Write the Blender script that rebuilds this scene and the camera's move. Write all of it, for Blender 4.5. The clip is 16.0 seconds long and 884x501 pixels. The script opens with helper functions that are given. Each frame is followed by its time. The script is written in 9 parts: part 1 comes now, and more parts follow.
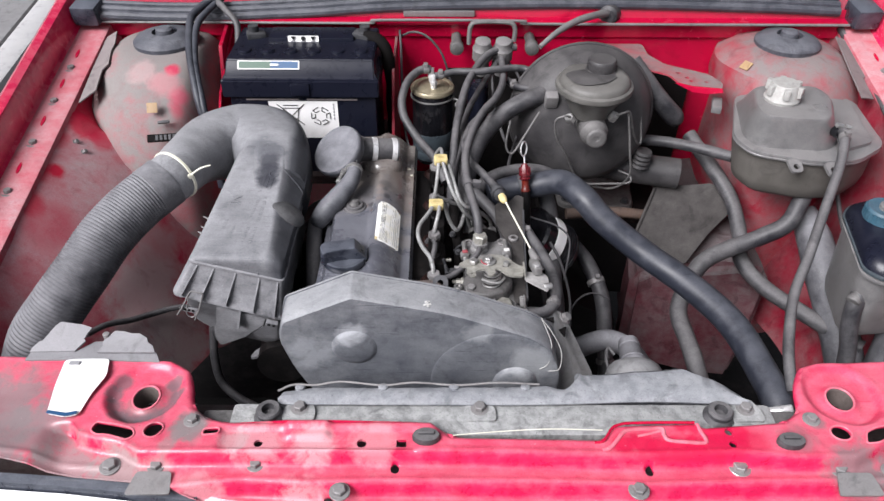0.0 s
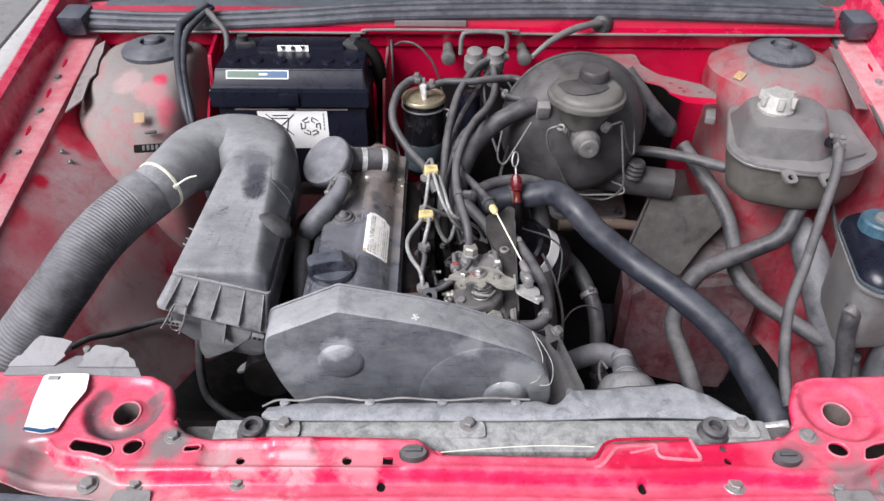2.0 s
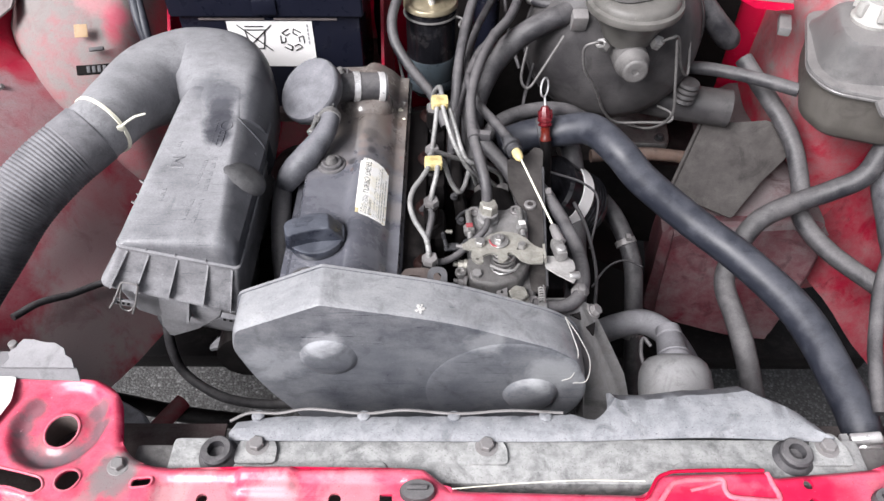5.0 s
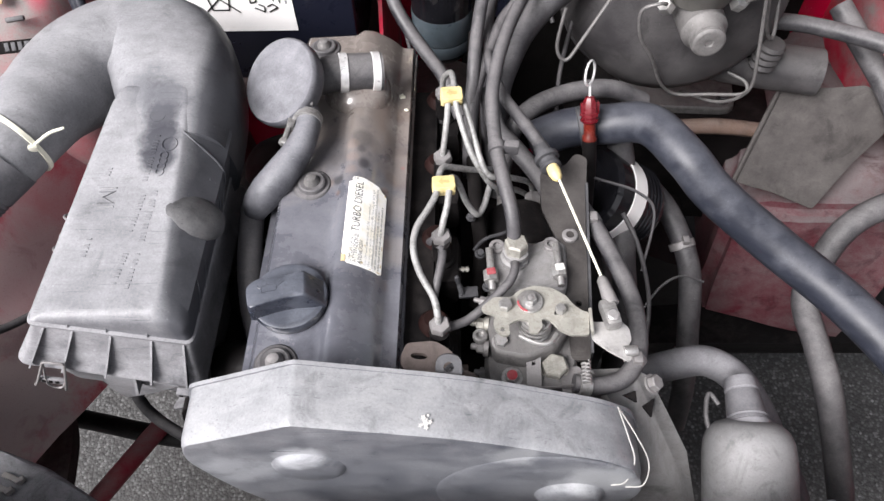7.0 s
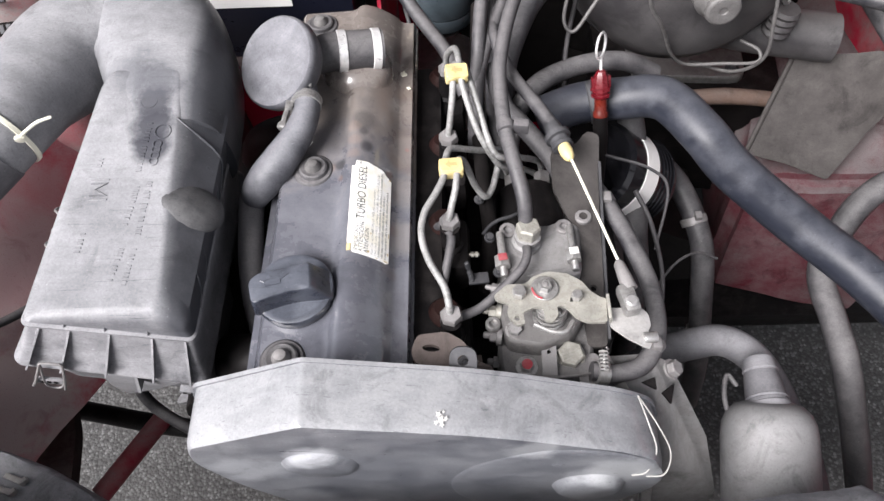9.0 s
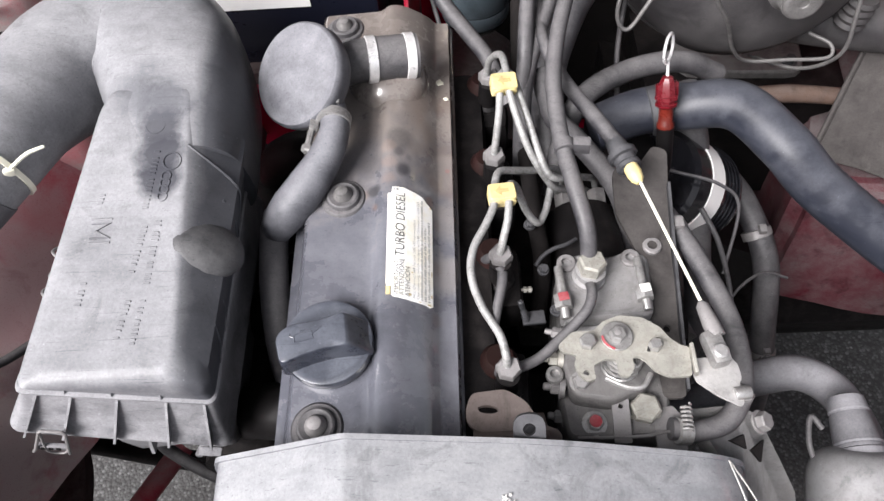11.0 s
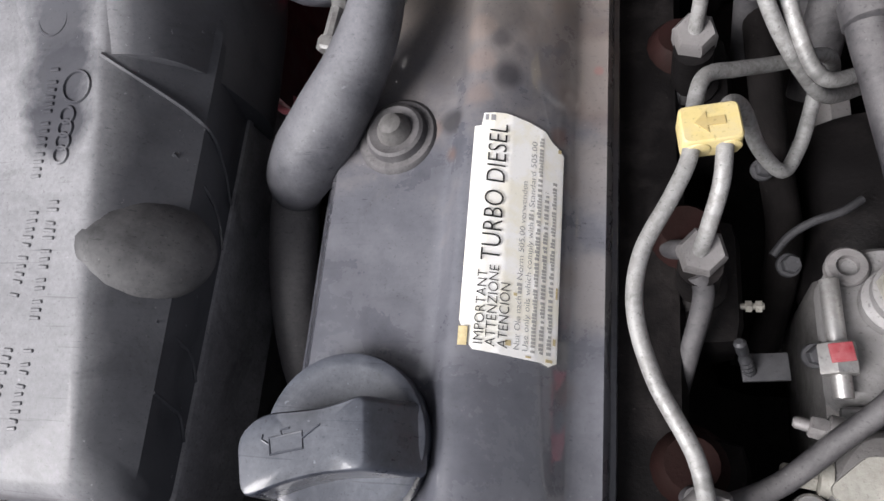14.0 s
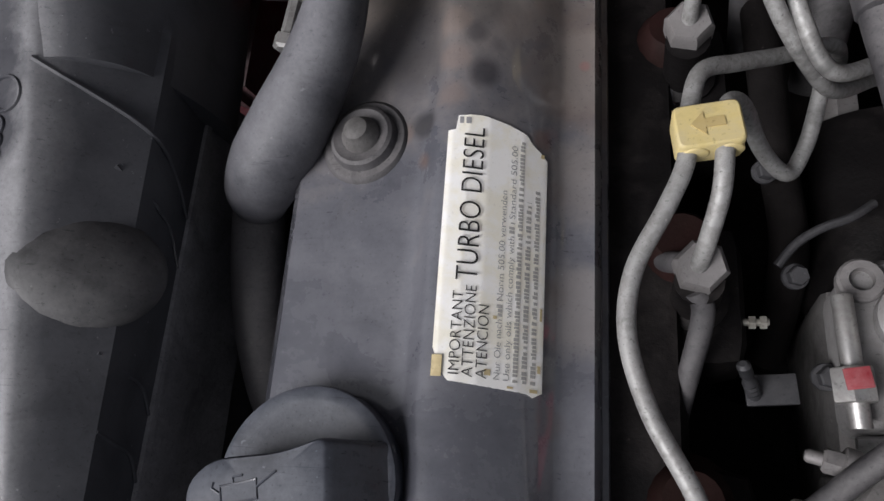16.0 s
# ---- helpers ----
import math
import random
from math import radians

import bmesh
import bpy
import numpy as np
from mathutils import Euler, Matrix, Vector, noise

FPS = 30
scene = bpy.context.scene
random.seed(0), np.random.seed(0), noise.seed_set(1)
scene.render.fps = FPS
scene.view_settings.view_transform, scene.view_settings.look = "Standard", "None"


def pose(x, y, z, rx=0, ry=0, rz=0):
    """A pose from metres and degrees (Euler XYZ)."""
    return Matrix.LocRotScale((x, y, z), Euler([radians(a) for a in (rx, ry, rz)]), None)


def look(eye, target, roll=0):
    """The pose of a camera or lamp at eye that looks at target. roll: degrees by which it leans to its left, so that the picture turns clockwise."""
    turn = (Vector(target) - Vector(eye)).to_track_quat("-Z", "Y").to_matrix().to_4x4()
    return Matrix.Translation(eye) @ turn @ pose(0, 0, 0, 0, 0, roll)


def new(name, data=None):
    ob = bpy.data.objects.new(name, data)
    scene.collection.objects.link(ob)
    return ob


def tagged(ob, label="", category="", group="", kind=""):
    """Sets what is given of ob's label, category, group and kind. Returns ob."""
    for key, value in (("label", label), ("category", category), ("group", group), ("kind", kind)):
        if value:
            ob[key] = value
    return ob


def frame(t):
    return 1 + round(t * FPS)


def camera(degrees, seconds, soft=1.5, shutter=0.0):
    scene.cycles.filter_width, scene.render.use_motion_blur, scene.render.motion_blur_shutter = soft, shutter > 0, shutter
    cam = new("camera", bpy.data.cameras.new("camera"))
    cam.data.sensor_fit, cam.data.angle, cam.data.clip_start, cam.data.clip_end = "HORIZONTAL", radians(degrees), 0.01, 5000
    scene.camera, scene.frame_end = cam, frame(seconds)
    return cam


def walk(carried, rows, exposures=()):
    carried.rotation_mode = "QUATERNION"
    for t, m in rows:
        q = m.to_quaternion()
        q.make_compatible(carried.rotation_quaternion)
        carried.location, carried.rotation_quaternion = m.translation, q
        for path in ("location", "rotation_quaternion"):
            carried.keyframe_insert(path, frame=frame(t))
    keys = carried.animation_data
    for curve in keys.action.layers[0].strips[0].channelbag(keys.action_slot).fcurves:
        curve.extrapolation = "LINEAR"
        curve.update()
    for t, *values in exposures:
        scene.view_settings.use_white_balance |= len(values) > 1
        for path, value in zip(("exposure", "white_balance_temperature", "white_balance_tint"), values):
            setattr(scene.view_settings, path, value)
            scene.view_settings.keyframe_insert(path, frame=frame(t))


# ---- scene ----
cam = camera(62.8, 16.0)
SKY, SUN = 0.07, 3.7
PATH = [
    (0, (-0.065, -0.506, 1.422), (-0.056, 1.054, 0.171), 0.4),
    (0.5, (-0.061, -0.502, 1.422), (-0.043, 1.064, 0.178), 0.6),
    (1, (-0.057, -0.492, 1.418), (-0.037, 1.078, 0.18), 0.4),
    (1.5, (-0.053, -0.493, 1.416), (-0.037, 1.085, 0.186), 0.4),
    (2, (-0.056, -0.493, 1.413), (-0.038, 1.086, 0.186), 0.6),
    (2.5, (-0.055, -0.493, 1.414), (-0.036, 1.08, 0.179), 0.6),
    (3, (-0.056, -0.484, 1.411), (-0.031, 1.071, 0.154), 0.6),
    (3.5, (-0.06, -0.454, 1.396), (-0.013, 1.063, 0.094), 0.9),
    (4, (-0.061, -0.404, 1.387), (-0.031, 1.069, 0.035), 0.7),
    (4.2, (-0.063, -0.388, 1.381), (-0.033, 1.07, 0.012), 0.8),
    (6.3, (-0.044, -0.137, 1.33), (-0.12, 1.062, -0.269), -2.4),
    (6.5, (-0.047, -0.116, 1.324), (-0.111, 1.067, -0.287), -2.4),
    (7, (-0.052, -0.088, 1.314), (-0.114, 1.053, -0.327), -2.8),
    (7.5, (-0.053, -0.076, 1.309), (-0.116, 1.038, -0.351), -3.3),
    (8, (-0.052, -0.073, 1.306), (-0.119, 1.025, -0.365), -4.4),
    (10.3, (-0.076, -0.024, 1.286), (-0.117, 0.989, -0.438), -3.4),
    (10.5, (-0.075, -0.013, 1.281), (-0.153, 0.989, -0.449), -5.3),
    (11, (-0.091, 0.004, 1.264), (-0.171, 1.042, -0.444), -6.3),
    (11.5, (-0.094, 0.011, 1.237), (-0.283, 0.998, -0.493), -12.1),
    (12, (-0.082, 0.048, 1.214), (-0.383, 0.937, -0.552), -18.5),
    (12.5, (-0.073, 0.075, 1.193), (-0.477, 0.951, -0.559), -23.2),
    (13, (-0.071, 0.101, 1.165), (-0.563, 0.872, -0.613), -29.6),
    (13.5, (-0.067, 0.135, 1.134), (-0.634, 0.885, -0.631), -34.3),
    (14, (-0.082, 0.171, 1.078), (-0.674, 0.833, -0.714), -39.6),
    (14.5, (-0.087, 0.191, 1.053), (-0.712, 0.809, -0.744), -44.2),
    (15, (-0.085, 0.189, 1.052), (-0.682, 0.837, -0.743), -41.1),
    (15.5, (-0.085, 0.188, 1.058), (-0.681, 0.833, -0.739), -41.5),
    (16, (-0.082, 0.187, 1.057), (-0.661, 0.832, -0.746), -40.7),
]
EXPOSURES = [(0.0, 0.75, 6230, 13), (1.9, 0.77, 6230, 13), (2.5, 0.90, 6230, 13), (4.2, 0.98, 6260, 13), (6.5, 1.24, 6420, 13), (13.6, 1.27, 6420, 13), (14.3, 0.22, 6380, 13), (15.1, -0.06, 6350, 13), (16.0, -0.06, 6350, 13)]
walk(cam, [(t, look(eye, target, roll)) for t, eye, target, roll in PATH], exposures=EXPOSURES)

from mathutils.geometry import delaunay_2d_cdt

# ---- light ----
world = bpy.data.worlds.new("overcast_sky")
scene.world = world
world.use_nodes = True
wn = world.node_tree
sky = wn.nodes.new("ShaderNodeTexSky")
sky.sky_type, sky.sun_disc = "NISHITA", False
sky.sun_elevation, sky.sun_rotation = radians(46), radians(230)
sky.air_density, sky.dust_density, sky.ozone_density = 1.0, 4.0, 1.0
wn.nodes["Background"].inputs["Strength"].default_value = SKY
soften = wn.nodes.new("ShaderNodeHueSaturation")
soften.inputs["Saturation"].default_value = 0.25
wn.links.new(sky.outputs[0], soften.inputs["Color"])
wn.links.new(soften.outputs[0], wn.nodes["Background"].inputs["Color"])
sun_data = bpy.data.lights.new("sun", "SUN")
sun_data.energy, sun_data.angle, sun_data.color = SUN, radians(35), (1.0, 0.98, 0.96)
sun = new("sun", sun_data)
sun.matrix_world = look((-3.4, -2.9, 5.2), (0, 0.2, 0.8))


# ---- building helpers ----
def finish(bm, angle=34):
    bmesh.ops.remove_doubles(bm, verts=bm.verts, dist=1e-6)
    bmesh.ops.recalc_face_normals(bm, faces=bm.faces)
    me = bpy.data.meshes.new("mesh")
    bm.to_mesh(me)
    bm.free()
    me.polygons.foreach_set("use_smooth", [True] * len(me.polygons))
    me.set_sharp_from_angle(angle=radians(angle))
    return me


def part(name, bm, material, parent=None, label="", angle=34):
    me = finish(bm, angle)
    me.materials.append(material)
    ob = new(name, me)
    if parent is not None:
        ob.parent = parent
        ob.matrix_parent_inverse = PLACES.get(parent.name, Matrix()).inverted()
    if label:
        ob["label"] = label
    return ob


PLACES = {}


def thing(name, at, label, category, group="", kind=""):
    ob = new(name)
    ob.empty_display_size = 0.02
    ob.matrix_basis = Matrix.Translation(at)
    PLACES[ob.name] = Matrix.Translation(at)
    return tagged(ob, label, category, group, kind)


def single(name, bm, material, label, category, group="", kind="", angle=34):
    return tagged(part(name, bm, material, None, "", angle), label, category, group, kind)


def spline(pts, n=8):
    pts = [Vector(p) for p in pts]
    if len(pts) < 3:
        return pts
    ext = [2 * pts[0] - pts[1]] + pts + [2 * pts[-1] - pts[-2]]
    out = []
    for i in range(1, len(ext) - 2):
        a, b, c, d = ext[i - 1:i + 3]
        for k in range(n):
            t = k / n
            out.append(0.5 * (2 * b + (c - a) * t + (2 * a - 5 * b + 4 * c - d) * t * t + (3 * b - a - 3 * c + d) * t ** 3))
    return out + [pts[-1]]


def loft(bm, loops, caps=True):
    rings = [[bm.verts.new(p) for p in loop] for loop in loops]
    n = len(rings[0])
    for a, b in zip(rings, rings[1:]):
        for i in range(n):
            bm.faces.new((a[i], a[(i + 1) % n], b[(i + 1) % n], b[i]))
    if caps:
        bm.faces.new(rings[0][::-1])
        bm.faces.new(rings[-1])
    return rings


def sweep(bm, pts, radii, seg=12, flat=1.0, caps=True):
    pts = [Vector(p) for p in pts]
    if not hasattr(radii, "__len__"):
        radii = [radii] * len(pts)
    d0 = (pts[1] - pts[0]).normalized()
    u = d0.orthogonal().normalized()
    loops = []
    for i, p in enumerate(pts):
        d = (pts[min(i + 1, len(pts) - 1)] - pts[max(i - 1, 0)]).normalized()
        u = (u - d * u.dot(d)).normalized()
        w = d.cross(u)
        loops.append([p + radii[i] * (math.cos(k * math.tau / seg) * u + flat * math.sin(k * math.tau / seg) * w) for k in range(seg)])
    loft(bm, loops, caps)


def resample(values, n):
    """Values given per control point, spread over the spline's points."""
    out = []
    for a, b in zip(values, values[1:]):
        out += [a + (b - a) * k / n for k in range(n)]
    return out + [values[-1]]


def hose(bm, pts, r, seg=14, n=8, wobble=0.0):
    path = spline(pts, n) if len(pts) > 2 else [Vector(p) for p in pts]
    rr = resample(r, n) if hasattr(r, "__len__") else [r] * len(path)
    rr = [v * (1 + wobble * noise.noise(p * 30)) for v, p in zip(rr, path)]
    sweep(bm, path, rr, seg)


def lathe(bm, at, axis, profile, seg=24):
    """profile: (height along the axis, radius), closed at both ends."""
    axis = Vector(axis).normalized()
    u = axis.orthogonal().normalized()
    w = axis.cross(u)
    at = Vector(at)
    loft(bm, [[at + axis * h + r * (math.cos(k * math.tau / seg) * u + math.sin(k * math.tau / seg) * w) for k in range(seg)] for h, r in profile])


def cyl(bm, p0, p1, r, b=0.0, seg=20):
    p0, p1 = Vector(p0), Vector(p1)
    h = (p1 - p0).length
    b = min(b, h / 3, r / 2)
    prof = [(0, r), (h, r)] if b == 0 else [(0, r - b), (b * 0.3, r - b * 0.3), (b, r), (h - b, r), (h - b * 0.3, r - b * 0.3), (h, r - b)]
    lathe(bm, p0, p1 - p0, prof, seg)


def torus(bm, at, axis, R, r, seg=24, sides=8):
    axis = Vector(axis).normalized()
    u = axis.orthogonal().normalized()
    w = axis.cross(u)
    at = Vector(at)
    rings = []
    for k in range(seg):
        d = math.cos(k * math.tau / seg) * u + math.sin(k * math.tau / seg) * w
        rings.append([bm.verts.new(at + d * (R + r * math.cos(j * math.tau / sides)) + axis * r * math.sin(j * math.tau / sides)) for j in range(sides)])
    for k in range(seg):
        a, b = rings[k], rings[(k + 1) % seg]
        for j in range(sides):
            bm.faces.new((a[j], b[j], b[(j + 1) % sides], a[(j + 1) % sides]))


def rbox(bm, m, size, bevel=0.003, segs=2):
    made = bmesh.ops.create_cube(bm, size=1.0, matrix=m @ Matrix.Diagonal((*size, 1)))
    edges = {e for v in made["verts"] for e in v.link_edges}
    if bevel:
        bmesh.ops.bevel(bm, geom=list(edges), offset=bevel, segments=segs, profile=0.6, affect="EDGES")


def at_box(bm, x0, x1, y0, y1, z0, z1, bevel=0.003, segs=2):
    rbox(bm, Matrix.Translation(((x0 + x1) / 2, (y0 + y1) / 2, (z0 + z1) / 2)), (x1 - x0, y1 - y0, z1 - z0), bevel, segs)


def rounded(points, r, n=4):
    """A closed 2D outline with rounded corners; r: one radius or one a corner."""
    out = []
    k = len(points)
    for i in range(k):
        p, a, b = Vector(points[i]), Vector(points[i - 1]), Vector(points[(i + 1) % k])
        rr = r[i] if hasattr(r, "__len__") else r
        da, db = (a - p), (b - p)
        s = min(rr, da.length * 0.48, db.length * 0.48)
        pa, pb = p + da.normalized() * s, p + db.normalized() * s
        for j in range(n + 1):
            t = j / n
            out.append(tuple((1 - t) ** 2 * pa + 2 * t * (1 - t) * p + t * t * pb))
    return out


def ring2(cx, cy, rx, ry=None, n=20, turn=0.0):
    ry = ry or rx
    c, s = math.cos(turn), math.sin(turn)
    return [(cx + rx * math.cos(k * math.tau / n) * c - ry * math.sin(k * math.tau / n) * s, cy + rx * math.cos(k * math.tau / n) * s + ry * math.sin(k * math.tau / n) * c) for k in range(n)]


def plate(bm, outline, holes=(), thick=0.003, m=Matrix(), bend=None):
    """A flat plate in the local xy plane with holes through it, thickened downwards; bend: z by (x, y)."""
    edges, own = [], []
    for loop in (outline, *holes):
        vs = [bm.verts.new((x, y, 0)) for x, y in loop]
        own += vs
        edges += [bm.edges.new((vs[i], vs[(i + 1) % len(vs)])) for i in range(len(vs))]
    faces = [f for f in bmesh.ops.triangle_fill(bm, edges=edges, use_beauty=True)["geom"] if isinstance(f, bmesh.types.BMFace)]
    down = bmesh.ops.extrude_face_region(bm, geom=faces, use_keep_orig=True)["geom"]
    low = [v for v in down if isinstance(v, bmesh.types.BMVert)]
    for v in low:
        v.co.z -= thick
    for v in own + low:
        if bend:
            v.co.z += bend(v.co.x, v.co.y)
        v.co = m @ v.co


def slab(bm, loop, depth, axis, inset=0.0, chamfer=0.0):
    """A closed 3D loop pushed along axis, its far edge drawn in by inset over the last chamfer metres."""
    loop = [Vector(p) for p in loop]
    axis = Vector(axis).normalized()
    mid = sum(loop, Vector()) / len(loop)
    drawn = [p + (mid - p).normalized() * inset for p in loop]
    rows = [loop, [p + axis * (depth - chamfer) for p in loop]]
    if inset:
        rows.append([p + (mid - p).normalized() * inset * 0.35 + axis * (depth - chamfer * 0.35) for p in loop])
        rows.append([p + axis * depth for p in drawn])
    loft(bm, rows)


def facing(axis, up=(0, 0, 1)):
    """A turn whose local z looks along axis."""
    return Vector(axis).to_track_quat("Z", "Y").to_matrix().to_4x4()


def hexbolt(bm, p, axis, af, h, washer=0.0, hole=False):
    """Hexagon head standing on p, with a washer and a chamfered top."""
    r = af / math.sqrt(3)
    if washer:
        lathe(bm, p, axis, [(0, washer), (0.0012, washer), (0.0016, washer * 0.95)], 20)
        p = Vector(p) + Vector(axis).normalized() * 0.0014
    lathe(bm, p, axis, [(0, r), (h * 0.85, r), (h, r * 0.86)], 6)


# ---- materials ----
def nodes_of(name):
    m = bpy.data.materials.new(name)
    m.use_nodes = True
    t = m.node_tree
    return m, t, t.nodes["Principled BSDF"], t.nodes.new("ShaderNodeNewGeometry"), t.nodes.new("ShaderNodeTexCoord")


def noise_node(t, coord, scale, detail=4.0, rough=0.6, warp=0.0):
    n = t.nodes.new("ShaderNodeTexNoise")
    n.inputs["Scale"].default_value, n.inputs["Detail"].default_value, n.inputs["Roughness"].default_value = scale, detail, rough
    n.inputs["Distortion"].default_value = warp
    t.links.new(coord.outputs["Object"], n.inputs["Vector"])
    return n.outputs["Fac"]


def ramp(t, src, stops):
    r = t.nodes.new("ShaderNodeValToRGB")
    el = r.color_ramp.elements
    while len(el) < len(stops):
        el.new(0.5)
    for e, (pos, col) in zip(el, stops):
        e.position, e.color = pos, (*col, 1) if hasattr(col, "__len__") else (col, col, col, 1)
    t.links.new(src, r.inputs["Fac"])
    return r.outputs["Color"]


def blend(t, fac, a, b, mode="MIX"):
    m = t.nodes.new("ShaderNodeMix")
    m.data_type, m.blend_type = "RGBA", mode
    for sock, v in ((m.inputs[0], fac), (m.inputs[6], a), (m.inputs[7], b)):
        if hasattr(v, "links") or isinstance(v, bpy.types.NodeSocket):
            t.links.new(v, sock)
        elif hasattr(v, "__len__"):
            sock.default_value = (*v, 1)
        else:
            sock.default_value = v
    return m.outputs[2]


def math_node(t, op, a, b=0.0, clamp=False):
    m = t.nodes.new("ShaderNodeMath")
    m.operation, m.use_clamp = op, clamp
    for sock, v in zip(m.inputs, (a, b)):
        if isinstance(v, bpy.types.NodeSocket):
            t.links.new(v, sock)
        else:
            sock.default_value = v
    return m.outputs[0]


def bump(t, bsdf, height, strength=0.3, dist=0.001):
    b = t.nodes.new("ShaderNodeBump")
    b.inputs["Strength"].default_value, b.inputs["Distance"].default_value = strength, dist
    t.links.new(height, b.inputs["Height"])
    t.links.new(b.outputs[0], bsdf.inputs["Normal"])


DUST = (0.30, 0.275, 0.265)


def streaked(t, coord, scale, turn, detail=3.0):
    """Noise drawn out along one direction, for rubbed streaks and scratches."""
    mp = t.nodes.new("ShaderNodeMapping")
    mp.inputs["Rotation"].default_value = turn
    mp.inputs["Scale"].default_value = scale
    t.links.new(coord.outputs["Object"], mp.inputs["Vector"])
    n = t.nodes.new("ShaderNodeTexNoise")
    n.inputs["Scale"].default_value, n.inputs["Detail"].default_value, n.inputs["Roughness"].default_value = 1.0, detail, 0.65
    t.links.new(mp.outputs[0], n.inputs["Vector"])
    return n.outputs["Fac"]


def worn(name, base, dust=0.4, rough=0.5, metal=0.0, second=None, patch=9.0, grain=520.0, dust_col=DUST, relief=0.25, coat=0.0, edge=0.14, lying=0.55, mottle=0.3, grime=0.45, grit=0.5, scuff=0.35, stain=(), smudge=(), gloss=0.38):
    """A base colour under settled dust: dust lies thicker in patches and on what faces up, rubbed, stained and gritty.
    stain also paints the shaded side of the air box lid.
    """
    m, t, b, geo, tc = nodes_of(name)
    big, mid, fine = noise_node(t, tc, patch, 9, 0.66, 0.4), noise_node(t, tc, patch * 6, 6, 0.66, 0.3), noise_node(t, tc, grain, 3, 0.75)
    own = base
    if second:
        own = blend(t, ramp(t, mid, [(0.42, 0.0), (0.60, 1.0)]), base, second)
    own = blend(t, mottle, own, ramp(t, mid, [(0.25, tuple(0.55 * c for c in base)), (0.75, tuple(min(1, 1.45 * c) for c in base))]))
    sep = t.nodes.new("ShaderNodeSeparateXYZ")
    t.links.new(geo.outputs["Normal"], sep.inputs[0])
    up = math_node(t, "MULTIPLY", math_node(t, "POWER", math_node(t, "MAXIMUM", sep.outputs[2], 0.0), 1.8), lying)
    amount = math_node(t, "ADD", math_node(t, "MULTIPLY", big, 0.6), math_node(t, "MULTIPLY", mid, 0.4))
    amount = math_node(t, "ADD", math_node(t, "MULTIPLY", math_node(t, "SUBTRACT", amount, 0.5), 0.30 / edge), up)
    amount = math_node(t, "ADD", amount, math_node(t, "MULTIPLY", math_node(t, "SUBTRACT", fine, 0.5), 0.5 * grit))
    if scuff:
        rub = streaked(t, tc, (34, 110, 70), (0.3, 0.5, 0.7), 5)
        line = streaked(t, tc, (18, 700, 420), (0.2, 0.9, -0.5), 2)
        amount = math_node(t, "ADD", amount, math_node(t, "MULTIPLY", math_node(t, "SUBTRACT", rub, 0.5), scuff))
        amount = math_node(t, "SUBTRACT", amount, math_node(t, "MULTIPLY", ramp(t, line, [(0.66, 0.0), (0.70, 1.0)]), scuff * 0.5))
    fac = math_node(t, "MULTIPLY", math_node(t, "ADD", amount, dust - 0.2), min(1.0, 0.5 + dust), True)
    col = blend(t, fac, own, blend(t, fine, tuple(0.80 * c for c in dust_col), tuple(min(1, 1.2 * c) for c in dust_col)))
    # runs along one axis: brown staining, or the painted shade on the lid's side
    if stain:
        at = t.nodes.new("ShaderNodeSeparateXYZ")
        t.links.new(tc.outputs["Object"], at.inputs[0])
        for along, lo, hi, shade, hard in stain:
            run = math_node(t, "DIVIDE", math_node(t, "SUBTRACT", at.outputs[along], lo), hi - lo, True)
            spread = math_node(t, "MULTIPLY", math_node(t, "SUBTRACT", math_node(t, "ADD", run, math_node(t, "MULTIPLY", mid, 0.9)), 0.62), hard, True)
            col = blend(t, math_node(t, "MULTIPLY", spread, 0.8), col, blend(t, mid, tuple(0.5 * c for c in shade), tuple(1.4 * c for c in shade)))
    for centre, radius, shade, strength in smudge:
        far = t.nodes.new("ShaderNodeVectorMath")
        far.operation = "DISTANCE"
        far.inputs[1].default_value = centre
        t.links.new(tc.outputs["Object"], far.inputs[0])
        reach = math_node(t, "ADD", math_node(t, "SUBTRACT", radius, far.outputs["Value"]), math_node(t, "MULTIPLY", math_node(t, "SUBTRACT", mid, 0.5), radius * 1.6))
        mask = math_node(t, "MULTIPLY", reach, 2.2 / radius, True)
        col = blend(t, math_node(t, "MULTIPLY", mask, strength), col, shade)
    if grime:
        oil = noise_node(t, tc, 26, 8, 0.7, 0.8)
        col = blend(t, math_node(t, "MULTIPLY", ramp(t, oil, [(0.54, 0.0), (0.66, 1.0)]), grime), col, tuple(0.32 * c for c in base), "MIX")
    if grit:
        dots = noise_node(t, tc, 900, 2, 0.5)
        col = blend(t, math_node(t, "MULTIPLY", ramp(t, dots, [(0.28, 1.0), (0.37, 0.0)]), 0.75 * grit), col, tuple(0.25 * c for c in base))
        pale = noise_node(t, tc, 420, 2, 0.5)
        col = blend(t, math_node(t, "MULTIPLY", ramp(t, pale, [(0.72, 0.0), (0.78, 1.0)]), 0.55 * grit), col, tuple(min(0.7, 1.7 * c) for c in dust_col))
    t.links.new(col, b.inputs["Base Color"])
    r = t.nodes.new("ShaderNodeMapRange")
    r.inputs["To Min"].default_value, r.inputs["To Max"].default_value = rough, 0.85
    t.links.new(fac, r.inputs["Value"])
    t.links.new(math_node(t, "ADD", r.outputs[0], math_node(t, "MULTIPLY", math_node(t, "SUBTRACT", mid, 0.5), 0.3)), b.inputs["Roughness"])
    if metal:
        t.links.new(math_node(t, "MULTIPLY", math_node(t, "SUBTRACT", 1.0, fac), metal), b.inputs["Metallic"])
    b.inputs["Coat Weight"].default_value = coat
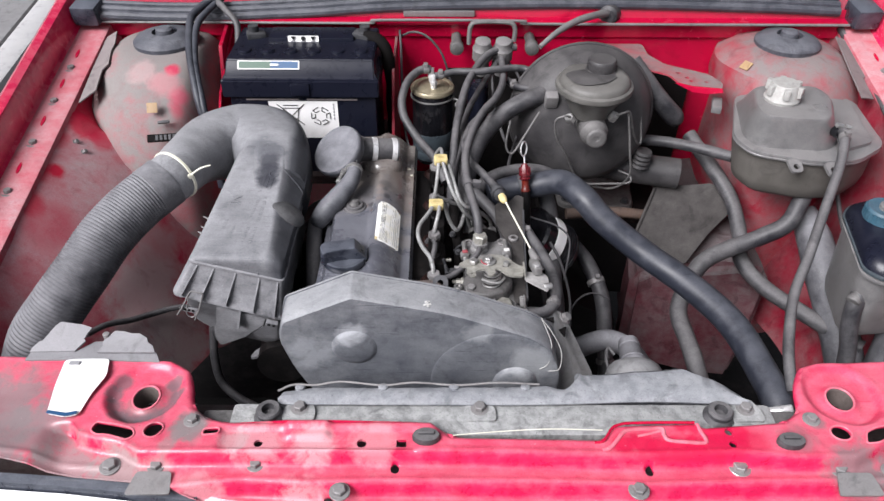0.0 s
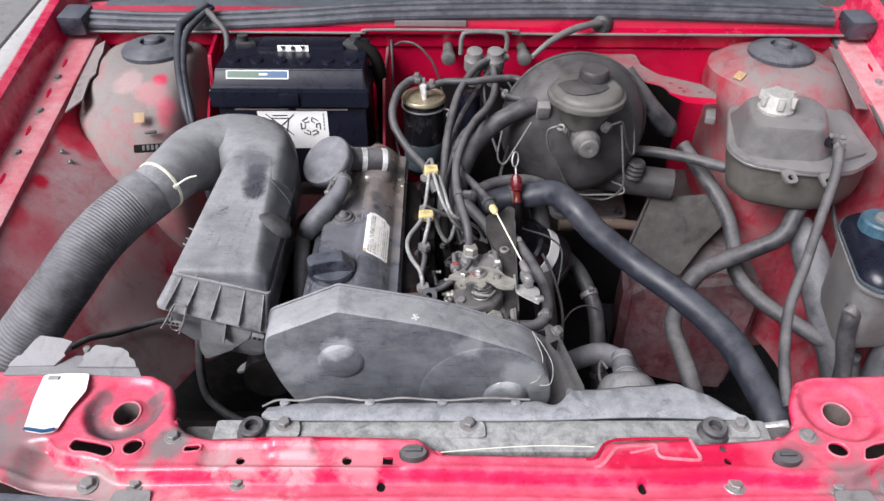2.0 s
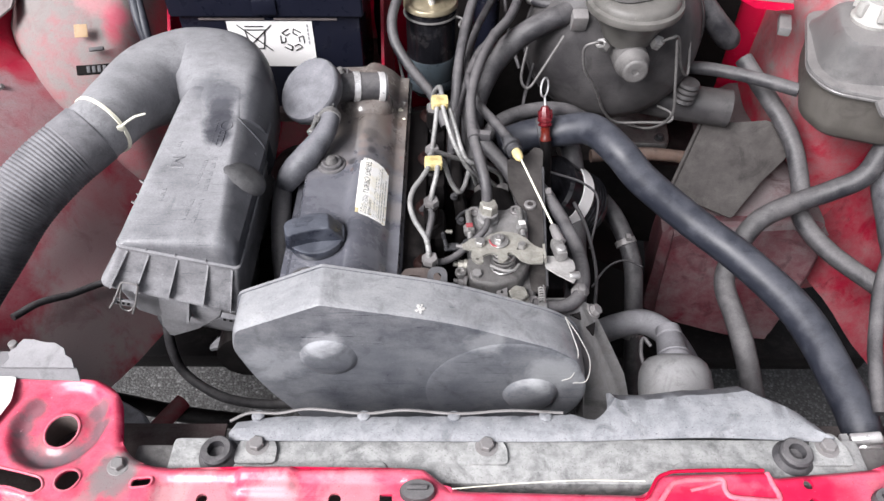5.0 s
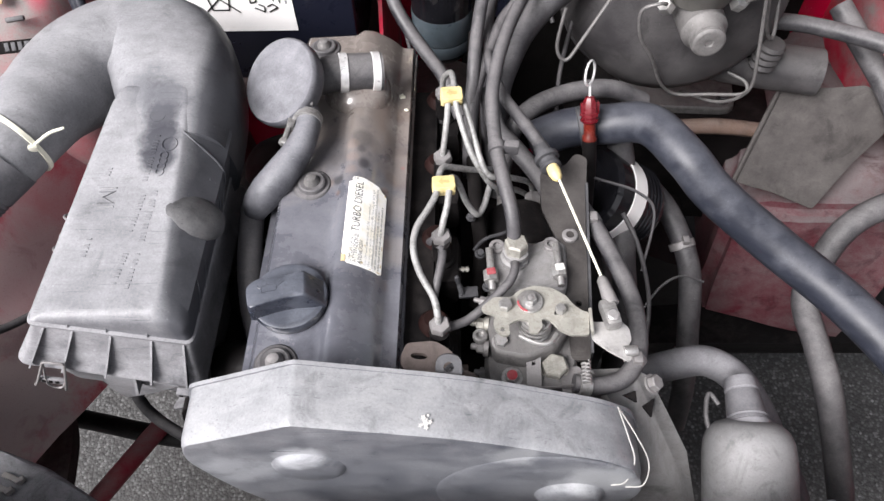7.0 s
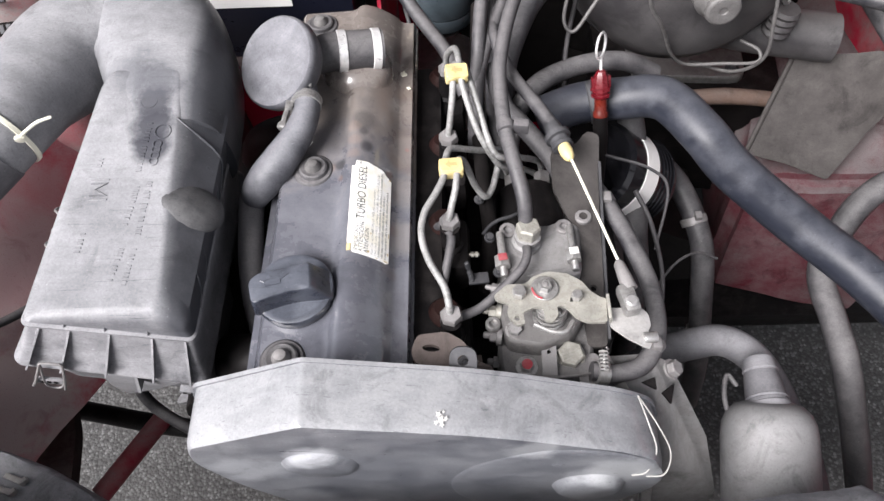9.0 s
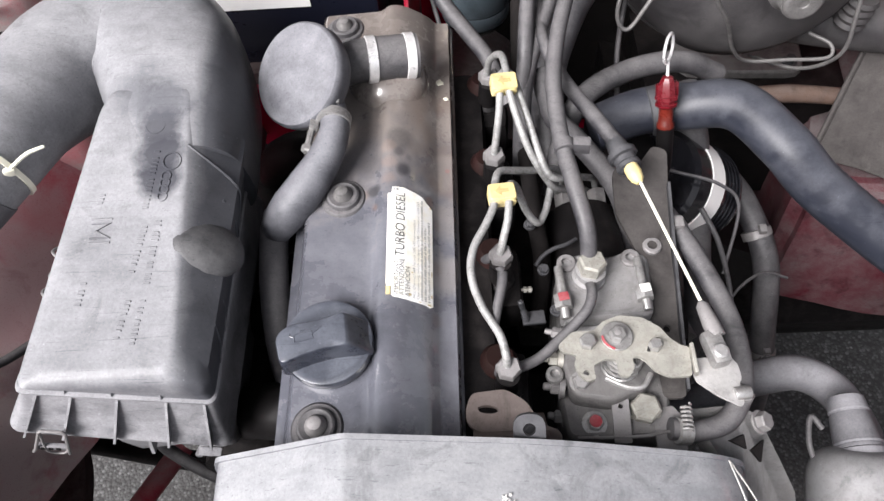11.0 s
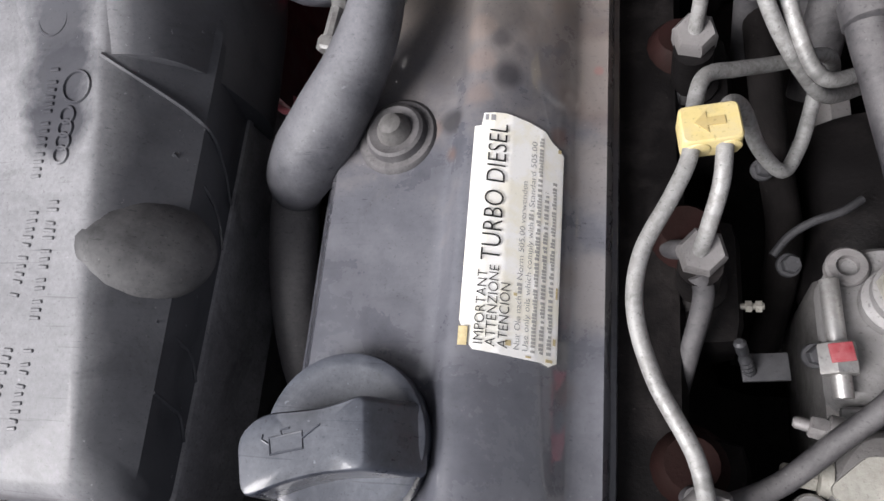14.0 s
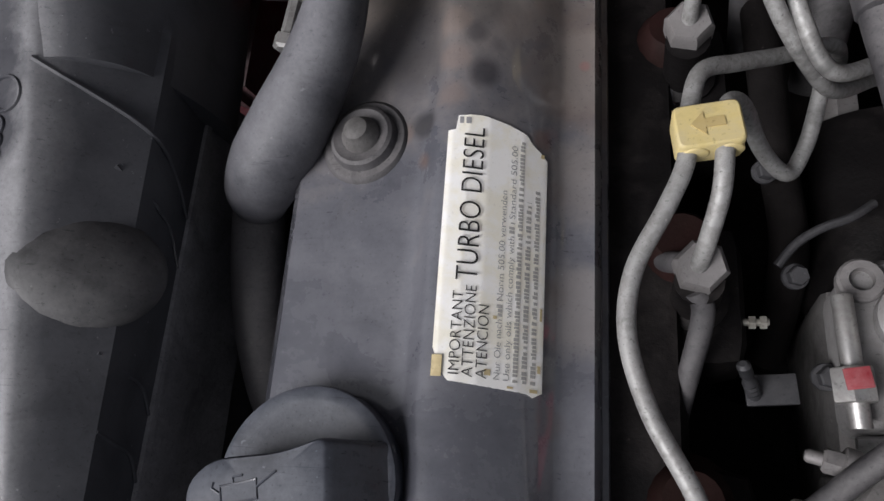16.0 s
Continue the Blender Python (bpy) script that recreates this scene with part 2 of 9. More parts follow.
    b.inputs["Specular IOR Level"].default_value = gloss
    bump(t, b, blend(t, 0.45, fine, mid), relief * 1.3, 0.0006)
    return m


RED = (0.55, 0.010, 0.068)
# same paint as RED, its base lowered to put the bulkhead's shade into the colour
red_clean = worn("red_paint", (0.42, 0.003, 0.034), 0.0, 0.22, lying=0.08, coat=0.5, relief=0.05, edge=0.12, mottle=0.15, grime=0.3, grit=0.3, scuff=0.15, dust_col=(0.36, 0.25, 0.25), gloss=0.5)
GREY_DIRT = (0.165, 0.135, 0.138)
SLAM_DIRT = [((-0.379, -0.018, 0.810), 0.032, (0.20, 0.085, 0.095), 0.75), ((-0.350, 0.010, 0.812), 0.016, (0.20, 0.10, 0.11), 0.6), ((-0.318, -0.042, 0.816), 0.024, GREY_DIRT, 0.85), ((-0.530, -0.020, 0.812), 0.070, GREY_DIRT, 0.85), ((-0.485, -0.045, 0.810), 0.050, GREY_DIRT, 0.8), ((-0.440, -0.082, 0.806), 0.045, (0.24, 0.20, 0.20), 0.8), ((-0.385, -0.084, 0.803), 0.034, (0.27, 0.225, 0.22), 0.85), ((-0.345, -0.088, 0.803), 0.020, (0.30, 0.26, 0.25), 0.6),
             ((0.300, -0.055, 0.815), 0.022, GREY_DIRT, 0.5), ((0.326, -0.033, 0.815), 0.012, GREY_DIRT, 0.7), ((0.350, -0.084, 0.805), 0.036, GREY_DIRT, 0.8), ((0.400, -0.080, 0.806), 0.040, GREY_DIRT, 0.8), ((-0.245, -0.058, 0.815), 0.030, (0.50, 0.31, 0.33), 0.55), ((-0.190, -0.060, 0.815), 0.026, (0.54, 0.36, 0.375), 0.6), ((-0.130, -0.057, 0.815), 0.030, (0.54, 0.30, 0.32), 0.45), ((-0.270, -0.056, 0.815), 0.018, (0.40, 0.31, 0.31), 0.6), ((-0.300, -0.108, 0.795), 0.030, (0.48, 0.32, 0.33), 0.5), ((-0.200, -0.112, 0.790), 0.030, (0.50, 0.36, 0.37), 0.5), ((0.1210, -0.0620, 0.8160), 0.016, (0.50, 0.004, 0.045), 0.9), ((0.1400, -0.0620, 0.8160), 0.018, (0.50, 0.004, 0.045), 0.9), ((0.1580, -0.0640, 0.8160), 0.018, (0.50, 0.004, 0.045), 0.9), ((0.1760, -0.0640, 0.8160), 0.018, (0.50, 0.004, 0.045), 0.9), ((0.1940, -0.0640, 0.8160), 0.018, (0.50, 0.004, 0.045), 0.9), ((0.2130, -0.0620, 0.8160), 0.018, (0.50, 0.004, 0.045), 0.85), ((0.2170, -0.0480, 0.8160), 0.016, (0.50, 0.004, 0.045), 0.85), ((0.2320, -0.0620, 0.8160), 0.018, (0.50, 0.004, 0.045), 0.8), ((0.2380, -0.0480, 0.8160), 0.016, (0.50, 0.004, 0.045), 0.8), ((0.2520, -0.0570, 0.8160), 0.018, (0.50, 0.004, 0.045), 0.6), ((0.1820, -0.0390, 0.8160), 0.01, (0.50, 0.004, 0.045), 0.85), ((0.1960, -0.0410, 0.8160), 0.008, (0.50, 0.004, 0.045), 0.8), ((-0.4076, 0.0205, 0.811), 0.0125, (0.105, 0.085, 0.095), 0.75), ((-0.4120, 0.0040, 0.811), 0.0125, (0.105, 0.085, 0.095), 0.75), ((-0.4089, -0.0099, 0.811), 0.0125, (0.105, 0.085, 0.095), 0.75), ((-0.4002, -0.0213, 0.811), 0.0125, (0.105, 0.085, 0.095), 0.75), ((-0.3875, -0.0279, 0.811), 0.0125, (0.105, 0.085, 0.095), 0.75), ((-0.3733, -0.0285, 0.811), 0.0125, (0.105, 0.085, 0.095), 0.75), ((-0.3601, -0.0230, 0.811), 0.0125, (0.105, 0.085, 0.095), 0.75), ((-0.3504, -0.0125, 0.811), 0.0125, (0.105, 0.085, 0.095), 0.75), ((-0.3460, 0.0040, 0.811), 0.0125, (0.105, 0.085, 0.095), 0.75), ((-0.3504, 0.0205, 0.811), 0.0125, (0.105, 0.085, 0.095), 0.75), ((-0.327, -0.048, 0.8165), 0.016, (0.19, 0.165, 0.165), 0.85), ((-0.312, -0.036, 0.8165), 0.016, (0.19, 0.165, 0.165), 0.85), ((-0.335, -0.064, 0.8150), 0.012, (0.26, 0.17, 0.175), 0.7)]
# pale pink on upward faces is dust and fading plus painted sky sheen
red_slam = worn("faded_red_paint_with_sheen", (0.50, 0.008, 0.062), 0.10, 0.30, second=(0.56, 0.020, 0.085), lying=0.62, coat=0.25, relief=0.08, edge=0.17, patch=9.0, mottle=0.2, grime=0.2, grit=0.7, scuff=0.6, dust_col=(0.62, 0.235, 0.275), smudge=SLAM_DIRT, gloss=0.4)
red_bead = worn("worn_pink_edge", (0.62, 0.16, 0.21), 0.10, 0.35, second=(0.60, 0.05, 0.11), lying=0.3, relief=0.06, patch=40, dust_col=(0.66, 0.42, 0.44), grit=0.4, scuff=0.5)
red_fender = worn("red_fender_paint", RED, 0.24, 0.24, second=(0.60, 0.05, 0.10), lying=0.14, coat=0.6, relief=0.10, edge=0.12, patch=5.0, mottle=0.2, grime=0.16, grit=0.5, scuff=0.4, dust_col=(0.42, 0.29, 0.30), gloss=0.5)
red_flange = worn("dust_caked_red_paint", (0.45, 0.010, 0.045), 0.62, 0.5, lying=0.30, relief=0.15, edge=0.11, patch=7.0, mottle=0.3, grime=0.2, grit=0.6, scuff=0.6, dust_col=(0.42, 0.25, 0.265), gloss=0.3)
# dirty red paint, its colours also lowered to offset direct sun on the right wing
red_wing = worn("dusty_red_paint_darkened", (0.22, 0.006, 0.022), 0.56, 0.5, lying=0.24, relief=0.15, edge=0.08, patch=4.5, mottle=0.4, grime=0.45, grit=0.6, scuff=0.5, dust_col=(0.135, 0.114, 0.112), gloss=0.2)
# dust colour and low pale smudges raised to paint in light the left wing misses
red_wing_left = worn("dusty_crimson_paint_lightened", (0.50, 0.012, 0.052), 0.60, 0.5, lying=0.26, relief=0.12, edge=0.085, patch=3.4, mottle=0.3, grime=0.25, grit=0.5, scuff=0.35, dust_col=(0.46, 0.335, 0.345), gloss=0.25, smudge=[((-0.633, 0.406, 0.838), 0.016, (0.5, 0.005, 0.035), 0.95), ((-0.646, 0.535, 0.886), 0.04, (0.5, 0.005, 0.035), 0.9), ((-0.646, 0.461, 0.876), 0.032, (0.5, 0.005, 0.035), 0.8), ((-0.646, 0.392, 0.86), 0.032, (0.5, 0.005, 0.035), 0.8), ((-0.646, 0.334, 0.842), 0.032, (0.5, 0.005, 0.035), 0.75), ((-0.629, 0.547, 0.816), 0.035, (0.46, 0.06, 0.09), 0.5), ((-0.618, 0.32, 0.803), 0.045, (0.4, 0.03, 0.06), 0.5), ((-0.641, 0.571, 0.865), 0.045, (0.52, 0.006, 0.04), 0.9), ((-0.632, 0.520, 0.850), 0.040, (0.52, 0.006, 0.04), 0.85), ((-0.600, 0.505, 0.835), 0.025, (0.50, 0.01, 0.05), 0.7), ((-0.570, 0.490, 0.815), 0.018, (0.50, 0.03, 0.07), 0.6), ((-0.540, 0.225, 0.590), 0.100, (0.50, 0.43, 0.42), 0.9), ((-0.515, 0.320, 0.665), 0.080, (0.50, 0.38, 0.38), 0.8), ((-0.480, 0.310, 0.590), 0.070, (0.48, 0.39, 0.385), 0.8), ((-0.510, 0.400, 0.690), 0.060, (0.46, 0.30, 0.31), 0.6), ((-0.538, 0.155, 0.548), 0.010, (0.40, 0.02, 0.05), 0.7)])
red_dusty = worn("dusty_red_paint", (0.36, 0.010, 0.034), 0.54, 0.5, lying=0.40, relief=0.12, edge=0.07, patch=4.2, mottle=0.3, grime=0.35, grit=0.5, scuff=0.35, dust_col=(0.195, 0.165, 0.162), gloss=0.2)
red_tower_left = worn("grey_dusted_red_paint", (0.42, 0.012, 0.045), 1.02, 0.5, lying=0.30, relief=0.12, edge=0.10, patch=4.2, mottle=0.3, grime=0.15, grit=0.5, scuff=0.35, dust_col=(0.205, 0.186, 0.180), gloss=0.2, smudge=[((-0.4964, 0.5917, 0.9152), 0.016, (0.48, 0.02, 0.07), 0.85), ((-0.478, 0.548, 0.892), 0.024, (0.50, 0.07, 0.12), 0.7), ((-0.4765, 0.5271, 0.879), 0.018, (0.46, 0.05, 0.09), 0.6), ((-0.505, 0.565, 0.905), 0.032, (0.48, 0.20, 0.22), 0.55), ((-0.545, 0.585, 0.915), 0.030, (0.42, 0.28, 0.28), 0.5)])
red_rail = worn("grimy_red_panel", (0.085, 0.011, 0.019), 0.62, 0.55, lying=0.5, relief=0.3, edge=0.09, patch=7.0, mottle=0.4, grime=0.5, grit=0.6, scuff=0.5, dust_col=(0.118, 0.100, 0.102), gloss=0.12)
red_dark = worn("dark_red_paint", (0.032, 0.010, 0.011), 0.70, 0.6, lying=0.2, relief=0.4, edge=0.10, patch=7.0, grime=0.5, grit=0.6, scuff=0.4, dust_col=(0.082, 0.072, 0.070), gloss=0.12)
grey_primer = worn("grey_seam_sealer", (0.15, 0.130, 0.128), 0.4, 0.8, dust_col=(0.22, 0.19, 0.19))
plastic_box = worn("dusty_black_plastic", (0.024, 0.025, 0.032), 0.74, 0.40, lying=0.18, relief=0.08, edge=0.15, dust_col=(0.29, 0.288, 0.30), patch=7, grime=0.35, scuff=0.5)
# the run past the crease paints the steep inner side in shade; smudges are rubbed dust
plastic_lid = worn("dusty_plastic_shaded_side", (0.024, 0.026, 0.034), 0.62, 0.34, lying=0.20, coat=0.10, relief=0.05, edge=0.20, dust_col=(0.325, 0.325, 0.338), patch=5, grime=0.3, grit=0.35, scuff=0.4, stain=[(0, -0.276, -0.257, (0.034, 0.036, 0.044), 1.8)], smudge=[((-0.288, 0.288, 0.901), 0.017, (0.026, 0.027, 0.036), 0.9), ((-0.290, 0.305, 0.905), 0.019, (0.028, 0.029, 0.038), 0.9), ((-0.293, 0.325, 0.909), 0.020, (0.030, 0.031, 0.040), 0.85), ((-0.290, 0.345, 0.913), 0.022, (0.060, 0.062, 0.075), 0.6), ((-0.306, 0.350, 0.900), 0.034, (0.070, 0.072, 0.084), 0.6)])
dome_plastic = worn("scuffed_brown_plastic", (0.045, 0.045, 0.048), 0.40, 0.5, lying=0.35, relief=0.1, edge=0.14, dust_col=(0.150, 0.148, 0.150), patch=16, scuff=0.8)
cast_grey = worn("grey_cast_bracket", (0.20, 0.20, 0.205), 0.4, 0.5, 0.2, second=(0.10, 0.098, 0.10), lying=0.3, relief=0.4, dust_col=(0.29, 0.285, 0.288), patch=12, grime=0.5)
steel_dark = worn("dark_dusty_steel", (0.035, 0.036, 0.040), 0.35, 0.45, 0.3, lying=0.3, relief=0.2, dust_col=(0.115, 0.113, 0.118), patch=10, gloss=0.3)
hose_pale = worn("grey_dusty_rubber", (0.034, 0.034, 0.040), 0.50, 0.42, lying=0.46, relief=0.08, edge=0.16, dust_col=(0.215, 0.212, 0.225), grime=0.25, grit=0.4)
# blue-grey dust colour also paints the sky reflected in the oil cap
plastic_black = worn("black_plastic", (0.022, 0.025, 0.036), 0.26, 0.28, lying=0.34, relief=0.06, edge=0.2, dust_col=(0.20, 0.215, 0.25), coat=0.3, gloss=0.5)
plastic_battery = worn("battery_plastic", (0.008, 0.009, 0.017), 0.0, 0.3, lying=0.10, relief=0.06, edge=0.2, dust_col=(0.12, 0.12, 0.14), grime=0.1, grit=0.3, gloss=0.3)
# dust on upward faces is thickened to paint the sky's reflection along the top
cover_grey = worn("timing_cover_plastic", (0.040, 0.045, 0.060), 0.48, 0.30, lying=0.41, relief=0.05, edge=0.22, dust_col=(0.345, 0.348, 0.355), patch=5, grime=0.35, grit=0.3, scuff=0.5, coat=0.35, smudge=[((-0.165, 0.076, 0.835), 0.022, (0.42, 0.43, 0.45), 0.55), ((-0.12, 0.076, 0.80), 0.05, (0.10, 0.105, 0.12), 0.35), ((-0.05, 0.076, 0.77), 0.05, (0.10, 0.105, 0.12), 0.3), ((0.045, 0.076, 0.785), 0.03, (0.40, 0.41, 0.42), 0.4), ((-0.215, 0.076, 0.80), 0.03, (0.36, 0.37, 0.39), 0.4), ((-0.02, 0.076, 0.835), 0.02, (0.36, 0.37, 0.38), 0.4)])
valve_paint = worn("blue_grey_cast_cover", (0.086, 0.089, 0.106), 0.17, 0.20, lying=0.26, relief=0.05, edge=0.10, dust_col=(0.235, 0.235, 0.255), patch=5, coat=0.8, grime=0.22, grit=0.4, scuff=0.2, stain=[(1, 0.25, 0.45, (0.225, 0.192, 0.168), 2.2)], smudge=[((-0.106, 0.335, 0.833), 0.030, (0.105, 0.068, 0.054), 0.45), ((-0.112, 0.385, 0.836), 0.032, (0.125, 0.085, 0.066), 0.4), ((-0.140, 0.350, 0.857), 0.012, (0.05, 0.048, 0.050), 0.5), ((-0.160, 0.330, 0.851), 0.014, (0.07, 0.064, 0.062), 0.4), ((-0.1560, 0.3060, 0.8500), 0.007, (0.030, 0.030, 0.034), 0.75), ((-0.1530, 0.3010, 0.8500), 0.004, (0.025, 0.024, 0.027), 0.7), ((-0.1350, 0.3220, 0.8560), 0.008, (0.035, 0.034, 0.040), 0.75), ((-0.1300, 0.3340, 0.8560), 0.006, (0.035, 0.034, 0.040), 0.7), ((-0.1390, 0.3380, 0.8570), 0.005, (0.045, 0.042, 0.045), 0.6), ((-0.1480, 0.3430, 0.8560), 0.007, (0.27, 0.20, 0.165), 0.3), ((-0.1470, 0.3280, 0.8550), 0.007, (0.27, 0.19, 0.155), 0.3), ((-0.1470, 0.3140, 0.8550), 0.007, (0.25, 0.175, 0.14), 0.3), ((-0.1060, 0.3350, 0.8330), 0.0025, (0.22, 0.05, 0.045), 0.8), ((-0.1180, 0.3020, 0.8420), 0.006, (0.13, 0.075, 0.06), 0.6), ((-0.1550, 0.2920, 0.8500), 0.005, (0.16, 0.105, 0.085), 0.6), ((-0.1660, 0.3030, 0.8500), 0.005, (0.20, 0.15, 0.13), 0.5), ((-0.1075, 0.245, 0.833), 0.020, (0.23, 0.210, 0.198), 0.5), ((-0.1075, 0.290, 0.833), 0.020, (0.23, 0.210, 0.198), 0.5), ((-0.1075, 0.335, 0.833), 0.020, (0.23, 0.210, 0.198), 0.5), ((-0.1075, 0.380, 0.833), 0.020, (0.23, 0.210, 0.198), 0.5), ((-0.1150, 0.210, 0.8375), 0.0065, (0.11, 0.080, 0.070), 0.3), ((-0.1150, 0.250, 0.8375), 0.0065, (0.11, 0.080, 0.070), 0.3), ((-0.1150, 0.285, 0.8375), 0.0065, (0.11, 0.080, 0.070), 0.3), ((-0.1150, 0.320, 0.8375), 0.0065, (0.11, 0.080, 0.070), 0.3)], gloss=0.5)
rubber = worn("dusty_rubber", (0.018, 0.018, 0.022), 0.42, 0.40, lying=0.42, relief=0.10, edge=0.16, dust_col=(0.172, 0.164, 0.166), grime=0.4, gloss=0.4)
rubber_pale = worn("pale_dusty_rubber", (0.024, 0.025, 0.032), 0.40, 0.38, lying=0.50, relief=0.06, edge=0.15, dust_col=(0.22, 0.22, 0.238), grime=0.25, grit=0.35)
rubber_dark = worn("dark_rubber_hose", (0.015, 0.017, 0.025), 0.22, 0.44, lying=0.32, relief=0.06, edge=0.16, dust_col=(0.140, 0.145, 0.165), grime=0.25, grit=0.25, gloss=0.42)
flat_black = worn("matt_black", (0.008, 0.007, 0.007), 0.12, 0.9, lying=0.15, relief=0.6, dust_col=(0.036, 0.031, 0.030), grit=0.7, gloss=0.1)
rubber_seal = worn("rubber_weatherstrip", (0.045, 0.048, 0.060), 0.25, 0.45, lying=0.3, relief=0.1, dust_col=(0.22, 0.22, 0.24))
steel_dusty = worn("dusty_sheet_steel", (0.22, 0.212, 0.212), 0.40, 0.45, 0.4, second=(0.13, 0.122, 0.118), patch=16, lying=0.3, relief=0.2, dust_col=(0.225, 0.215, 0.215), grime=0.5, grit=0.6)
shield_steel = worn("dull_shield_steel", (0.040, 0.036, 0.035), 0.55, 0.6, 0.2, lying=0.22, relief=0.25, edge=0.09, dust_col=(0.080, 0.074, 0.071), gloss=0.2)
iron_dark = worn("oily_cast_iron", (0.008, 0.0072, 0.0075), 0.11, 0.5, 0.2, lying=0.18, dust_col=(0.066, 0.057, 0.054), relief=0.5, edge=0.10, gloss=0.15)
alu = worn("cast_aluminium", (0.30, 0.295, 0.295), 0.25, 0.45, 0.4, second=(0.19, 0.183, 0.18), lying=0.2, relief=0.4, dust_col=(0.23, 0.222, 0.22), patch=14, grime=0.55, grit=0.7)
alu_dirty = worn("dirty_cast_aluminium", (0.16, 0.155, 0.153), 0.34, 0.5, 0.4, second=(0.06, 0.057, 0.056), lying=0.26, relief=0.5, dust_col=(0.20, 0.192, 0.188), patch=16, grime=0.6, grit=0.7)
zinc = worn("zinc_plated_steel", (0.42, 0.415, 0.41), 0.16, 0.36, 0.7, second=(0.24, 0.23, 0.22), lying=0.14, relief=0.2, patch=40, dust_col=(0.24, 0.225, 0.21), grime=0.5, grit=0.6)
pipe_zinc = worn("dull_zinc_pipe", (0.31, 0.31, 0.305), 0.28, 0.5, 0.3, second=(0.11, 0.105, 0.10), lying=0.2, relief=0.3, patch=55, dust_col=(0.37, 0.365, 0.36), grime=0.75, grit=0.8, scuff=0.8)
zinc_yellow = worn("yellow_zinc_steel", (0.42, 0.41, 0.37), 0.25, 0.42, 0.5, second=(0.22, 0.21, 0.185), lying=0.15, patch=34, dust_col=(0.27, 0.255, 0.225), grime=0.5, grit=0.7)
bright_steel = worn("bright_steel_band", (0.78, 0.77, 0.77), 0.02, 0.30, 0.45, lying=0.05, relief=0.05)
arm_steel = worn("worn_lever_steel", (0.50, 0.49, 0.48), 0.25, 0.38, 0.35, second=(0.32, 0.31, 0.30), lying=0.15, relief=0.2, patch=45, dust_col=(0.32, 0.31, 0.30), grime=0.5, grit=0.6)
steel_pale = worn("pale_dusty_sheet", (0.20, 0.196, 0.205), 0.5, 0.5, 0.2, second=(0.13, 0.128, 0.13), patch=20, lying=0.3, relief=0.2, dust_col=(0.255, 0.25, 0.262), grime=0.4, grit=0.5)
rust = worn("rusty_steel", (0.12, 0.078, 0.060), 0.35, 0.8, second=(0.075, 0.048, 0.040), lying=0.2, relief=0.5, dust_col=(0.19, 0.16, 0.145), gloss=0.15)
rust_dark = worn("dark_rusted_sleeve", (0.020, 0.009, 0.0085), 0.0, 0.6, second=(0.012, 0.007, 0.006), lying=0.04, relief=0.4, dust_col=(0.05, 0.035, 0.033), gloss=0.08)
rust_pink = worn("rusted_bracket_steel", (0.105, 0.084, 0.077), 0.3, 0.75, second=(0.065, 0.048, 0.043), lying=0.2, relief=0.4, dust_col=(0.16, 0.142, 0.134), gloss=0.2)
tank_plastic = worn("translucent_grey_plastic", (0.13, 0.127, 0.128), 0.36, 0.34, lying=0.36, dust_col=(0.23, 0.218, 0.213), relief=0.08, patch=6, grime=0.3, coat=0.15)
reservoir_plastic = worn("dusty_olive_plastic", (0.085, 0.082, 0.076), 0.36, 0.4, lying=0.36, dust_col=(0.175, 0.166, 0.158), relief=0.08, patch=6, grime=0.35)
tank_low = worn("stained_tank_plastic", (0.085, 0.078, 0.070), 0.35, 0.5, lying=0.3, dust_col=(0.115, 0.105, 0.10), relief=0.1)
booster_grey = worn("dusty_booster_paint", (0.036, 0.034, 0.036), 0.38, 0.45, lying=0.32, relief=0.08, dust_col=(0.125, 0.118, 0.116), patch=6)
rad_grey = worn("oxidised_radiator_metal", (0.20, 0.205, 0.205), 0.4, 0.55, 0.25, second=(0.40, 0.405, 0.40), lying=0.25, relief=0.35, dust_col=(0.36, 0.36, 0.355), patch=16, grime=0.6, grit=0.9, scuff=0.5)
shroud_grey = worn("weathered_shroud_plastic", (0.120, 0.127, 0.145), 0.40, 0.50, second=(0.22, 0.225, 0.24), lying=0.36, relief=0.18, edge=0.25, dust_col=(0.30, 0.305, 0.315), patch=11, grime=0.5, grit=0.9, scuff=0.5)
white_plastic = worn("white_plastic", (0.62, 0.61, 0.59), 0.1, 0.4, lying=0.1, relief=0.1)
cap_plastic = worn("grimy_white_plastic", (0.38, 0.375, 0.36), 0.22, 0.45, second=(0.26, 0.25, 0.235), lying=0.12, relief=0.15, patch=22, dust_col=(0.30, 0.28, 0.265))
white_paper = worn("white_label_paper", (0.80, 0.79, 0.78), 0.0, 0.55, lying=0.04, relief=0.04, mottle=0.05, grime=0.0, grit=0.12, scuff=0.0)
label_paper = worn("yellowed_label_paper", (0.92, 0.915, 0.895), 0.0, 0.35, lying=0.02, relief=0.04, mottle=0.06, second=(0.86, 0.83, 0.72), patch=14, grime=0.0, grit=0.15, scuff=0.0)
label_edge = worn("yellow_stained_paper", (0.62, 0.52, 0.30), 0.0, 0.5, second=(0.40, 0.32, 0.18), lying=0.03, relief=0.05, patch=60)
yellow_clip = worn("yellowed_nylon", (0.60, 0.49, 0.22), 0.10, 0.4, second=(0.50, 0.42, 0.22), lying=0.1, relief=0.1, patch=30)
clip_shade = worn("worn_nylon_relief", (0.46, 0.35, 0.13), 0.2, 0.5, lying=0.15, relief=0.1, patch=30)
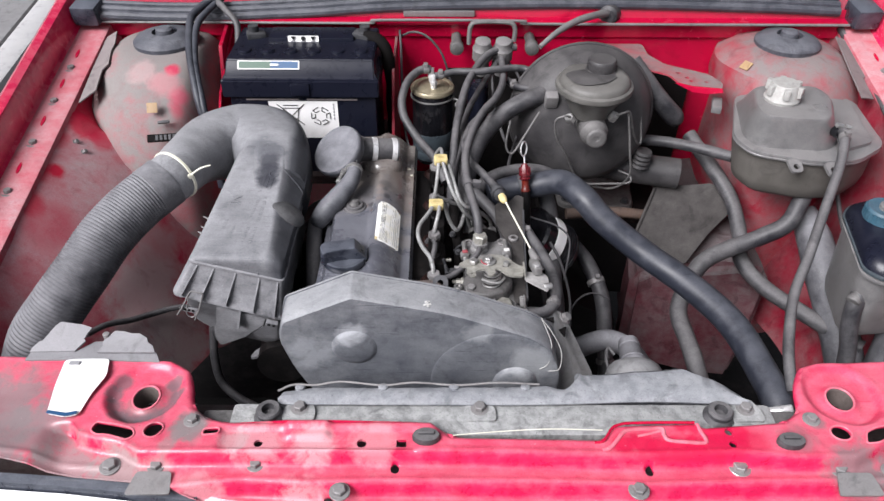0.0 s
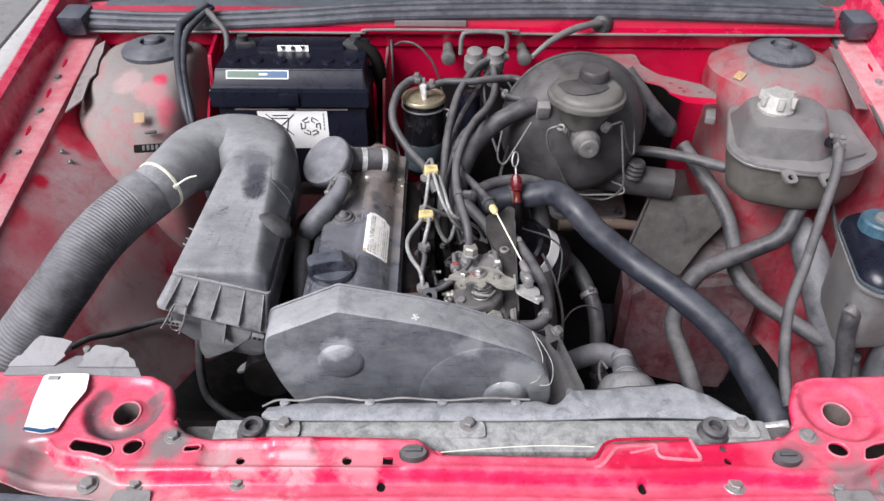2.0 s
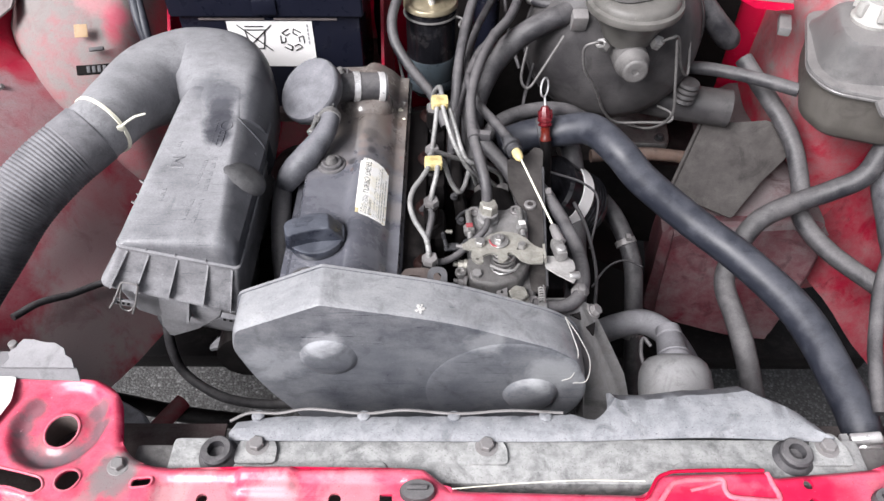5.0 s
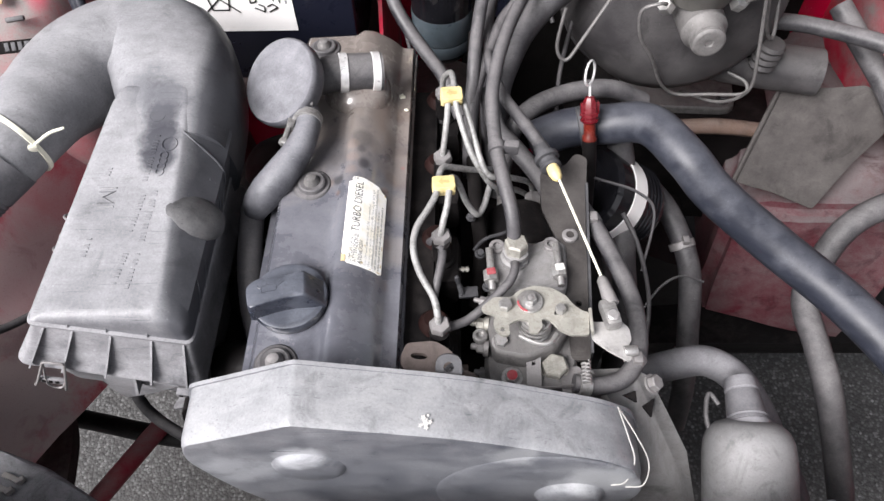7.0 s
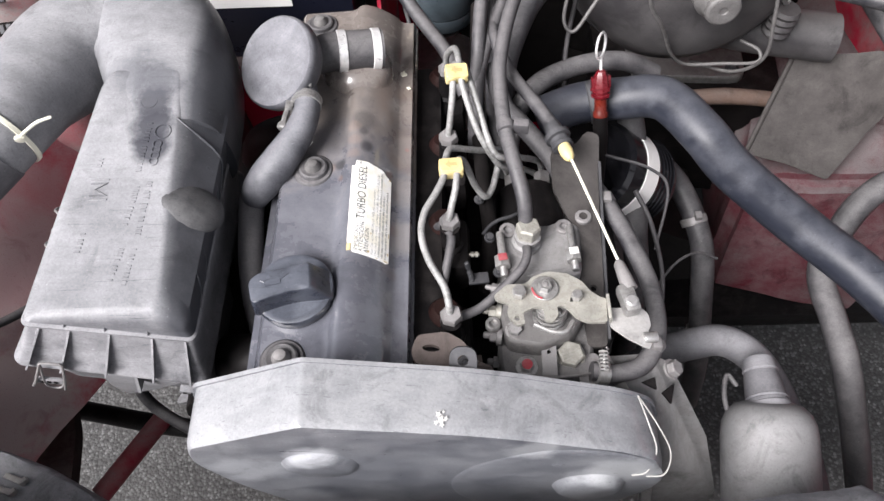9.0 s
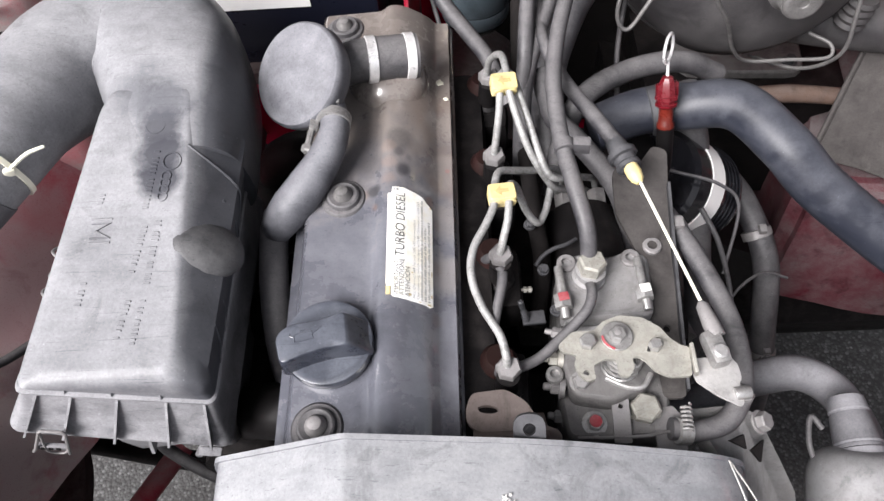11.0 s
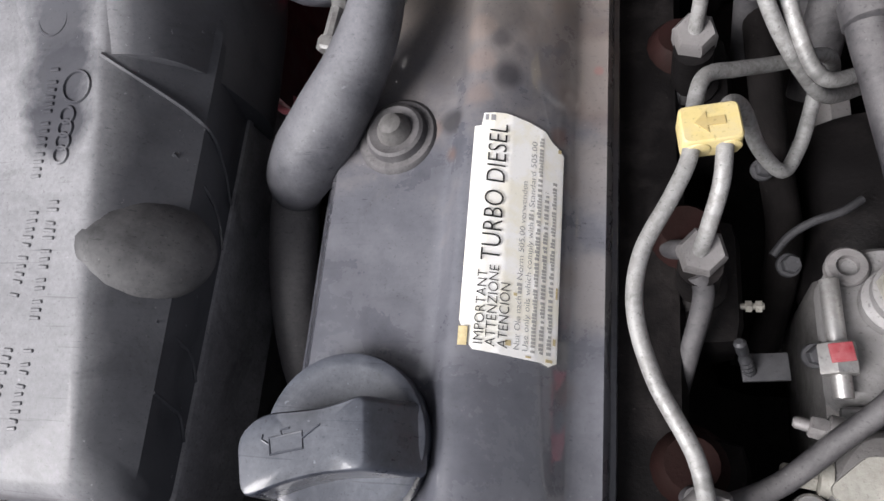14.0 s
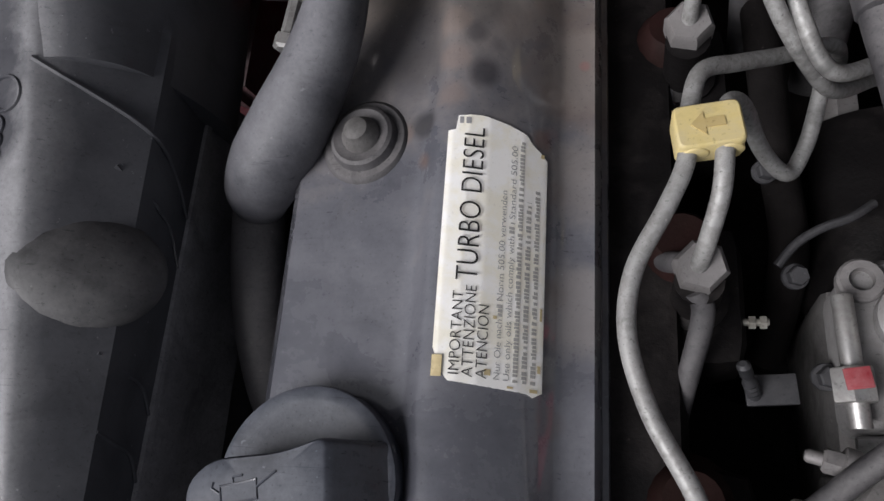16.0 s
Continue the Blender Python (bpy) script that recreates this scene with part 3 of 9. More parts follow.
zip_nylon = worn("pale_nylon", (0.72, 0.70, 0.58), 0.08, 0.4, lying=0.08, relief=0.1, grime=0.0, grit=0.12, scuff=0.0)
handle_red = worn("dark_red_plastic", (0.095, 0.006, 0.010), 0.08, 0.25, lying=0.10, relief=0.1, dust_col=(0.3, 0.2, 0.2))
handle_orange = worn("amber_brown_plastic", (0.105, 0.013, 0.008), 0.05, 0.3, lying=0.08, relief=0.1)
paint_mark = worn("red_paint_mark", (0.26, 0.022, 0.032), 0.25, 0.5, lying=0.1, patch=60, dust_col=(0.3, 0.22, 0.22))
filter_black = worn("gloss_black_paint", (0.008, 0.008, 0.010), 0.03, 0.16, lying=0.08, relief=0.05, gloss=0.5)
filter_gold = worn("gold_passivated_steel", (0.40, 0.345, 0.24), 0.15, 0.35, 0.7, lying=0.12, patch=20)
filter_blue = worn("blue_grey_paint", (0.045, 0.058, 0.068), 0.2, 0.32, lying=0.15, dust_col=(0.15, 0.15, 0.155))
blue_cap = worn("blue_plastic", (0.030, 0.085, 0.125), 0.15, 0.4, lying=0.2, dust_col=(0.17, 0.19, 0.2))
green_band = worn("green_print", (0.05, 0.10, 0.07), 0.02, 0.4, lying=0.03, grime=0.0, grit=0.12, scuff=0.0)
blue_print = worn("blue_print", (0.02, 0.07, 0.16), 0.02, 0.4, lying=0.03, grime=0.0, grit=0.12, scuff=0.0)
black_print = worn("black_print", (0.012, 0.012, 0.012), 0.0, 0.5, lying=0.02, grime=0.0, grit=0.12, scuff=0.0)
grey_print = worn("grey_print", (0.26, 0.26, 0.27), 0.0, 0.5, lying=0.02, grime=0.0, grit=0.12, scuff=0.0, dust_col=(0.5, 0.5, 0.5))
pale_print = worn("pale_grey_print", (0.40, 0.395, 0.38), 0.0, 0.5, lying=0.02, grime=0.0, grit=0.12, scuff=0.0)
orange_sticker = worn("orange_sticker", (0.36, 0.22, 0.09), 0.35, 0.5, lying=0.2, dust_col=(0.26, 0.22, 0.19))
glass_dark = worn("tinted_screen_glass", (0.05, 0.055, 0.06), 0.15, 0.12, lying=0.2, dust_col=(0.3, 0.3, 0.3))
lamp_white = worn("bright_lamp_lens", (0.85, 0.86, 0.87), 0.0, 0.12, lying=0.0, relief=0.02, mottle=0.02, grime=0.0, grit=0.12, scuff=0.0)
concrete = worn("pale_concrete", (0.38, 0.375, 0.375), 0.2, 0.8, lying=0.1, patch=3, relief=0.4)

paving = worn("grey_paving", (0.20, 0.195, 0.196), 0.2, 0.85, lying=0.1, patch=2, relief=0.4, dust_col=(0.24, 0.23, 0.23))


def asphalt_material():
    m, t, b, geo, tc = nodes_of("asphalt")
    v = t.nodes.new("ShaderNodeTexVoronoi")
    v.inputs["Scale"].default_value = 190
    v.inputs["Randomness"].default_value = 1.0
    t.links.new(tc.outputs["Object"], v.inputs["Vector"])
    big, fine = noise_node(t, tc, 2.5, 5), noise_node(t, tc, 300, 2)
    stones = ramp(t, v.outputs["Color"], [(0.05, 0.018), (0.35, 0.042), (0.65, 0.085), (0.9, 0.17), (1.0, 0.30)])
    col = blend(t, ramp(t, v.outputs["Distance"], [(0.42, 0.0), (0.72, 0.85)]), stones, (0.020, 0.019, 0.019))
    col = blend(t, 0.35, col, blend(t, fine, (0.012, 0.012, 0.012), (0.075, 0.072, 0.070)))
    t.links.new(blend(t, ramp(t, big, [(0.4, 0.0), (0.7, 0.5)]), col, (0.03, 0.028, 0.027)), b.inputs["Base Color"])
    b.inputs["Roughness"].default_value = 0.85
    bump(t, b, math_node(t, "SUBTRACT", 1.0, v.outputs["Distance"]), 0.5, 0.003)
    return m


asphalt = asphalt_material()

# ---- ground ----
bm = bmesh.new()
S = 150.0
vs = [bm.verts.new(p) for p in ((-S, -S, 0), (S, -S, 0), (S, S, 0), (-S, S, 0))]
bm.faces.new(vs)
single("ground", bm, asphalt, "dark coarse asphalt under the car", "asphalt", kind="structure")


# ---- car body ----
body = thing("car_body", (0, 0.3, 0), "open engine bay of a dusty red car with faded paint", "car")


def hood_line(y):
    return 0.815 + 0.225 * y


def lathe_open(bm, at, profile, seg=32):
    rings = [[bm.verts.new((at[0] + r * math.cos(k * math.tau / seg), at[1] + r * math.sin(k * math.tau / seg), at[2] + h)) for k in range(seg)] for h, r in profile]
    for a, b in zip(rings, rings[1:]):
        for i in range(seg):
            bm.faces.new((a[i], a[(i + 1) % seg], b[(i + 1) % seg], b[i]))


# front crossmember: one pressed sheet with steps, trays, lamp recesses and holes
def inside(px, py, loop):
    """Which of the points lie inside a closed 2D loop."""
    hit = np.zeros(len(px), bool)
    for (xa, ya), (xb, yb) in zip(loop, loop[1:] + loop[:1]):
        cross = (ya > py) != (yb > py)
        hit ^= cross & (px < (xb - xa) * (py - ya) / (yb - ya + 1e-15) + xa)
    return hit


def nearness(px, py, loop, closed=True):
    """Distance of the points from a 2D line."""
    best = np.full(len(px), 1e9)
    for (xa, ya), (xb, yb) in zip(loop, loop[1:] + (loop[:1] if closed else [])):
        dx, dy = xb - xa, yb - ya
        q = np.clip(((px - xa) * dx + (py - ya) * dy) / (dx * dx + dy * dy + 1e-15), 0, 1)
        best = np.minimum(best, np.hypot(px - xa - q * dx, py - ya - q * dy))
    return best


def sheet(bm, outline, holes, height, dx, dy, skirt):
    """A pressed sheet: the outline with its holes, raised by height(x, y); its edges are turned down by skirt."""
    loops = [[(float(x), float(y)) for x, y in loop] for loop in (outline, *holes)]
    xs, ys = [p[0] for p in loops[0]], [p[1] for p in loops[0]]
    gx, gy = np.meshgrid(np.arange(min(xs), max(xs), dx), np.arange(min(ys), max(ys), dy))
    gx = gx + (np.arange(gx.shape[0]) % 2)[:, None] * dx / 2
    gx, gy = gx.ravel(), gy.ravel()
    keep = inside(gx, gy, loops[0]) & (nearness(gx, gy, loops[0]) > dy * 0.45)
    for loop in loops[1:]:
        keep &= ~inside(gx, gy, loop) & (nearness(gx, gy, loop) > dy * 0.45)
    coords, edges = [], []
    for loop in loops:
        n0 = len(coords)
        coords += [Vector(p) for p in loop]
        edges += [(n0 + i, n0 + (i + 1) % len(loop)) for i in range(len(loop))]
    coords += [Vector((float(x), float(y))) for x, y in zip(gx[keep], gy[keep])]
    co, _, tris, *_ = delaunay_2d_cdt(coords, edges, [], 0, 1e-6)
    cx_ = np.array([sum(co[i][0] for i in f) / len(f) for f in tris])
    cy_ = np.array([sum(co[i][1] for i in f) / len(f) for f in tris])
    good = inside(cx_, cy_, loops[0])
    for loop in loops[1:]:
        good &= ~inside(cx_, cy_, loop)
    px, py = np.array([c[0] for c in co]), np.array([c[1] for c in co])
    pz = height(px, py)
    vs = [bm.verts.new((x, y, z)) for x, y, z in zip(px, py, pz)]
    for f, ok in zip(tris, good):
        if ok:
            bm.faces.new([vs[i] for i in f])
    bmesh.ops.delete(bm, geom=[v for v in bm.verts if not v.link_faces], context="VERTS")
    rim = [e for e in bm.edges if len(e.link_faces) == 1]
    down = bmesh.ops.extrude_edge_only(bm, edges=rim)["geom"]
    for v in down:
        if isinstance(v, bmesh.types.BMVert):
            v.co.z -= skirt


def smooth(lo, hi, v):
    q = np.clip((v - lo) / (hi - lo), 0, 1)
    return q * q * (3 - 2 * q)


back = [(-0.80, 0.062), (-0.56, 0.058), (-0.437, 0.052), (-0.362, 0.050), (-0.337, 0.035), (-0.328, 0.009), (-0.322, -0.014), (-0.304, -0.029), (-0.284, -0.0335), (-0.072, -0.0330), (-0.052, -0.052), (0.104, -0.055),
        (0.116, -0.0380), (0.203, -0.0345), (0.207, -0.040), (0.294, -0.032), (0.314, -0.018), (0.319, 0.012), (0.336, 0.042), (0.356, 0.049), (0.44, 0.053), (0.80, 0.062)]
front = [(0.80, -0.104), (0.52, -0.108), (0.36, -0.116), (0.10, -0.124), (-0.10, -0.126), (-0.22, -0.121), (-0.277, -0.114), (-0.326, -0.102), (-0.354, -0.0955), (-0.388, -0.0915), (-0.419, -0.0865), (-0.463, -0.0815), (-0.503, -0.0725), (-0.80, -0.060)]
outline = rounded(back + front, [0.01, 0.01, 0.01, 0.02, 0.02, 0.01, 0.012, 0.012, 0.012, 0.016, 0.016, 0.014, 0.014, 0.003, 0.003, 0.014, 0.014, 0.014, 0.016, 0.014, 0.01, 0.01] + [0.01] * 14, 4)
BACK_EDGE = back
RISER = [(-0.80, -0.03), (-0.446, -0.033), (-0.430, -0.048), (-0.410, -0.0545), (-0.384, -0.0600), (-0.362, -0.0720), (-0.297, -0.0715), (-0.085, -0.0690), (0.037, -0.0730), (0.113, -0.0750), (0.230, -0.0710), (0.256, -0.0730), (0.287, -0.0770), (0.348, -0.0765), (0.384, -0.0600), (0.44, -0.045), (0.80, -0.045)]
NOSE = [(-0.80, -0.16), (-0.36, -0.112), (-0.320, -0.1010), (-0.256, -0.0940), (-0.191, -0.0975), (-0.123, -0.0945), (0.035, -0.0960), (0.139, -0.0990), (0.240, -0.0960), (0.316, -0.0940), (0.42, -0.094), (0.80, -0.094)]
CUPS = [(-0.3790, 0.0040, -0.3770, 0.0), (0.3690, 0.0035, 0.3660, 0.0)]
square = [(-0.1070, -0.0630), (-0.0970, -0.0630), (-0.0970, -0.0545), (-0.1070, -0.0545)]
holes = [ring2(-0.377, 0.0, 0.0140, 0.0152, 24), ring2(0.366, 0.0, 0.0146, 0.0150, 24), rounded([(-0.421, -0.0430), (-0.417, -0.0330), (-0.400, -0.0375), (-0.376, -0.0435), (-0.371, -0.0520), (-0.379, -0.0575), (-0.400, -0.0510), (-0.412, -0.0500)], 0.004, 3),
         ring2(-0.354, -0.046, 0.0100, 0.0090, 18, 0.3), rounded([(-0.3035, -0.0525), (-0.287, -0.0505), (-0.287, -0.0425), (-0.3035, -0.0445)], 0.004, 3), ring2(-0.246, -0.059, 0.0045, n=14), ring2(-0.142, -0.0585, 0.0050, n=14), square,
         ring2(0.345, -0.048, 0.0105, 0.0092, 18), rounded([(0.366, -0.060), (0.372, -0.046), (0.385, -0.040), (0.425, -0.034), (0.430, -0.046), (0.395, -0.052), (0.378, -0.060)], 0.004, 3), ring2(0.231, -0.0465, 0.0040, n=12), ring2(0.231, -0.0615, 0.0040, n=12),
         ring2(-0.108, -0.0800, 0.0045, 0.0055, 14), ring2(0.145, -0.0830, 0.0042, 0.0050, 14), ring2(-0.172, -0.1060, 0.0045, 0.0028, 12), ring2(-0.560, 0.045, 0.005, n=12)]


def panel_height(x, y):
    yr, yn = np.interp(x, *zip(*RISER)), np.interp(x, *zip(*NOSE))
    there = smooth(-0.475, -0.440, x) * (1 - 0.75 * smooth(0.385, 0.43, x))
    z = 0.8175 - 0.0135 * there * (1 - smooth(yr - 0.0075, yr + 0.0005, y))
    z += 0.0012 * there * np.exp(-((y - yr - 0.0030) / 0.0022) ** 2)
    z -= 0.0020 * there * np.exp(-((y - (yr + yn) / 2) / 0.010) ** 2)
    z -= 0.0170 * smooth(-0.350, -0.300, x) * (1 - smooth(yn - 0.0095, yn + 0.0010, y))
    z += 0.0012 * smooth(-0.350, -0.300, x) * np.exp(-((y - yn - 0.003) / 0.002) ** 2)
    z -= 0.0055 * (1 - smooth(-0.46, -0.36, x)) * smooth(-0.005, -0.045, y)
    for lx, ly, hx, hy in CUPS:
        d = np.hypot((x - lx), (y - ly))
        deep = 0.0072 - 0.10 * (y - ly)
        z -= np.clip(deep, 0.002, 0.011) * (1 - smooth(0.0330, 0.0415, d))
        z += 0.0010 * np.exp(-((d - 0.0435) / 0.0025) ** 2)
        z += 0.0030 * (1 - smooth(0.0150, 0.0215, np.hypot(x - hx, y - hy)))
    tray = smooth(-0.288, -0.280, x) * (1 - smooth(-0.090, -0.083, x)) * smooth(-0.0695, -0.0655, y) * (1 - smooth(-0.0455, -0.0415, y))
    z -= 0.0034 * tray
    z += 0.0050 * smooth(-0.223, -0.217, x) * (1 - smooth(-0.180, -0.172, x)) * smooth(-0.0565, -0.0520, y)
    rim = nearness(x, y, BACK_EDGE, False)
    z += 0.0011 * np.exp(-((rim - 0.0050) / 0.0022) ** 2) - 0.0030 * (1 - smooth(0.0, 0.0032, rim))
    bead = nearness(x, y, [(-0.62, -0.052), (-0.505, -0.064), (-0.436, -0.0745), (-0.40, -0.078)], False)
    z += 0.0018 * np.exp(-(bead / 0.0026) ** 2)
    z -= 0.0065 * np.exp(-(((x + 0.545) / 0.040) ** 2 + ((y - 0.002) / 0.026) ** 2))
    for hx, hy in ((-0.354, -0.046), (-0.295, -0.0475), (0.345, -0.048), (-0.396, -0.046)):
        z += 0.0010 * np.exp(-(np.hypot((x - hx), (y - hy)) / 0.015) ** 4)
    z += 0.0016 * smooth(0.0035, 0.0, nearness(x, y, [(-0.322, -0.012), (-0.356, -0.070)], False)) * 0.8 + 0.0010 * smooth(0.003, 0.0, nearness(x, y, [(0.300, -0.040), (0.330, -0.076)], False))
    return z + 0.0006 * np.sin(23 * x + 1.0) * np.sin(60 * y)


bm = bmesh.new()
sheet(bm, outline, holes, panel_height, 0.0046, 0.0024, 0.0035)
part("slam_panel", bm, red_slam, body, "faded red pressed front crossmember, dusty, with holes", angle=55)
for (lx, ly, hx, hy) in CUPS:
    bm = bmesh.new()
    lathe_open(bm, (hx, hy, 0.8130), [(0.0, 0.0150), (-0.001, 0.0138), (-0.004, 0.0134), (-0.024, 0.0128)], 32)
    part("lamp_collar", bm, rust_pink, body, "rusty edged collar of the lamp adjuster hole")
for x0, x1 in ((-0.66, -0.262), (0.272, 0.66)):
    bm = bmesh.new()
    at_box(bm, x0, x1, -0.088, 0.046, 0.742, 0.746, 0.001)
    part("lamp_shelf", bm, red_dark, body, "dark panel under the lamp recess")
# front face below the nose
bm = bmesh.new()
loft(bm, [[(x, y0, 0.790), (x, y0 - 0.008, 0.785), (x, y0 - 0.010, 0.76), (x, y0 - 0.03, 0.755), (x, y0 - 0.03, 0.70), (x, y0, 0.70)] for x, y0 in ((-0.326, -0.096), (-0.277, -0.106), (-0.22, -0.113), (-0.1, -0.118), (0.1, -0.116), (0.36, -0.108), (0.8, -0.098))])
part("front_face", bm, red_slam, body)
# pressed bead with a hooked end beside the radiator, worn rims of the holes
for pts, r in (([(0.0990, -0.0690, 0.8180), (0.1070, -0.0660, 0.8180), (0.1160, -0.0560, 0.8180), (0.1240, -0.0470, 0.8180), (0.1340, -0.0440, 0.8180), (0.1510, -0.0430, 0.8180), (0.1640, -0.0430, 0.8180), (0.1640, -0.0510, 0.8180), (0.1680, -0.0570, 0.8180), (0.1840, -0.0590, 0.8180), (0.2020, -0.0600, 0.8180), (0.2050, -0.0560, 0.8180), (0.2030, -0.0480, 0.8180), (0.2010, -0.0370, 0.8180)], 0.0021), ([(0.1370, -0.0520, 0.8180), (0.1500, -0.0490, 0.8180), (0.1630, -0.0450, 0.8180)], 0.0014)):
    bm = bmesh.new()
    hose(bm, pts, r, 10, 6)
    for v in bm.verts:
        v.co.z = 0.8180 + (v.co.z - 0.8180) * 0.8
    part("pressed_bead", bm, red_bead, body, "pale worn pressed bead")
bm = bmesh.new()
hose(bm, [(0.0920, -0.0600, 0.8180), (0.1000, -0.0590, 0.8180), (0.1060, -0.0520, 0.8180), (0.1130, -0.0420, 0.8180), (0.1210, -0.0380, 0.8180), (0.1310, -0.0360, 0.8180), (0.1640, -0.0350, 0.8180), (0.1990, -0.0350, 0.8180)], 0.0016, 8, 6)
part("rolled_edge", bm, red_clean, body)
for loop in [holes[k] for k in (0, 1, 2, 3, 4, 8, 9)]:
    bm = bmesh.new()
    rise = panel_height(np.array([p[0] for p in loop]), np.array([p[1] for p in loop]))
    pts = [(x, y, float(z) + 0.0003) for (x, y), z in zip(loop, rise)]
    sweep(bm, pts + pts[:1], 0.0011, 6)
    part("hole_rim", bm, red_bead, body)

for s in (-1, 1):
    # fender: outer skin, drip channel and inner lip along the bonnet line
    bm = bmesh.new()
    loops = []
    for k in range(19):
        y = -0.12 + 0.96 * k / 18
        z = hood_line(y)
        prof = [(-0.785, z - 0.42), (-0.770, z - 0.10), (-0.742, z - 0.030), (-0.728, z - 0.008), (-0.717, z + 0.001), (-0.706, z - 0.004), (-0.702, z - 0.014), (-0.699, z - 0.046), (-0.692, z - 0.052), (-0.652, z - 0.050), (-0.646, z - 0.054), (-0.644, z - 0.068), (-0.700, z - 0.072), (-0.745, z - 0.10), (-0.760, z - 0.42)]
        loops.append([(-s * x, y, zz) for x, zz in prof])
    loft(bm, loops)
    part("fender", bm, red_fender, body, "red fender edge with a dusty drip channel")
    bm = bmesh.new()
    loft(bm, [[(s * x, -0.10 + 0.90 * k / 18, hood_line(-0.10 + 0.90 * k / 18) + dz) for x, dz in ((0.6960, -0.0500), (0.6500, -0.0480), (0.6440, -0.0500), (0.6425, -0.0600), (0.6960, -0.0600))] for k in range(19)])
    part("fender_flange", bm, red_flange, body, "dust-caked pink inner flange of the fender")
    for y in (0.655, 0.578, 0.49, 0.39, 0.30):
        bm = bmesh.new()
        loft(bm, [[(s * 0.675 + px, y + py, hood_line(y + py) - 0.0488 + dz) for px, py in ring2(0, 0, 0.0026, 0.011, 16, -s * 0.05)] for dz in (0.0, 0.0009)])
        part("pressed_slot", bm, red_clean, body)
    for y in (0.618, 0.536, 0.443, 0.345):
        bm = bmesh.new()
        hexbolt(bm, (s * 0.674, y, hood_line(y) - 0.052), (0, 0, 1), 0.010, 0.006, 0.010)
        part("fender_bolt", bm, steel_dusty, body, "dusty hexagon bolt with washer")
    # inner wing, from the channel down to the chassis rail
    bm = bmesh.new()
    rows = []
    for k in range(25):
        y = 0.055 + 0.70 * k / 24
        z0 = hood_line(y) - 0.055
        line = []
        for j in range(15):
            q = j / 14
            z = z0 - q * (z0 - (0.535 if s < 0 else 0.50))
            x = 0.646 - 0.10 * q ** 1.5 - 0.10 * max(0.0, y - 0.28) * q / 0.5
            if s < 0:
                # wheel arch bulging into the bay, ending in a fold before the tower
                rise = min(1.0, max(0.0, (y - 0.10) / 0.24))
                fall = min(1.0, max(0.0, (0.560 - y) / 0.030))
                arch = rise * rise * (3 - 2 * rise) * fall * (0.075 * (1 - (1 - min(q / 0.5, 1.0)) ** 2) + 0.02 * q)
            else:
                arch = 0.022 * math.exp(-((y - 0.27) / 0.13) ** 2) * math.exp(-((q - 0.35) / 0.35) ** 2)
            x -= arch + 0.004 * noise.noise((y * 14, q * 5, s))
            line.append((s * x, y, z))
        rows.append(line)
    vs = [[bm.verts.new(p) for p in r] for r in rows]
    for a, b in zip(vs, vs[1:]):
        for j in range(14):
            bm.faces.new((a[j], a[j + 1], b[j + 1], b[j]))
    bmesh.ops.solidify(bm, geom=bm.faces[:], thickness=0.004)
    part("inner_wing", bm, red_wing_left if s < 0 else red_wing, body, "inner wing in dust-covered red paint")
    # suspension tower
    bm = bmesh.new()
    lathe(bm, (s * 0.530, 0.682, 0.40), (0, 0, 1), [(0, 0.175), (0.30, 0.165), (0.40, 0.152), (0.46, 0.138), (0.500, 0.112), (0.518, 0.085), (0.524, 0.060), (0.524, 0.02)], 48)
    for v in bm.verts:
        if s < 0 and v.co.y < 0.682:
            v.co.y -= (0.682 - v.co.y) * 0.28 * min(1.0, max(0.0, (0.925 - v.co.z) / 0.05))
        if s < 0 and v.co.x > -0.48:
            v.co.x = -0.48 + (v.co.x + 0.48) * 0.45
        if s > 0 and v.co.x < 0.49 and v.co.z < 0.90:
            v.co.x = 0.49 - (0.49 - v.co.x) * (0.45 + 0.55 * max(0.0, (v.co.z - 0.82) / 0.08))
        v.co += 0.004 * noise.noise_vector(v.co * 9)
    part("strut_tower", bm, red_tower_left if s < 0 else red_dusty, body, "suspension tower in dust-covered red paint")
    bm = bmesh.new()
    lathe(bm, (s * 0.530, 0.682, 0.919), (0, 0, 1), [(0, 0.050), (0.004, 0.054), (0.011, 0.054), (0.017, 0.048), (0.024, 0.024), (0.024, 0.021), (0.017, 0.020), (0.017, 0.016), (0.028, 0.014), (0.031, 0.010), (0.031, 0.002)], 40)
    part("strut_cap", bm, rubber_seal, body, "dusty black rubber strut top cap")

bm = bmesh.new()
slab(bm, [(-0.436, 0.640, 0.60), (-0.436, 0.640, 0.88), (-0.438, 0.665, 0.925), (-0.440, 0.745, 0.940), (-0.440, 0.745, 0.60)], 0.006, (1, 0, 0), 0.001, 0.001)
part("tower_gusset", bm, red_clean, body, "clean red gusset between tower and bulkhead")
# chassis rails, bulkhead and cowl
bm = bmesh.new()
loft(bm, [[(0.275 + d, y, 0.40), (0.47, y, 0.40), (0.50, y, 0.63 + e), (0.44, y, 0.64 + e), (0.31 + d, y, 0.605 + e), (0.275 + d, y, 0.58 + e)] for y, d, e in ((0.44, 0.0, 0.0), (0.50, 0.005, 0.005), (0.60, 0.03, 0.02), (0.76, 0.04, 0.02))])
for v in bm.verts:
    if v.co.y < 0.45:
        v.co.y += 0.16 * (v.co.z - 0.56) - 0.28 * (v.co.x - 0.36)
bmesh.ops.bevel(bm, geom=bm.edges[:], offset=0.014, segments=3, affect="EDGES")
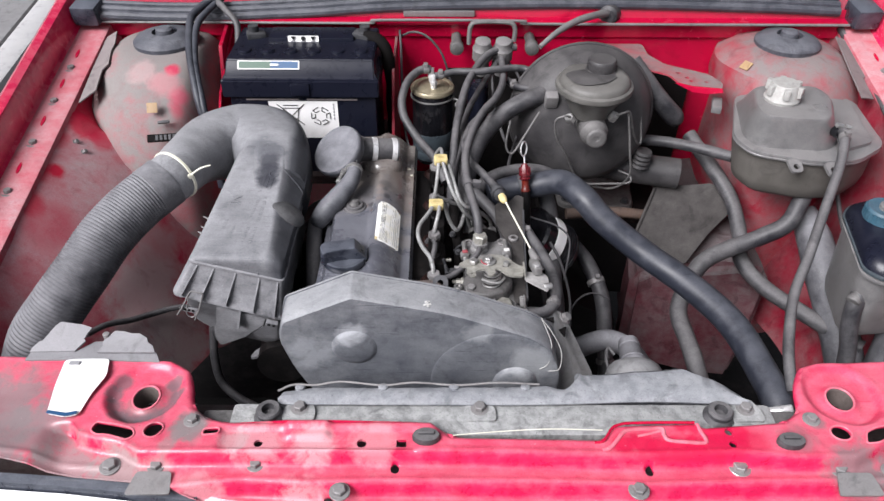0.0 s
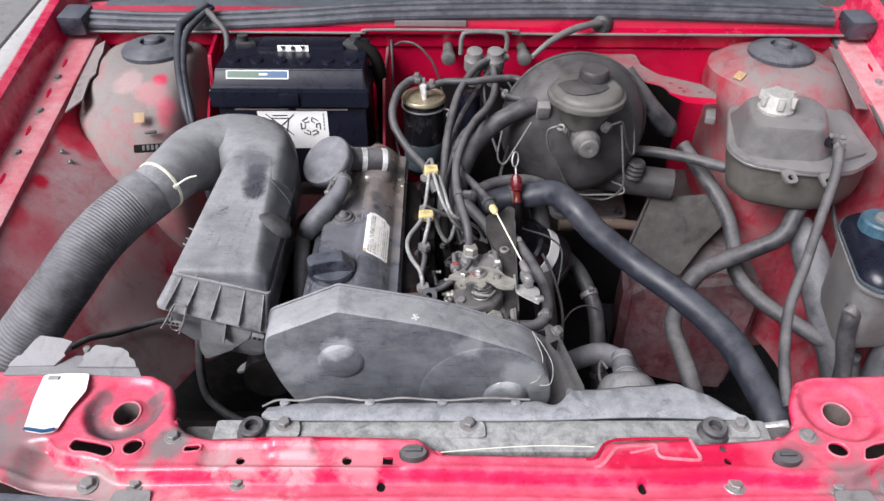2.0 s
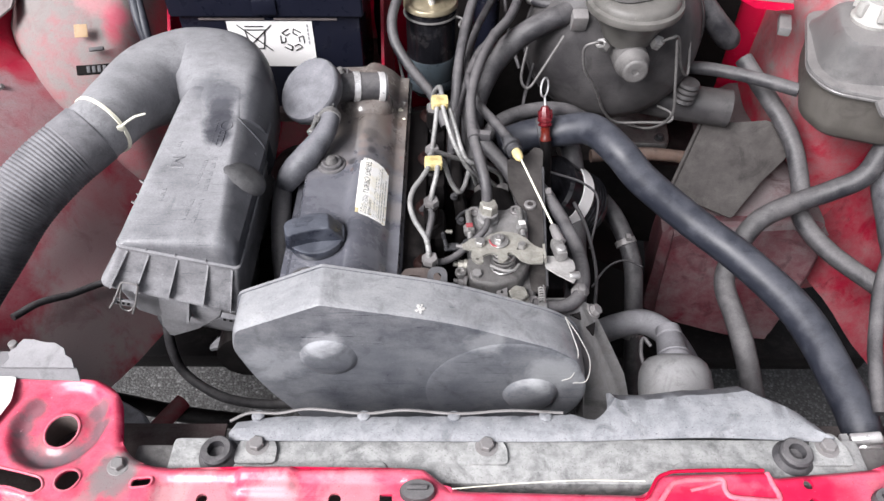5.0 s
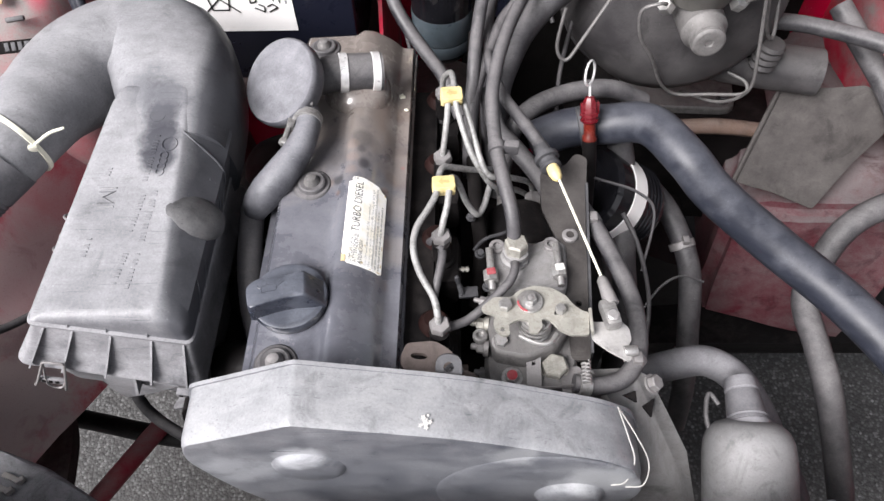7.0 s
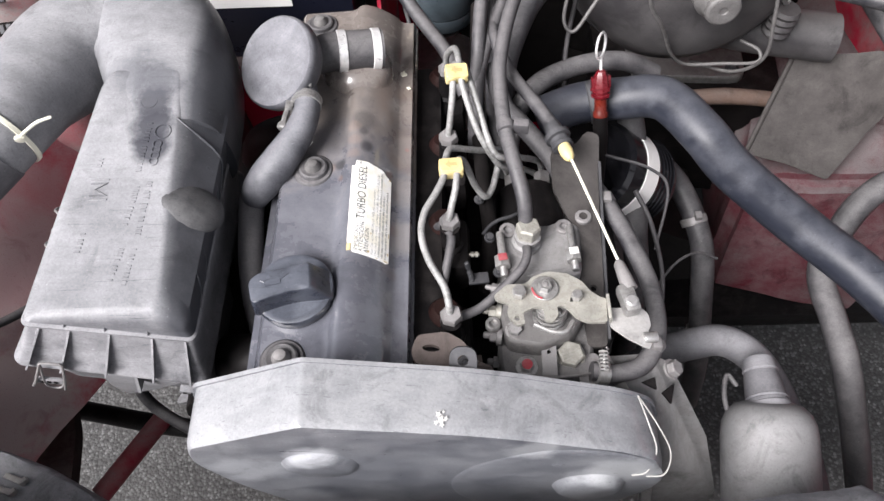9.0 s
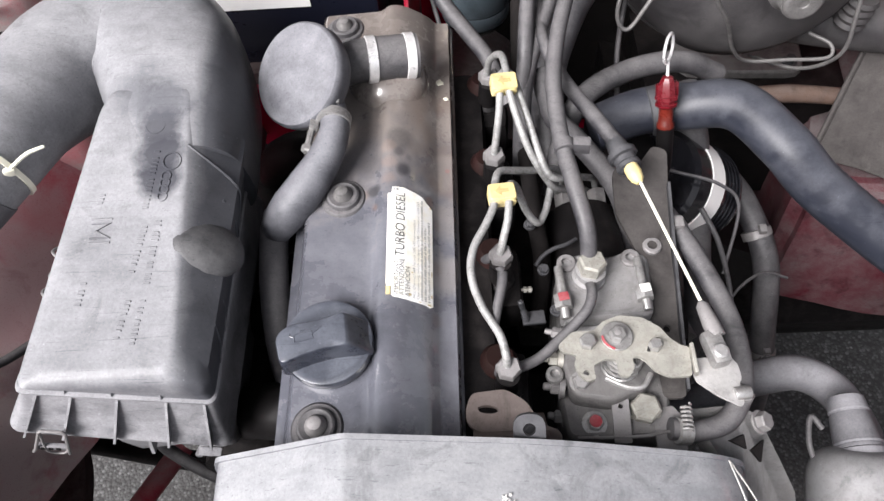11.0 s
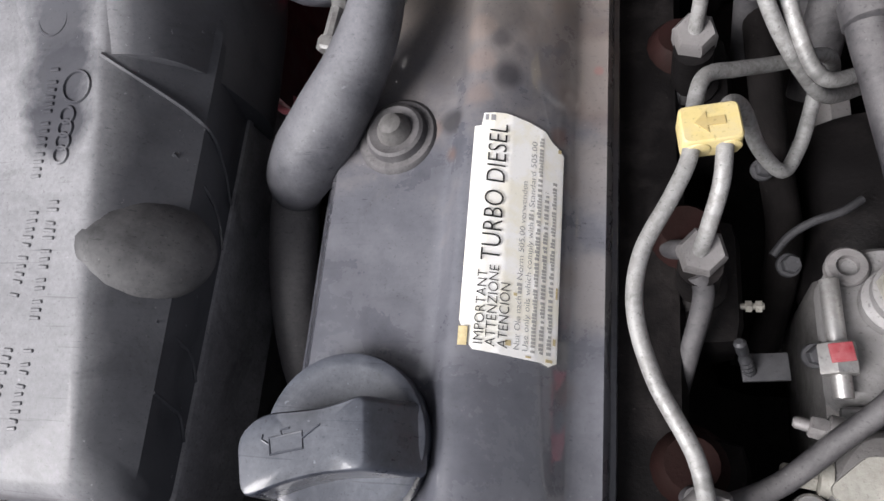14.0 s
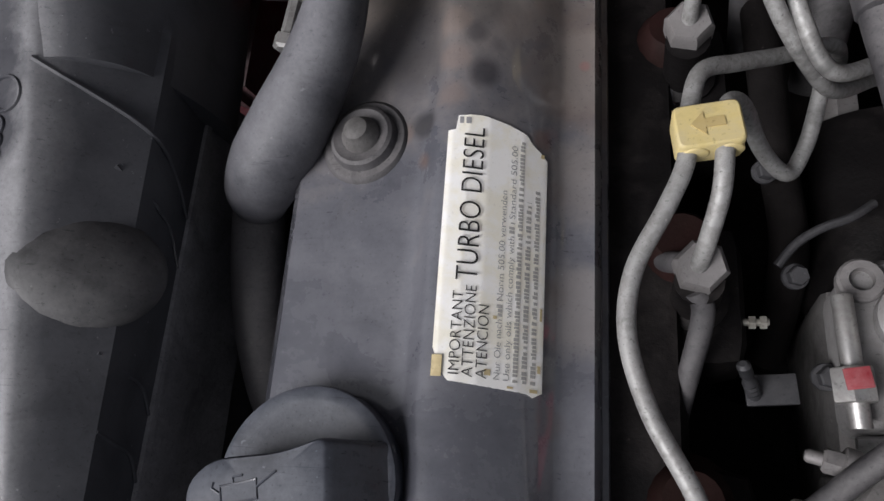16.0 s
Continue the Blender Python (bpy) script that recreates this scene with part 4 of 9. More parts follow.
bmesh.ops.subdivide_edges(bm, edges=[e for e in bm.edges if e.calc_length() > 0.03], cuts=5, use_grid_fill=True)
for v in bm.verts:
    v.co += 0.006 * noise.noise_vector(v.co * 16)
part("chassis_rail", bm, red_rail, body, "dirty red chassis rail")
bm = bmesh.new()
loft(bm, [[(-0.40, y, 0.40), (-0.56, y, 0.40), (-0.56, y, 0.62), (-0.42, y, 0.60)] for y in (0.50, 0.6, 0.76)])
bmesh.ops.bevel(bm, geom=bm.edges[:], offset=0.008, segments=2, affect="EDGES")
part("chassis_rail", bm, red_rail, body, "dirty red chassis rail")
bm = bmesh.new()
cowl = []
for k in range(29):
    x = -0.70 + 1.40 * k / 28
    w = 0.0015 * noise.noise((x * 12, 0, 0))
    cowl.append([(x, 0.755 + w, 0.38), (x, 0.750 + w, 0.905), (x, 0.742 + w, 0.912), (x, 0.738, 0.936), (x, 0.726, 0.939), (x, 0.726, 0.942), (x, 0.744, 0.946), (x, 0.748, 0.960), (x, 0.80, 0.960), (x, 0.80, 0.38)])
loft(bm, cowl)
part("bulkhead", bm, red_clean, body, "clean bright red bulkhead with a folded ledge")
bm = bmesh.new()
at_box(bm, -0.17, 0.075, 0.722, 0.745, 0.943, 0.947, 0.001)
part("ledge_step", bm, red_clean, body)
bm = bmesh.new()
at_box(bm, -0.66, 0.66, 0.80, 0.98, 0.935, 0.955, 0.006)
part("cowl_tray", bm, plastic_black, body, "dark plastic scuttle tray")
bm = bmesh.new()
hose(bm, [(-0.66, 0.7255, 0.9415), (-0.30, 0.7250, 0.9415), (-0.185, 0.7245, 0.9420), (-0.165, 0.7225, 0.9480), (0.070, 0.7220, 0.9480), (0.090, 0.7245, 0.9420), (0.30, 0.7250, 0.9415), (0.66, 0.7255, 0.9415)], 0.0024, 8, 8, 0.15)
part("ledge_edge", bm, steel_dusty, body, "dusty folded edge of the bulkhead ledge")
for x0, x1 in ((-0.128, -0.004),):
    bm = bmesh.new()
    at_box(bm, x0, x1, 0.739, 0.745, 0.948, 0.958, 0.001)
    part("seam_strip", bm, steel_dusty, body, "bare metal strip")
# raised bonnet, leaning back over the bay on its hinges
bm = bmesh.new()
loft(bm, [[(x, 0.86 - 0.50 * q, 1.02 + 0.87 * q + 0.03 * math.sin(q * math.pi) - 0.03 * (x / 0.7) ** 2), (x, 0.875 - 0.50 * q, 1.03 + 0.87 * q + 0.03 * math.sin(q * math.pi) - 0.03 * (x / 0.7) ** 2)] + [(x, 0.875 - 0.50 * p, 1.03 + 0.87 * p + 0.03 * math.sin(p * math.pi) - 0.03 * (x / 0.7) ** 2) for p in (0.66, 0.33, 0.0)] + [(x, 0.86 - 0.50 * p, 1.02 + 0.87 * p + 0.03 * math.sin(p * math.pi) - 0.03 * (x / 0.7) ** 2) for p in (0.0, 0.33, 0.66)] for q in (1.0,) for x in (-0.70, -0.35, 0.0, 0.35, 0.70)])
part("bonnet", bm, red_dark, body, "raised red bonnet with a dark underside")
# weatherstrip: two ribs on a base along the scuttle
strip = thing("weatherstrip", (0, 0.745, 0.96), "grey-black ribbed rubber bonnet seal along the scuttle", "rubber seal")
for dz, dy, r in ((0.002, 0.0, 0.0078), (0.0105, 0.008, 0.0070), (0.017, 0.018, 0.0055)):
    bm = bmesh.new()
    hose(bm, [(-0.655, 0.728 + dy, 0.950 + dz), (-0.50, 0.733 + dy, 0.944 + dz), (-0.30, 0.742 + dy, 0.950 + dz), (-0.12, 0.747 + dy, 0.960 + dz), (0.2, 0.748 + dy, 0.966 + dz), (0.5, 0.746 + dy, 0.961 + dz), (0.635, 0.744 + dy, 0.956 + dz)], r, 10, 6, 0.06)
    part("rib", bm, rubber_seal, strip)
for s in (-1, 1):
    bm = bmesh.new()
    rbox(bm, pose(s * 0.672, 0.735, 0.958, 8, 0, s * 4), (0.045, 0.05, 0.034), 0.006)
    part("end_block", bm, plastic_black, strip, "black rubber end block")
# windscreen foot behind the scuttle
bm = bmesh.new()
rbox(bm, pose(0, 1.08, 1.03, 32, 0, 0), (1.34, 0.30, 0.006), 0.002)
single("windscreen", bm, glass_dark, "lower edge of the dusty windscreen", "windscreen")
# black sheet added for the deep shade behind the hoses and servo
bm = bmesh.new()
at_box(bm, -0.055, 0.40, 0.735, 0.752, 0.42, 0.850, 0.008)
part("bulkhead_shade", bm, flat_black, body, "added black sheet for the shade on the bulkhead")
# wiper-side brackets and seam flaps on the wings
for s in (-1, 1):
    bm = bmesh.new()
    plate(bm, [(-0.018, -0.09), (0.012, -0.075), (0.010, -0.02), (0.020, -0.01), (0.015, 0.03), (0.018, 0.05), (0.012, 0.09), (-0.012, 0.085), (-0.016, 0.0)], (), 0.002, pose(s * 0.628, 0.625, 0.908, 12, s * 24, 0))
    part("seam_flap", bm, grey_primer, body, "dusty folded seam flap")
bm = bmesh.new()
hose(bm, [(0.645, 0.74, 0.93), (0.655, 0.66, 0.90), (0.648, 0.56, 0.885), (0.644, 0.45, 0.855)], 0.006, 8)
part("edge_strip", bm, rubber, body, "thin rubber strip")
bm = bmesh.new()
rbox(bm, pose(-0.488, 0.4815, 0.853, -42, 0, 8), (0.058, 0.006, 0.012), 0.0015)
slot = part("slot_plate", bm, flat_black, body, "small dark plate with pale raised marks")
for k in range(7):
    bm = bmesh.new()
    rbox(bm, pose(-0.488, 0.4815, 0.853, -42, 0, 8) @ pose(-0.014 + 0.0065 * k, -0.0032, 0, 0, 0, 0), (0.0042, 0.0012, 0.0080), 0.0003)
    part("raised_mark", bm, steel_dark, slot)
bm = bmesh.new()
rbox(bm, pose(-0.496, 0.5035, 0.868, -44, 0, 14), (0.018, 0.006, 0.005), 0.0018)
part("rubber_plug", bm, rubber, body, "small dark plug")
for at in ((-0.628, 0.474, 0.848), (-0.616, 0.466, 0.835)):
    bm = bmesh.new()
    hexbolt(bm, at, (0.75, -0.1, 0.65), 0.006, 0.005, 0.005)
    part("wing_stud", bm, steel_dusty, body, "small dusty stud")
for p in ((-0.514, 0.517, 0.8855, 48, 6), (0.446, 0.627, 0.9107, 35, -57)):
    bm = bmesh.new()
    rbox(bm, pose(p[0], p[1], p[2], p[3], 0, p[4]), (0.016, 0.016, 0.0012), 0.0003)
    part("paint_sticker", bm, orange_sticker, body, "small orange square sticker")
# pedal-side bracket on the bulkhead
bm = bmesh.new()
plate(bm, rounded([(0.225, 0.745), (0.26, 0.655), (0.318, 0.618), (0.326, 0.590), (0.345, 0.574), (0.392, 0.566), (0.398, 0.588), (0.385, 0.62), (0.32, 0.66), (0.30, 0.70), (0.30, 0.745)], 0.008, 3), [ring2(0.335, 0.625, 0.004), ring2(0.345, 0.606, 0.0035), ring2(0.348, 0.594, 0.003), ring2(0.372, 0.590, 0.0035)], 0.003, Matrix.Translation((0, 0, 0.898)))
part("booster_bracket", bm, red_dusty, body, "dusty red bracket with drilled holes")
bm = bmesh.new()
slab(bm, [(x, y, z) for x, y, z in ((0.320, 0.590, 0.897), (0.330, 0.582, 0.8995), (0.346, 0.5725, 0.8995), (0.390, 0.5645, 0.8995), (0.392, 0.563, 0.893), (0.372, 0.566, 0.889), (0.345, 0.571, 0.890))], 0.002, (0.1, -1, 0.1), 0.0004, 0.0006)
part("folded_lip", bm, red_clean, body, "bright red folded lip of the bracket")

# bumper and lamp edge below the crossmember
bm = bmesh.new()
loft(bm, [[(x, y, 0.792), (x, y - 0.010, 0.791), (x, y - 0.012, 0.788), (x, y - 0.013, 0.76), (x, y, 0.76)] for x, y in ((-0.60, -0.074), (-0.50, -0.0785), (-0.433, -0.0835), (-0.376, -0.0895), (-0.30, -0.100))])
single("lamp_trim", bm, plastic_black, "grey plastic trim strip under the crossmember", "trim strip")
bm = bmesh.new()
loft(bm, [[(x, y, 0.785), (x, y - 0.012, 0.783), (x, y - 0.10, 0.75), (x, y - 0.10, 0.60), (x, y, 0.60)] for x, y in ((-0.60, -0.0885), (-0.50, -0.093), (-0.433, -0.098), (-0.365, -0.106))])
single("headlamp", bm, lamp_white, "bright headlamp glass below the grey trim", "headlamp")

# ---- radiator ----
rad = thing("radiator", (0, -0.02, 0.45), "grey oxidised radiator top with weathered fan shroud", "radiator")
bm = bmesh.new()
at_box(bm, -0.285, 0.292, -0.042, 0.0, 0.44, 0.806, 0.006)
part("tank", bm, rad_grey, rad, "grey oxidised metal top tank")
for x in (-0.287, 0.29):
    bm = bmesh.new()
    at_box(bm, x - 0.03, x + 0.03, -0.038, -0.004, 0.60, 0.800, 0.005)
    part("end_tank", bm, alu_dirty, rad)
for x in (-0.243, 0.232):
    bm = bmesh.new()
    lathe(bm, (x, -0.018, 0.798), (0, 0, 1), [(0, 0.0165), (0.008, 0.0165), (0.013, 0.0130), (0.018, 0.0130), (0.020, 0.0115), (0.020, 0.007), (0.012, 0.0065)], 28)
    part("rubber_mount", bm, rubber, rad, "round rubber mounting bush")
for x in (-0.212, -0.021, 0.262):
    bm = bmesh.new()
    hexbolt(bm, (x, -0.010, 0.808), (0, 0, 1), 0.011, 0.006, 0.010)
    part("mount_bolt", bm, steel_dusty, rad)
    bm = bmesh.new()
    loft(bm, [[(x + px, py, z) for px, py in rounded([(-0.017, -0.026), (0.017, -0.026), (0.017, -0.012), (0.009, 0.003), (-0.009, 0.003), (-0.017, -0.012)], 0.004, 3)] for z in (0.8040, 0.8088, 0.8094)])
    part("clip", bm, rad_grey, rad)
for x0, x1 in ((-0.18, -0.10), (0.128, 0.205)):
    bm = bmesh.new()
    slab(bm, [(x, y, 0.8055) for x, y in rounded([(x0, -0.034), (x1, -0.034), (x1 - 0.004, -0.024), (x0 + 0.004, -0.024)], 0.004, 3)], 0.003, (0, 0, 1), 0.002, 0.002)
    part("ridge", bm, rad_grey, rad)
# shroud: thin curved strip with a torn edge, bulging over the fan side
TORN = [(-0.236, 0.002), (-0.232, 0.010), (-0.198, 0.015), (-0.10, 0.0155), (0.010, 0.0165), (0.052, 0.0185), (0.070, 0.013), (0.078, 0.017), (0.088, 0.0285), (0.091, 0.0335), (0.095, 0.0300), (0.104, 0.0290), (0.122, 0.0295), (0.150, 0.0335), (0.190, 0.0360), (0.2085, 0.0395), (0.215, 0.0350), (0.240, 0.0240), (0.258, 0.0090), (0.268, -0.004)]
bm = bmesh.new()
loops = []
for k in range(127):
    x = -0.236 + 0.504 * k / 126
    bulge = math.exp(-((x - 0.165) / 0.080) ** 2)
    yb = np.interp(x, *zip(*TORN)) + 0.0012 * noise.noise((x * 150, 1.3, 0))
    lift = 0.0008 + 0.0010 * bulge
    yf = -0.0065 + 0.004 * bulge
    droop = smooth(0.084, 0.093, x) * (1.0 - smooth(0.215, 0.268, x))
    mid_y = (yf + yb) / 2
    end_y = yb + 0.024 * droop
    crown = 0.8130 + lift + 0.0018
    loops.append([(x, yf, 0.8085 + lift), (x, yf - 0.0005, 0.8105 + lift), (x, yf + 0.0015, 0.8122 + lift), (x, mid_y, crown + 0.0006 * noise.noise((x * 60, 7, 0))), (x, yb - 0.001 + 0.003 * droop, crown - 0.0030 + 0.001 * droop), (x, end_y - 0.008 * droop, crown - 0.0036 - 0.013 * droop), (x, end_y, crown - 0.0045 - 0.026 * droop), (x, end_y - 0.0016, crown - 0.0060 - 0.026 * droop), (x, yb - 0.002, crown - 0.0055 - 0.006 * droop), (x, mid_y, crown - 0.0030)])
loft(bm, loops)
part("shroud", bm, shroud_grey, rad, "weathered grey plastic fan shroud with a torn edge", angle=40)
bm = bmesh.new()
loft(bm, [[(x, 0.004 + 0.012 * b_, 0.8075), (x, 0.010 + 0.020 * b_, 0.8075), (x, 0.010 + 0.020 * b_, 0.700), (x, 0.004 + 0.012 * b_, 0.700)] for x, b_ in ((-0.23, 0.0), (0.05, 0.0), (0.12, 0.7), (0.2, 0.8), (0.25, 0.2))])
part("shroud_wall", bm, shroud_grey, rad)
bm = bmesh.new()
hose(bm, [(-0.238, 0.010, 0.8130), (-0.222, 0.0165, 0.8155), (-0.198, 0.0170, 0.8145), (-0.170, 0.0200, 0.8165), (-0.125, 0.0170, 0.8145), (-0.090, 0.0195, 0.8160), (-0.045, 0.0170, 0.8148), (0.000, 0.0195, 0.8160), (0.045, 0.0180, 0.8152)], 0.0013, 6, 8)
part("edge_wire", bm, steel_dusty, rad, "thin bent wire along the shroud edge")
for x in (-0.215, -0.125, -0.048, 0.030):
    bm = bmesh.new()
    lathe(bm, (x, 0.0150, 0.8112), (0, 0.2, 1), [(0, 0.0055), (0.003, 0.0055), (0.0045, 0.0035), (0.0047, 0.001)], 14)
    part("wire_stud", bm, shroud_grey, rad)
bm = bmesh.new()
hose(bm, [(-0.05, -0.0515, 0.818), (0.0, -0.048, 0.820), (0.05, -0.045, 0.820), (0.103, -0.044, 0.817)], 0.00045, 6, 8)
part("stray_wire", bm, zip_nylon, rad, "thin pale wire")

# ---- engine ----
engine = thing("engine", (-0.10, 0.30, 0.42), "oily four-cylinder turbo diesel engine block with covers", "engine")
bm = bmesh.new()
at_box(bm, -0.215, -0.075, 0.135, 0.455, 0.40, 0.815, 0.012)
part("block", bm, iron_dark, engine, "oily dark cast iron block and head")
bm = bmesh.new()
at_box(bm, -0.20, 0.02, 0.16, 0.44, 0.36, 0.66, 0.03)
part("crankcase", bm, iron_dark, engine)
bm = bmesh.new()
lathe(bm, (-0.09, 0.45, 0.56), (0, 1, -0.08), [(0, 0.16), (0.06, 0.155), (0.14, 0.11), (0.28, 0.08)], 28)
part("gearbox_bell", bm, alu_dirty, engine)
for y in (0.176, 0.259, 0.342, 0.425):
    bm = bmesh.new()
    at_box(bm, -0.098, -0.055, y - 0.026, y + 0.026, 0.765, 0.806, 0.010)
    part("injector_boss", bm, iron_dark, engine)
    bm = bmesh.new()
    lathe(bm, (-0.078, y + 0.012, 0.79), (0.1, 0.1, 1), [(0, 0.018), (0.010, 0.018), (0.012, 0.014), (0.024, 0.013), (0.030, 0.009)], 18)
    part("injector_sleeve", bm, rust_dark, engine, "rusty injector sleeve")
# exhaust side: manifold runners and turbo under the air box
for y in (0.18, 0.26, 0.34, 0.42):
    bm = bmesh.new()
    hose(bm, [(-0.205, y, 0.765), (-0.235, y, 0.760), (-0.262, y + 0.01, 0.735), (-0.275, y + 0.02, 0.69)], [0.022, 0.021, 0.022, 0.024], 14, 5)
    part("manifold_runner", bm, iron_dark, engine)
bm = bmesh.new()
hose(bm, [(-0.275, 0.16, 0.69), (-0.28, 0.30, 0.685), (-0.275, 0.46, 0.68)], 0.034, 16, 5)
part("manifold_log", bm, iron_dark, engine)
bm = bmesh.new()
lathe(bm, (-0.275, 0.36, 0.60), (0, 1, 0), [(-0.06, 0.03), (-0.045, 0.05), (0.0, 0.062), (0.04, 0.055), (0.07, 0.04), (0.12, 0.035)], 28)
part("turbo_housing", bm, iron_dark, engine)
bm = bmesh.new()
at_box(bm, -0.06, 0.09, 0.24, 0.46, 0.42, 0.715, 0.02)
part("block_side", bm, iron_dark, engine)
bm = bmesh.new()
lathe(bm, (0.075, 0.33, 0.60), (0, 1, 0), [(-0.05, 0.03), (-0.045, 0.05), (0.05, 0.055), (0.06, 0.03)], 28)
part("alternator", bm, alu_dirty, engine)
bm = bmesh.new()
loft(bm, [[(0.09, y, 0.40), (0.26, y, 0.42), (0.255, y, 0.50), (0.17, y, 0.55), (0.09, y, 0.58)] for y in (0.44, 0.56, 0.74)])
part("engine_mount", bm, iron_dark, engine)
# valve cover: long pressed casting with a ridge
vcover = thing("valve_cover", (-0.155, 0.28, 0.82), "blue-grey cast valve cover, rusty towards the back", "valve cover")
sect = [(-0.2175, 0.818), (-0.2175, 0.826), (-0.2125, 0.8275), (-0.2095, 0.831), (-0.2065, 0.845), (-0.2030, 0.8485), (-0.1620, 0.8505), (-0.1580, 0.8508), (-0.1550, 0.8525), (-0.1525, 0.8550), (-0.1490, 0.8568), (-0.1450, 0.8570), (-0.1400, 0.8558), (-0.1340, 0.8528), (-0.1240, 0.8458), (-0.1175, 0.8400), (-0.1145, 0.8355), (-0.1120, 0.8335), (-0.1025, 0.8325), (-0.1010, 0.8300), (-0.1010, 0.818)]
bm = bmesh.new()
loops = []
for y, k in ((0.118, 0.45), (0.1195, 0.8), (0.124, 0.97), (0.130, 1.0), (0.20, 1.0), (0.30, 1.0), (0.40, 1.0), (0.488, 1.0), (0.495, 0.95), (0.4985, 0.7), (0.4995, 0.4)):
    loops.append([(x, y, 0.818 + (z - 0.818) * k) for x, z in sect])
loft(bm, loops)
part("cover_shell", bm, valve_paint, vcover)
bm = bmesh.new()
at_box(bm, -0.2190, -0.0990, 0.117, 0.501, 0.8135, 0.8205, 0.001)
part("flange", bm, valve_paint, vcover)
for x, y in ((-0.1790, 0.302), (-0.186, 0.137), (-0.187, 0.474)):
    bm = bmesh.new()
    lathe(bm, (x, y, 0.8485), (0, 0, 1), [(-0.001, 0.0165), (0.0015, 0.0160), (0.003, 0.0145), (0.0032, 0.0122), (0.006, 0.0112), (0.0068, 0.0100), (0.0062, 0.0086), (0.0055, 0.0015)], 28)
    part("grommet", bm, rubber, vcover, "dusty stepped rubber washer")
    bm = bmesh.new()
    lathe(bm, (x, y, 0.8535), (0, 0, 1), [(0, 0.0070), (0.003, 0.0064), (0.0045, 0.0050), (0.0065, 0.0042), (0.0075, 0.002)], 16)
    part("nut", bm, alu_dirty if y > 0.2 else steel_dusty, vcover)
# breather neck on the rear of the cover
bm = bmesh.new()
lathe(bm, (-0.150, 0.415, 0.840), (0, 0, 1), [(0, 0.032), (0.012, 0.031), (0.020, 0.027), (0.026, 0.018)], 28)
part("breather_boss", bm, valve_paint, vcover)

# oil filler cap: a dished disc with a tall wedge grip that overhangs one side
cx, cy, cz = -0.1815, 0.1880, 0.8495
bm = bmesh.new()
lathe(bm, (cx, cy, cz), (0, 0, 1), [(0, 0.0270), (0.004, 0.0282), (0.0085, 0.0284), (0.0105, 0.0278), (0.0112, 0.0262), (0.0108, 0.0235), (0.0104, 0.002)], 56)
cap = part("oil_cap", bm, plastic_black, vcover, "black plastic oil filler cap with a raised grip")
bm = bmesh.new()
grip = [(-0.2105, 0.1855), (-0.2055, 0.1670), (-0.1870, 0.1750), (-0.1655, 0.1790), (-0.1685, 0.2010), (-0.1810, 0.1960), (-0.2030, 0.1930)]
gm = Vector((-0.1870, 0.1855))
loft(bm, [[(gm.x + (x - gm.x) * k + dx * (x > -0.177), gm.y + (y - gm.y) * k, z) for x, y in rounded(grip, [0.006, 0.005, 0.01, 0.003, 0.003, 0.01, 0.006], 4)] for z, k, dx in ((0.8585, 1.05, 0.012), (0.8640, 1.03, 0.008), (0.8735, 1.0, 0.001), (0.8752, 0.97, 0.0), (0.8757, 0.92, 0.0), (0.8757, 0.5, 0.0))])
part("grip", bm, plastic_black, cap, angle=40)
bm = bmesh.new()
rot = pose(-0.1900, 0.1847, 0.8757, 0, 0, 14)
for pts in ([(-0.008, -0.002), (0.003, -0.002), (0.003, 0.003), (-0.008, 0.003), (-0.008, -0.002)], [(0.003, 0.001), (0.009, 0.004)], [(-0.008, 0.001), (-0.0105, 0.003), (-0.010, 0.0045)], [(-0.004, 0.003), (-0.004, 0.0048), (-0.001, 0.0048)]):
    sweep(bm, [rot @ Vector((x, y, 0.0)) for x, y in pts], 0.0004, 5)
part("oil_can_relief", bm, plastic_black, cap)

# ---- timing belt cover ----
tcover = thing("timing_cover", (-0.08, 0.10, 0.70), "scuffed grey plastic timing belt cover, chipped at one end", "timing cover")
shape = rounded([(-0.243, 0.850), (-0.163, 0.888), (-0.05, 0.864), (0.045, 0.8255), (0.068, 0.807), (0.081, 0.772), (0.055, 0.66), (-0.18, 0.66), (-0.235, 0.765), (-0.250, 0.822)], [0.006, 0.003, 0.03, 0.02, 0.008, 0.03, 0.02, 0.04, 0.05, 0.012], 4)
bm = bmesh.new()
back_l = [(x, 0.119, z) for x, z in shape]
mid_x, mid_z = -0.08, 0.775


def drawn(k, y):
    return [(mid_x + (x - mid_x) * k, y, mid_z + (z - mid_z) * k) for x, z in shape]


loft(bm, [back_l, drawn(0.998, 0.084), drawn(0.992, 0.0795), drawn(0.982, 0.0775), drawn(0.60, 0.0765), drawn(0.2, 0.0765)])
part("cover", bm, cover_grey, tcover)
bm = bmesh.new()
loft(bm, [[(x, 0.1215, z) for x, z in shape], [(mid_x + (x - mid_x) * 1.012, 0.1215, mid_z + (z - mid_z) * 1.012) for x, z in shape], [(mid_x + (x - mid_x) * 1.012, 0.1185, mid_z + (z - mid_z) * 1.012) for x, z in shape], [(x, 0.1185, z) for x, z in shape]], caps=False)
part("rear_lip", bm, cover_grey, tcover)
bm = bmesh.new()
lathe(bm, (0.002, 0.0772, 0.755), (0, -1, 0), [(0, 0.0780), (0.0007, 0.0762), (0.0011, 0.0735), (0.0013, 0.0600), (0.0013, 0.001)], 64)
part("round_step", bm, cover_grey, tcover, "shallow round step in the cover")
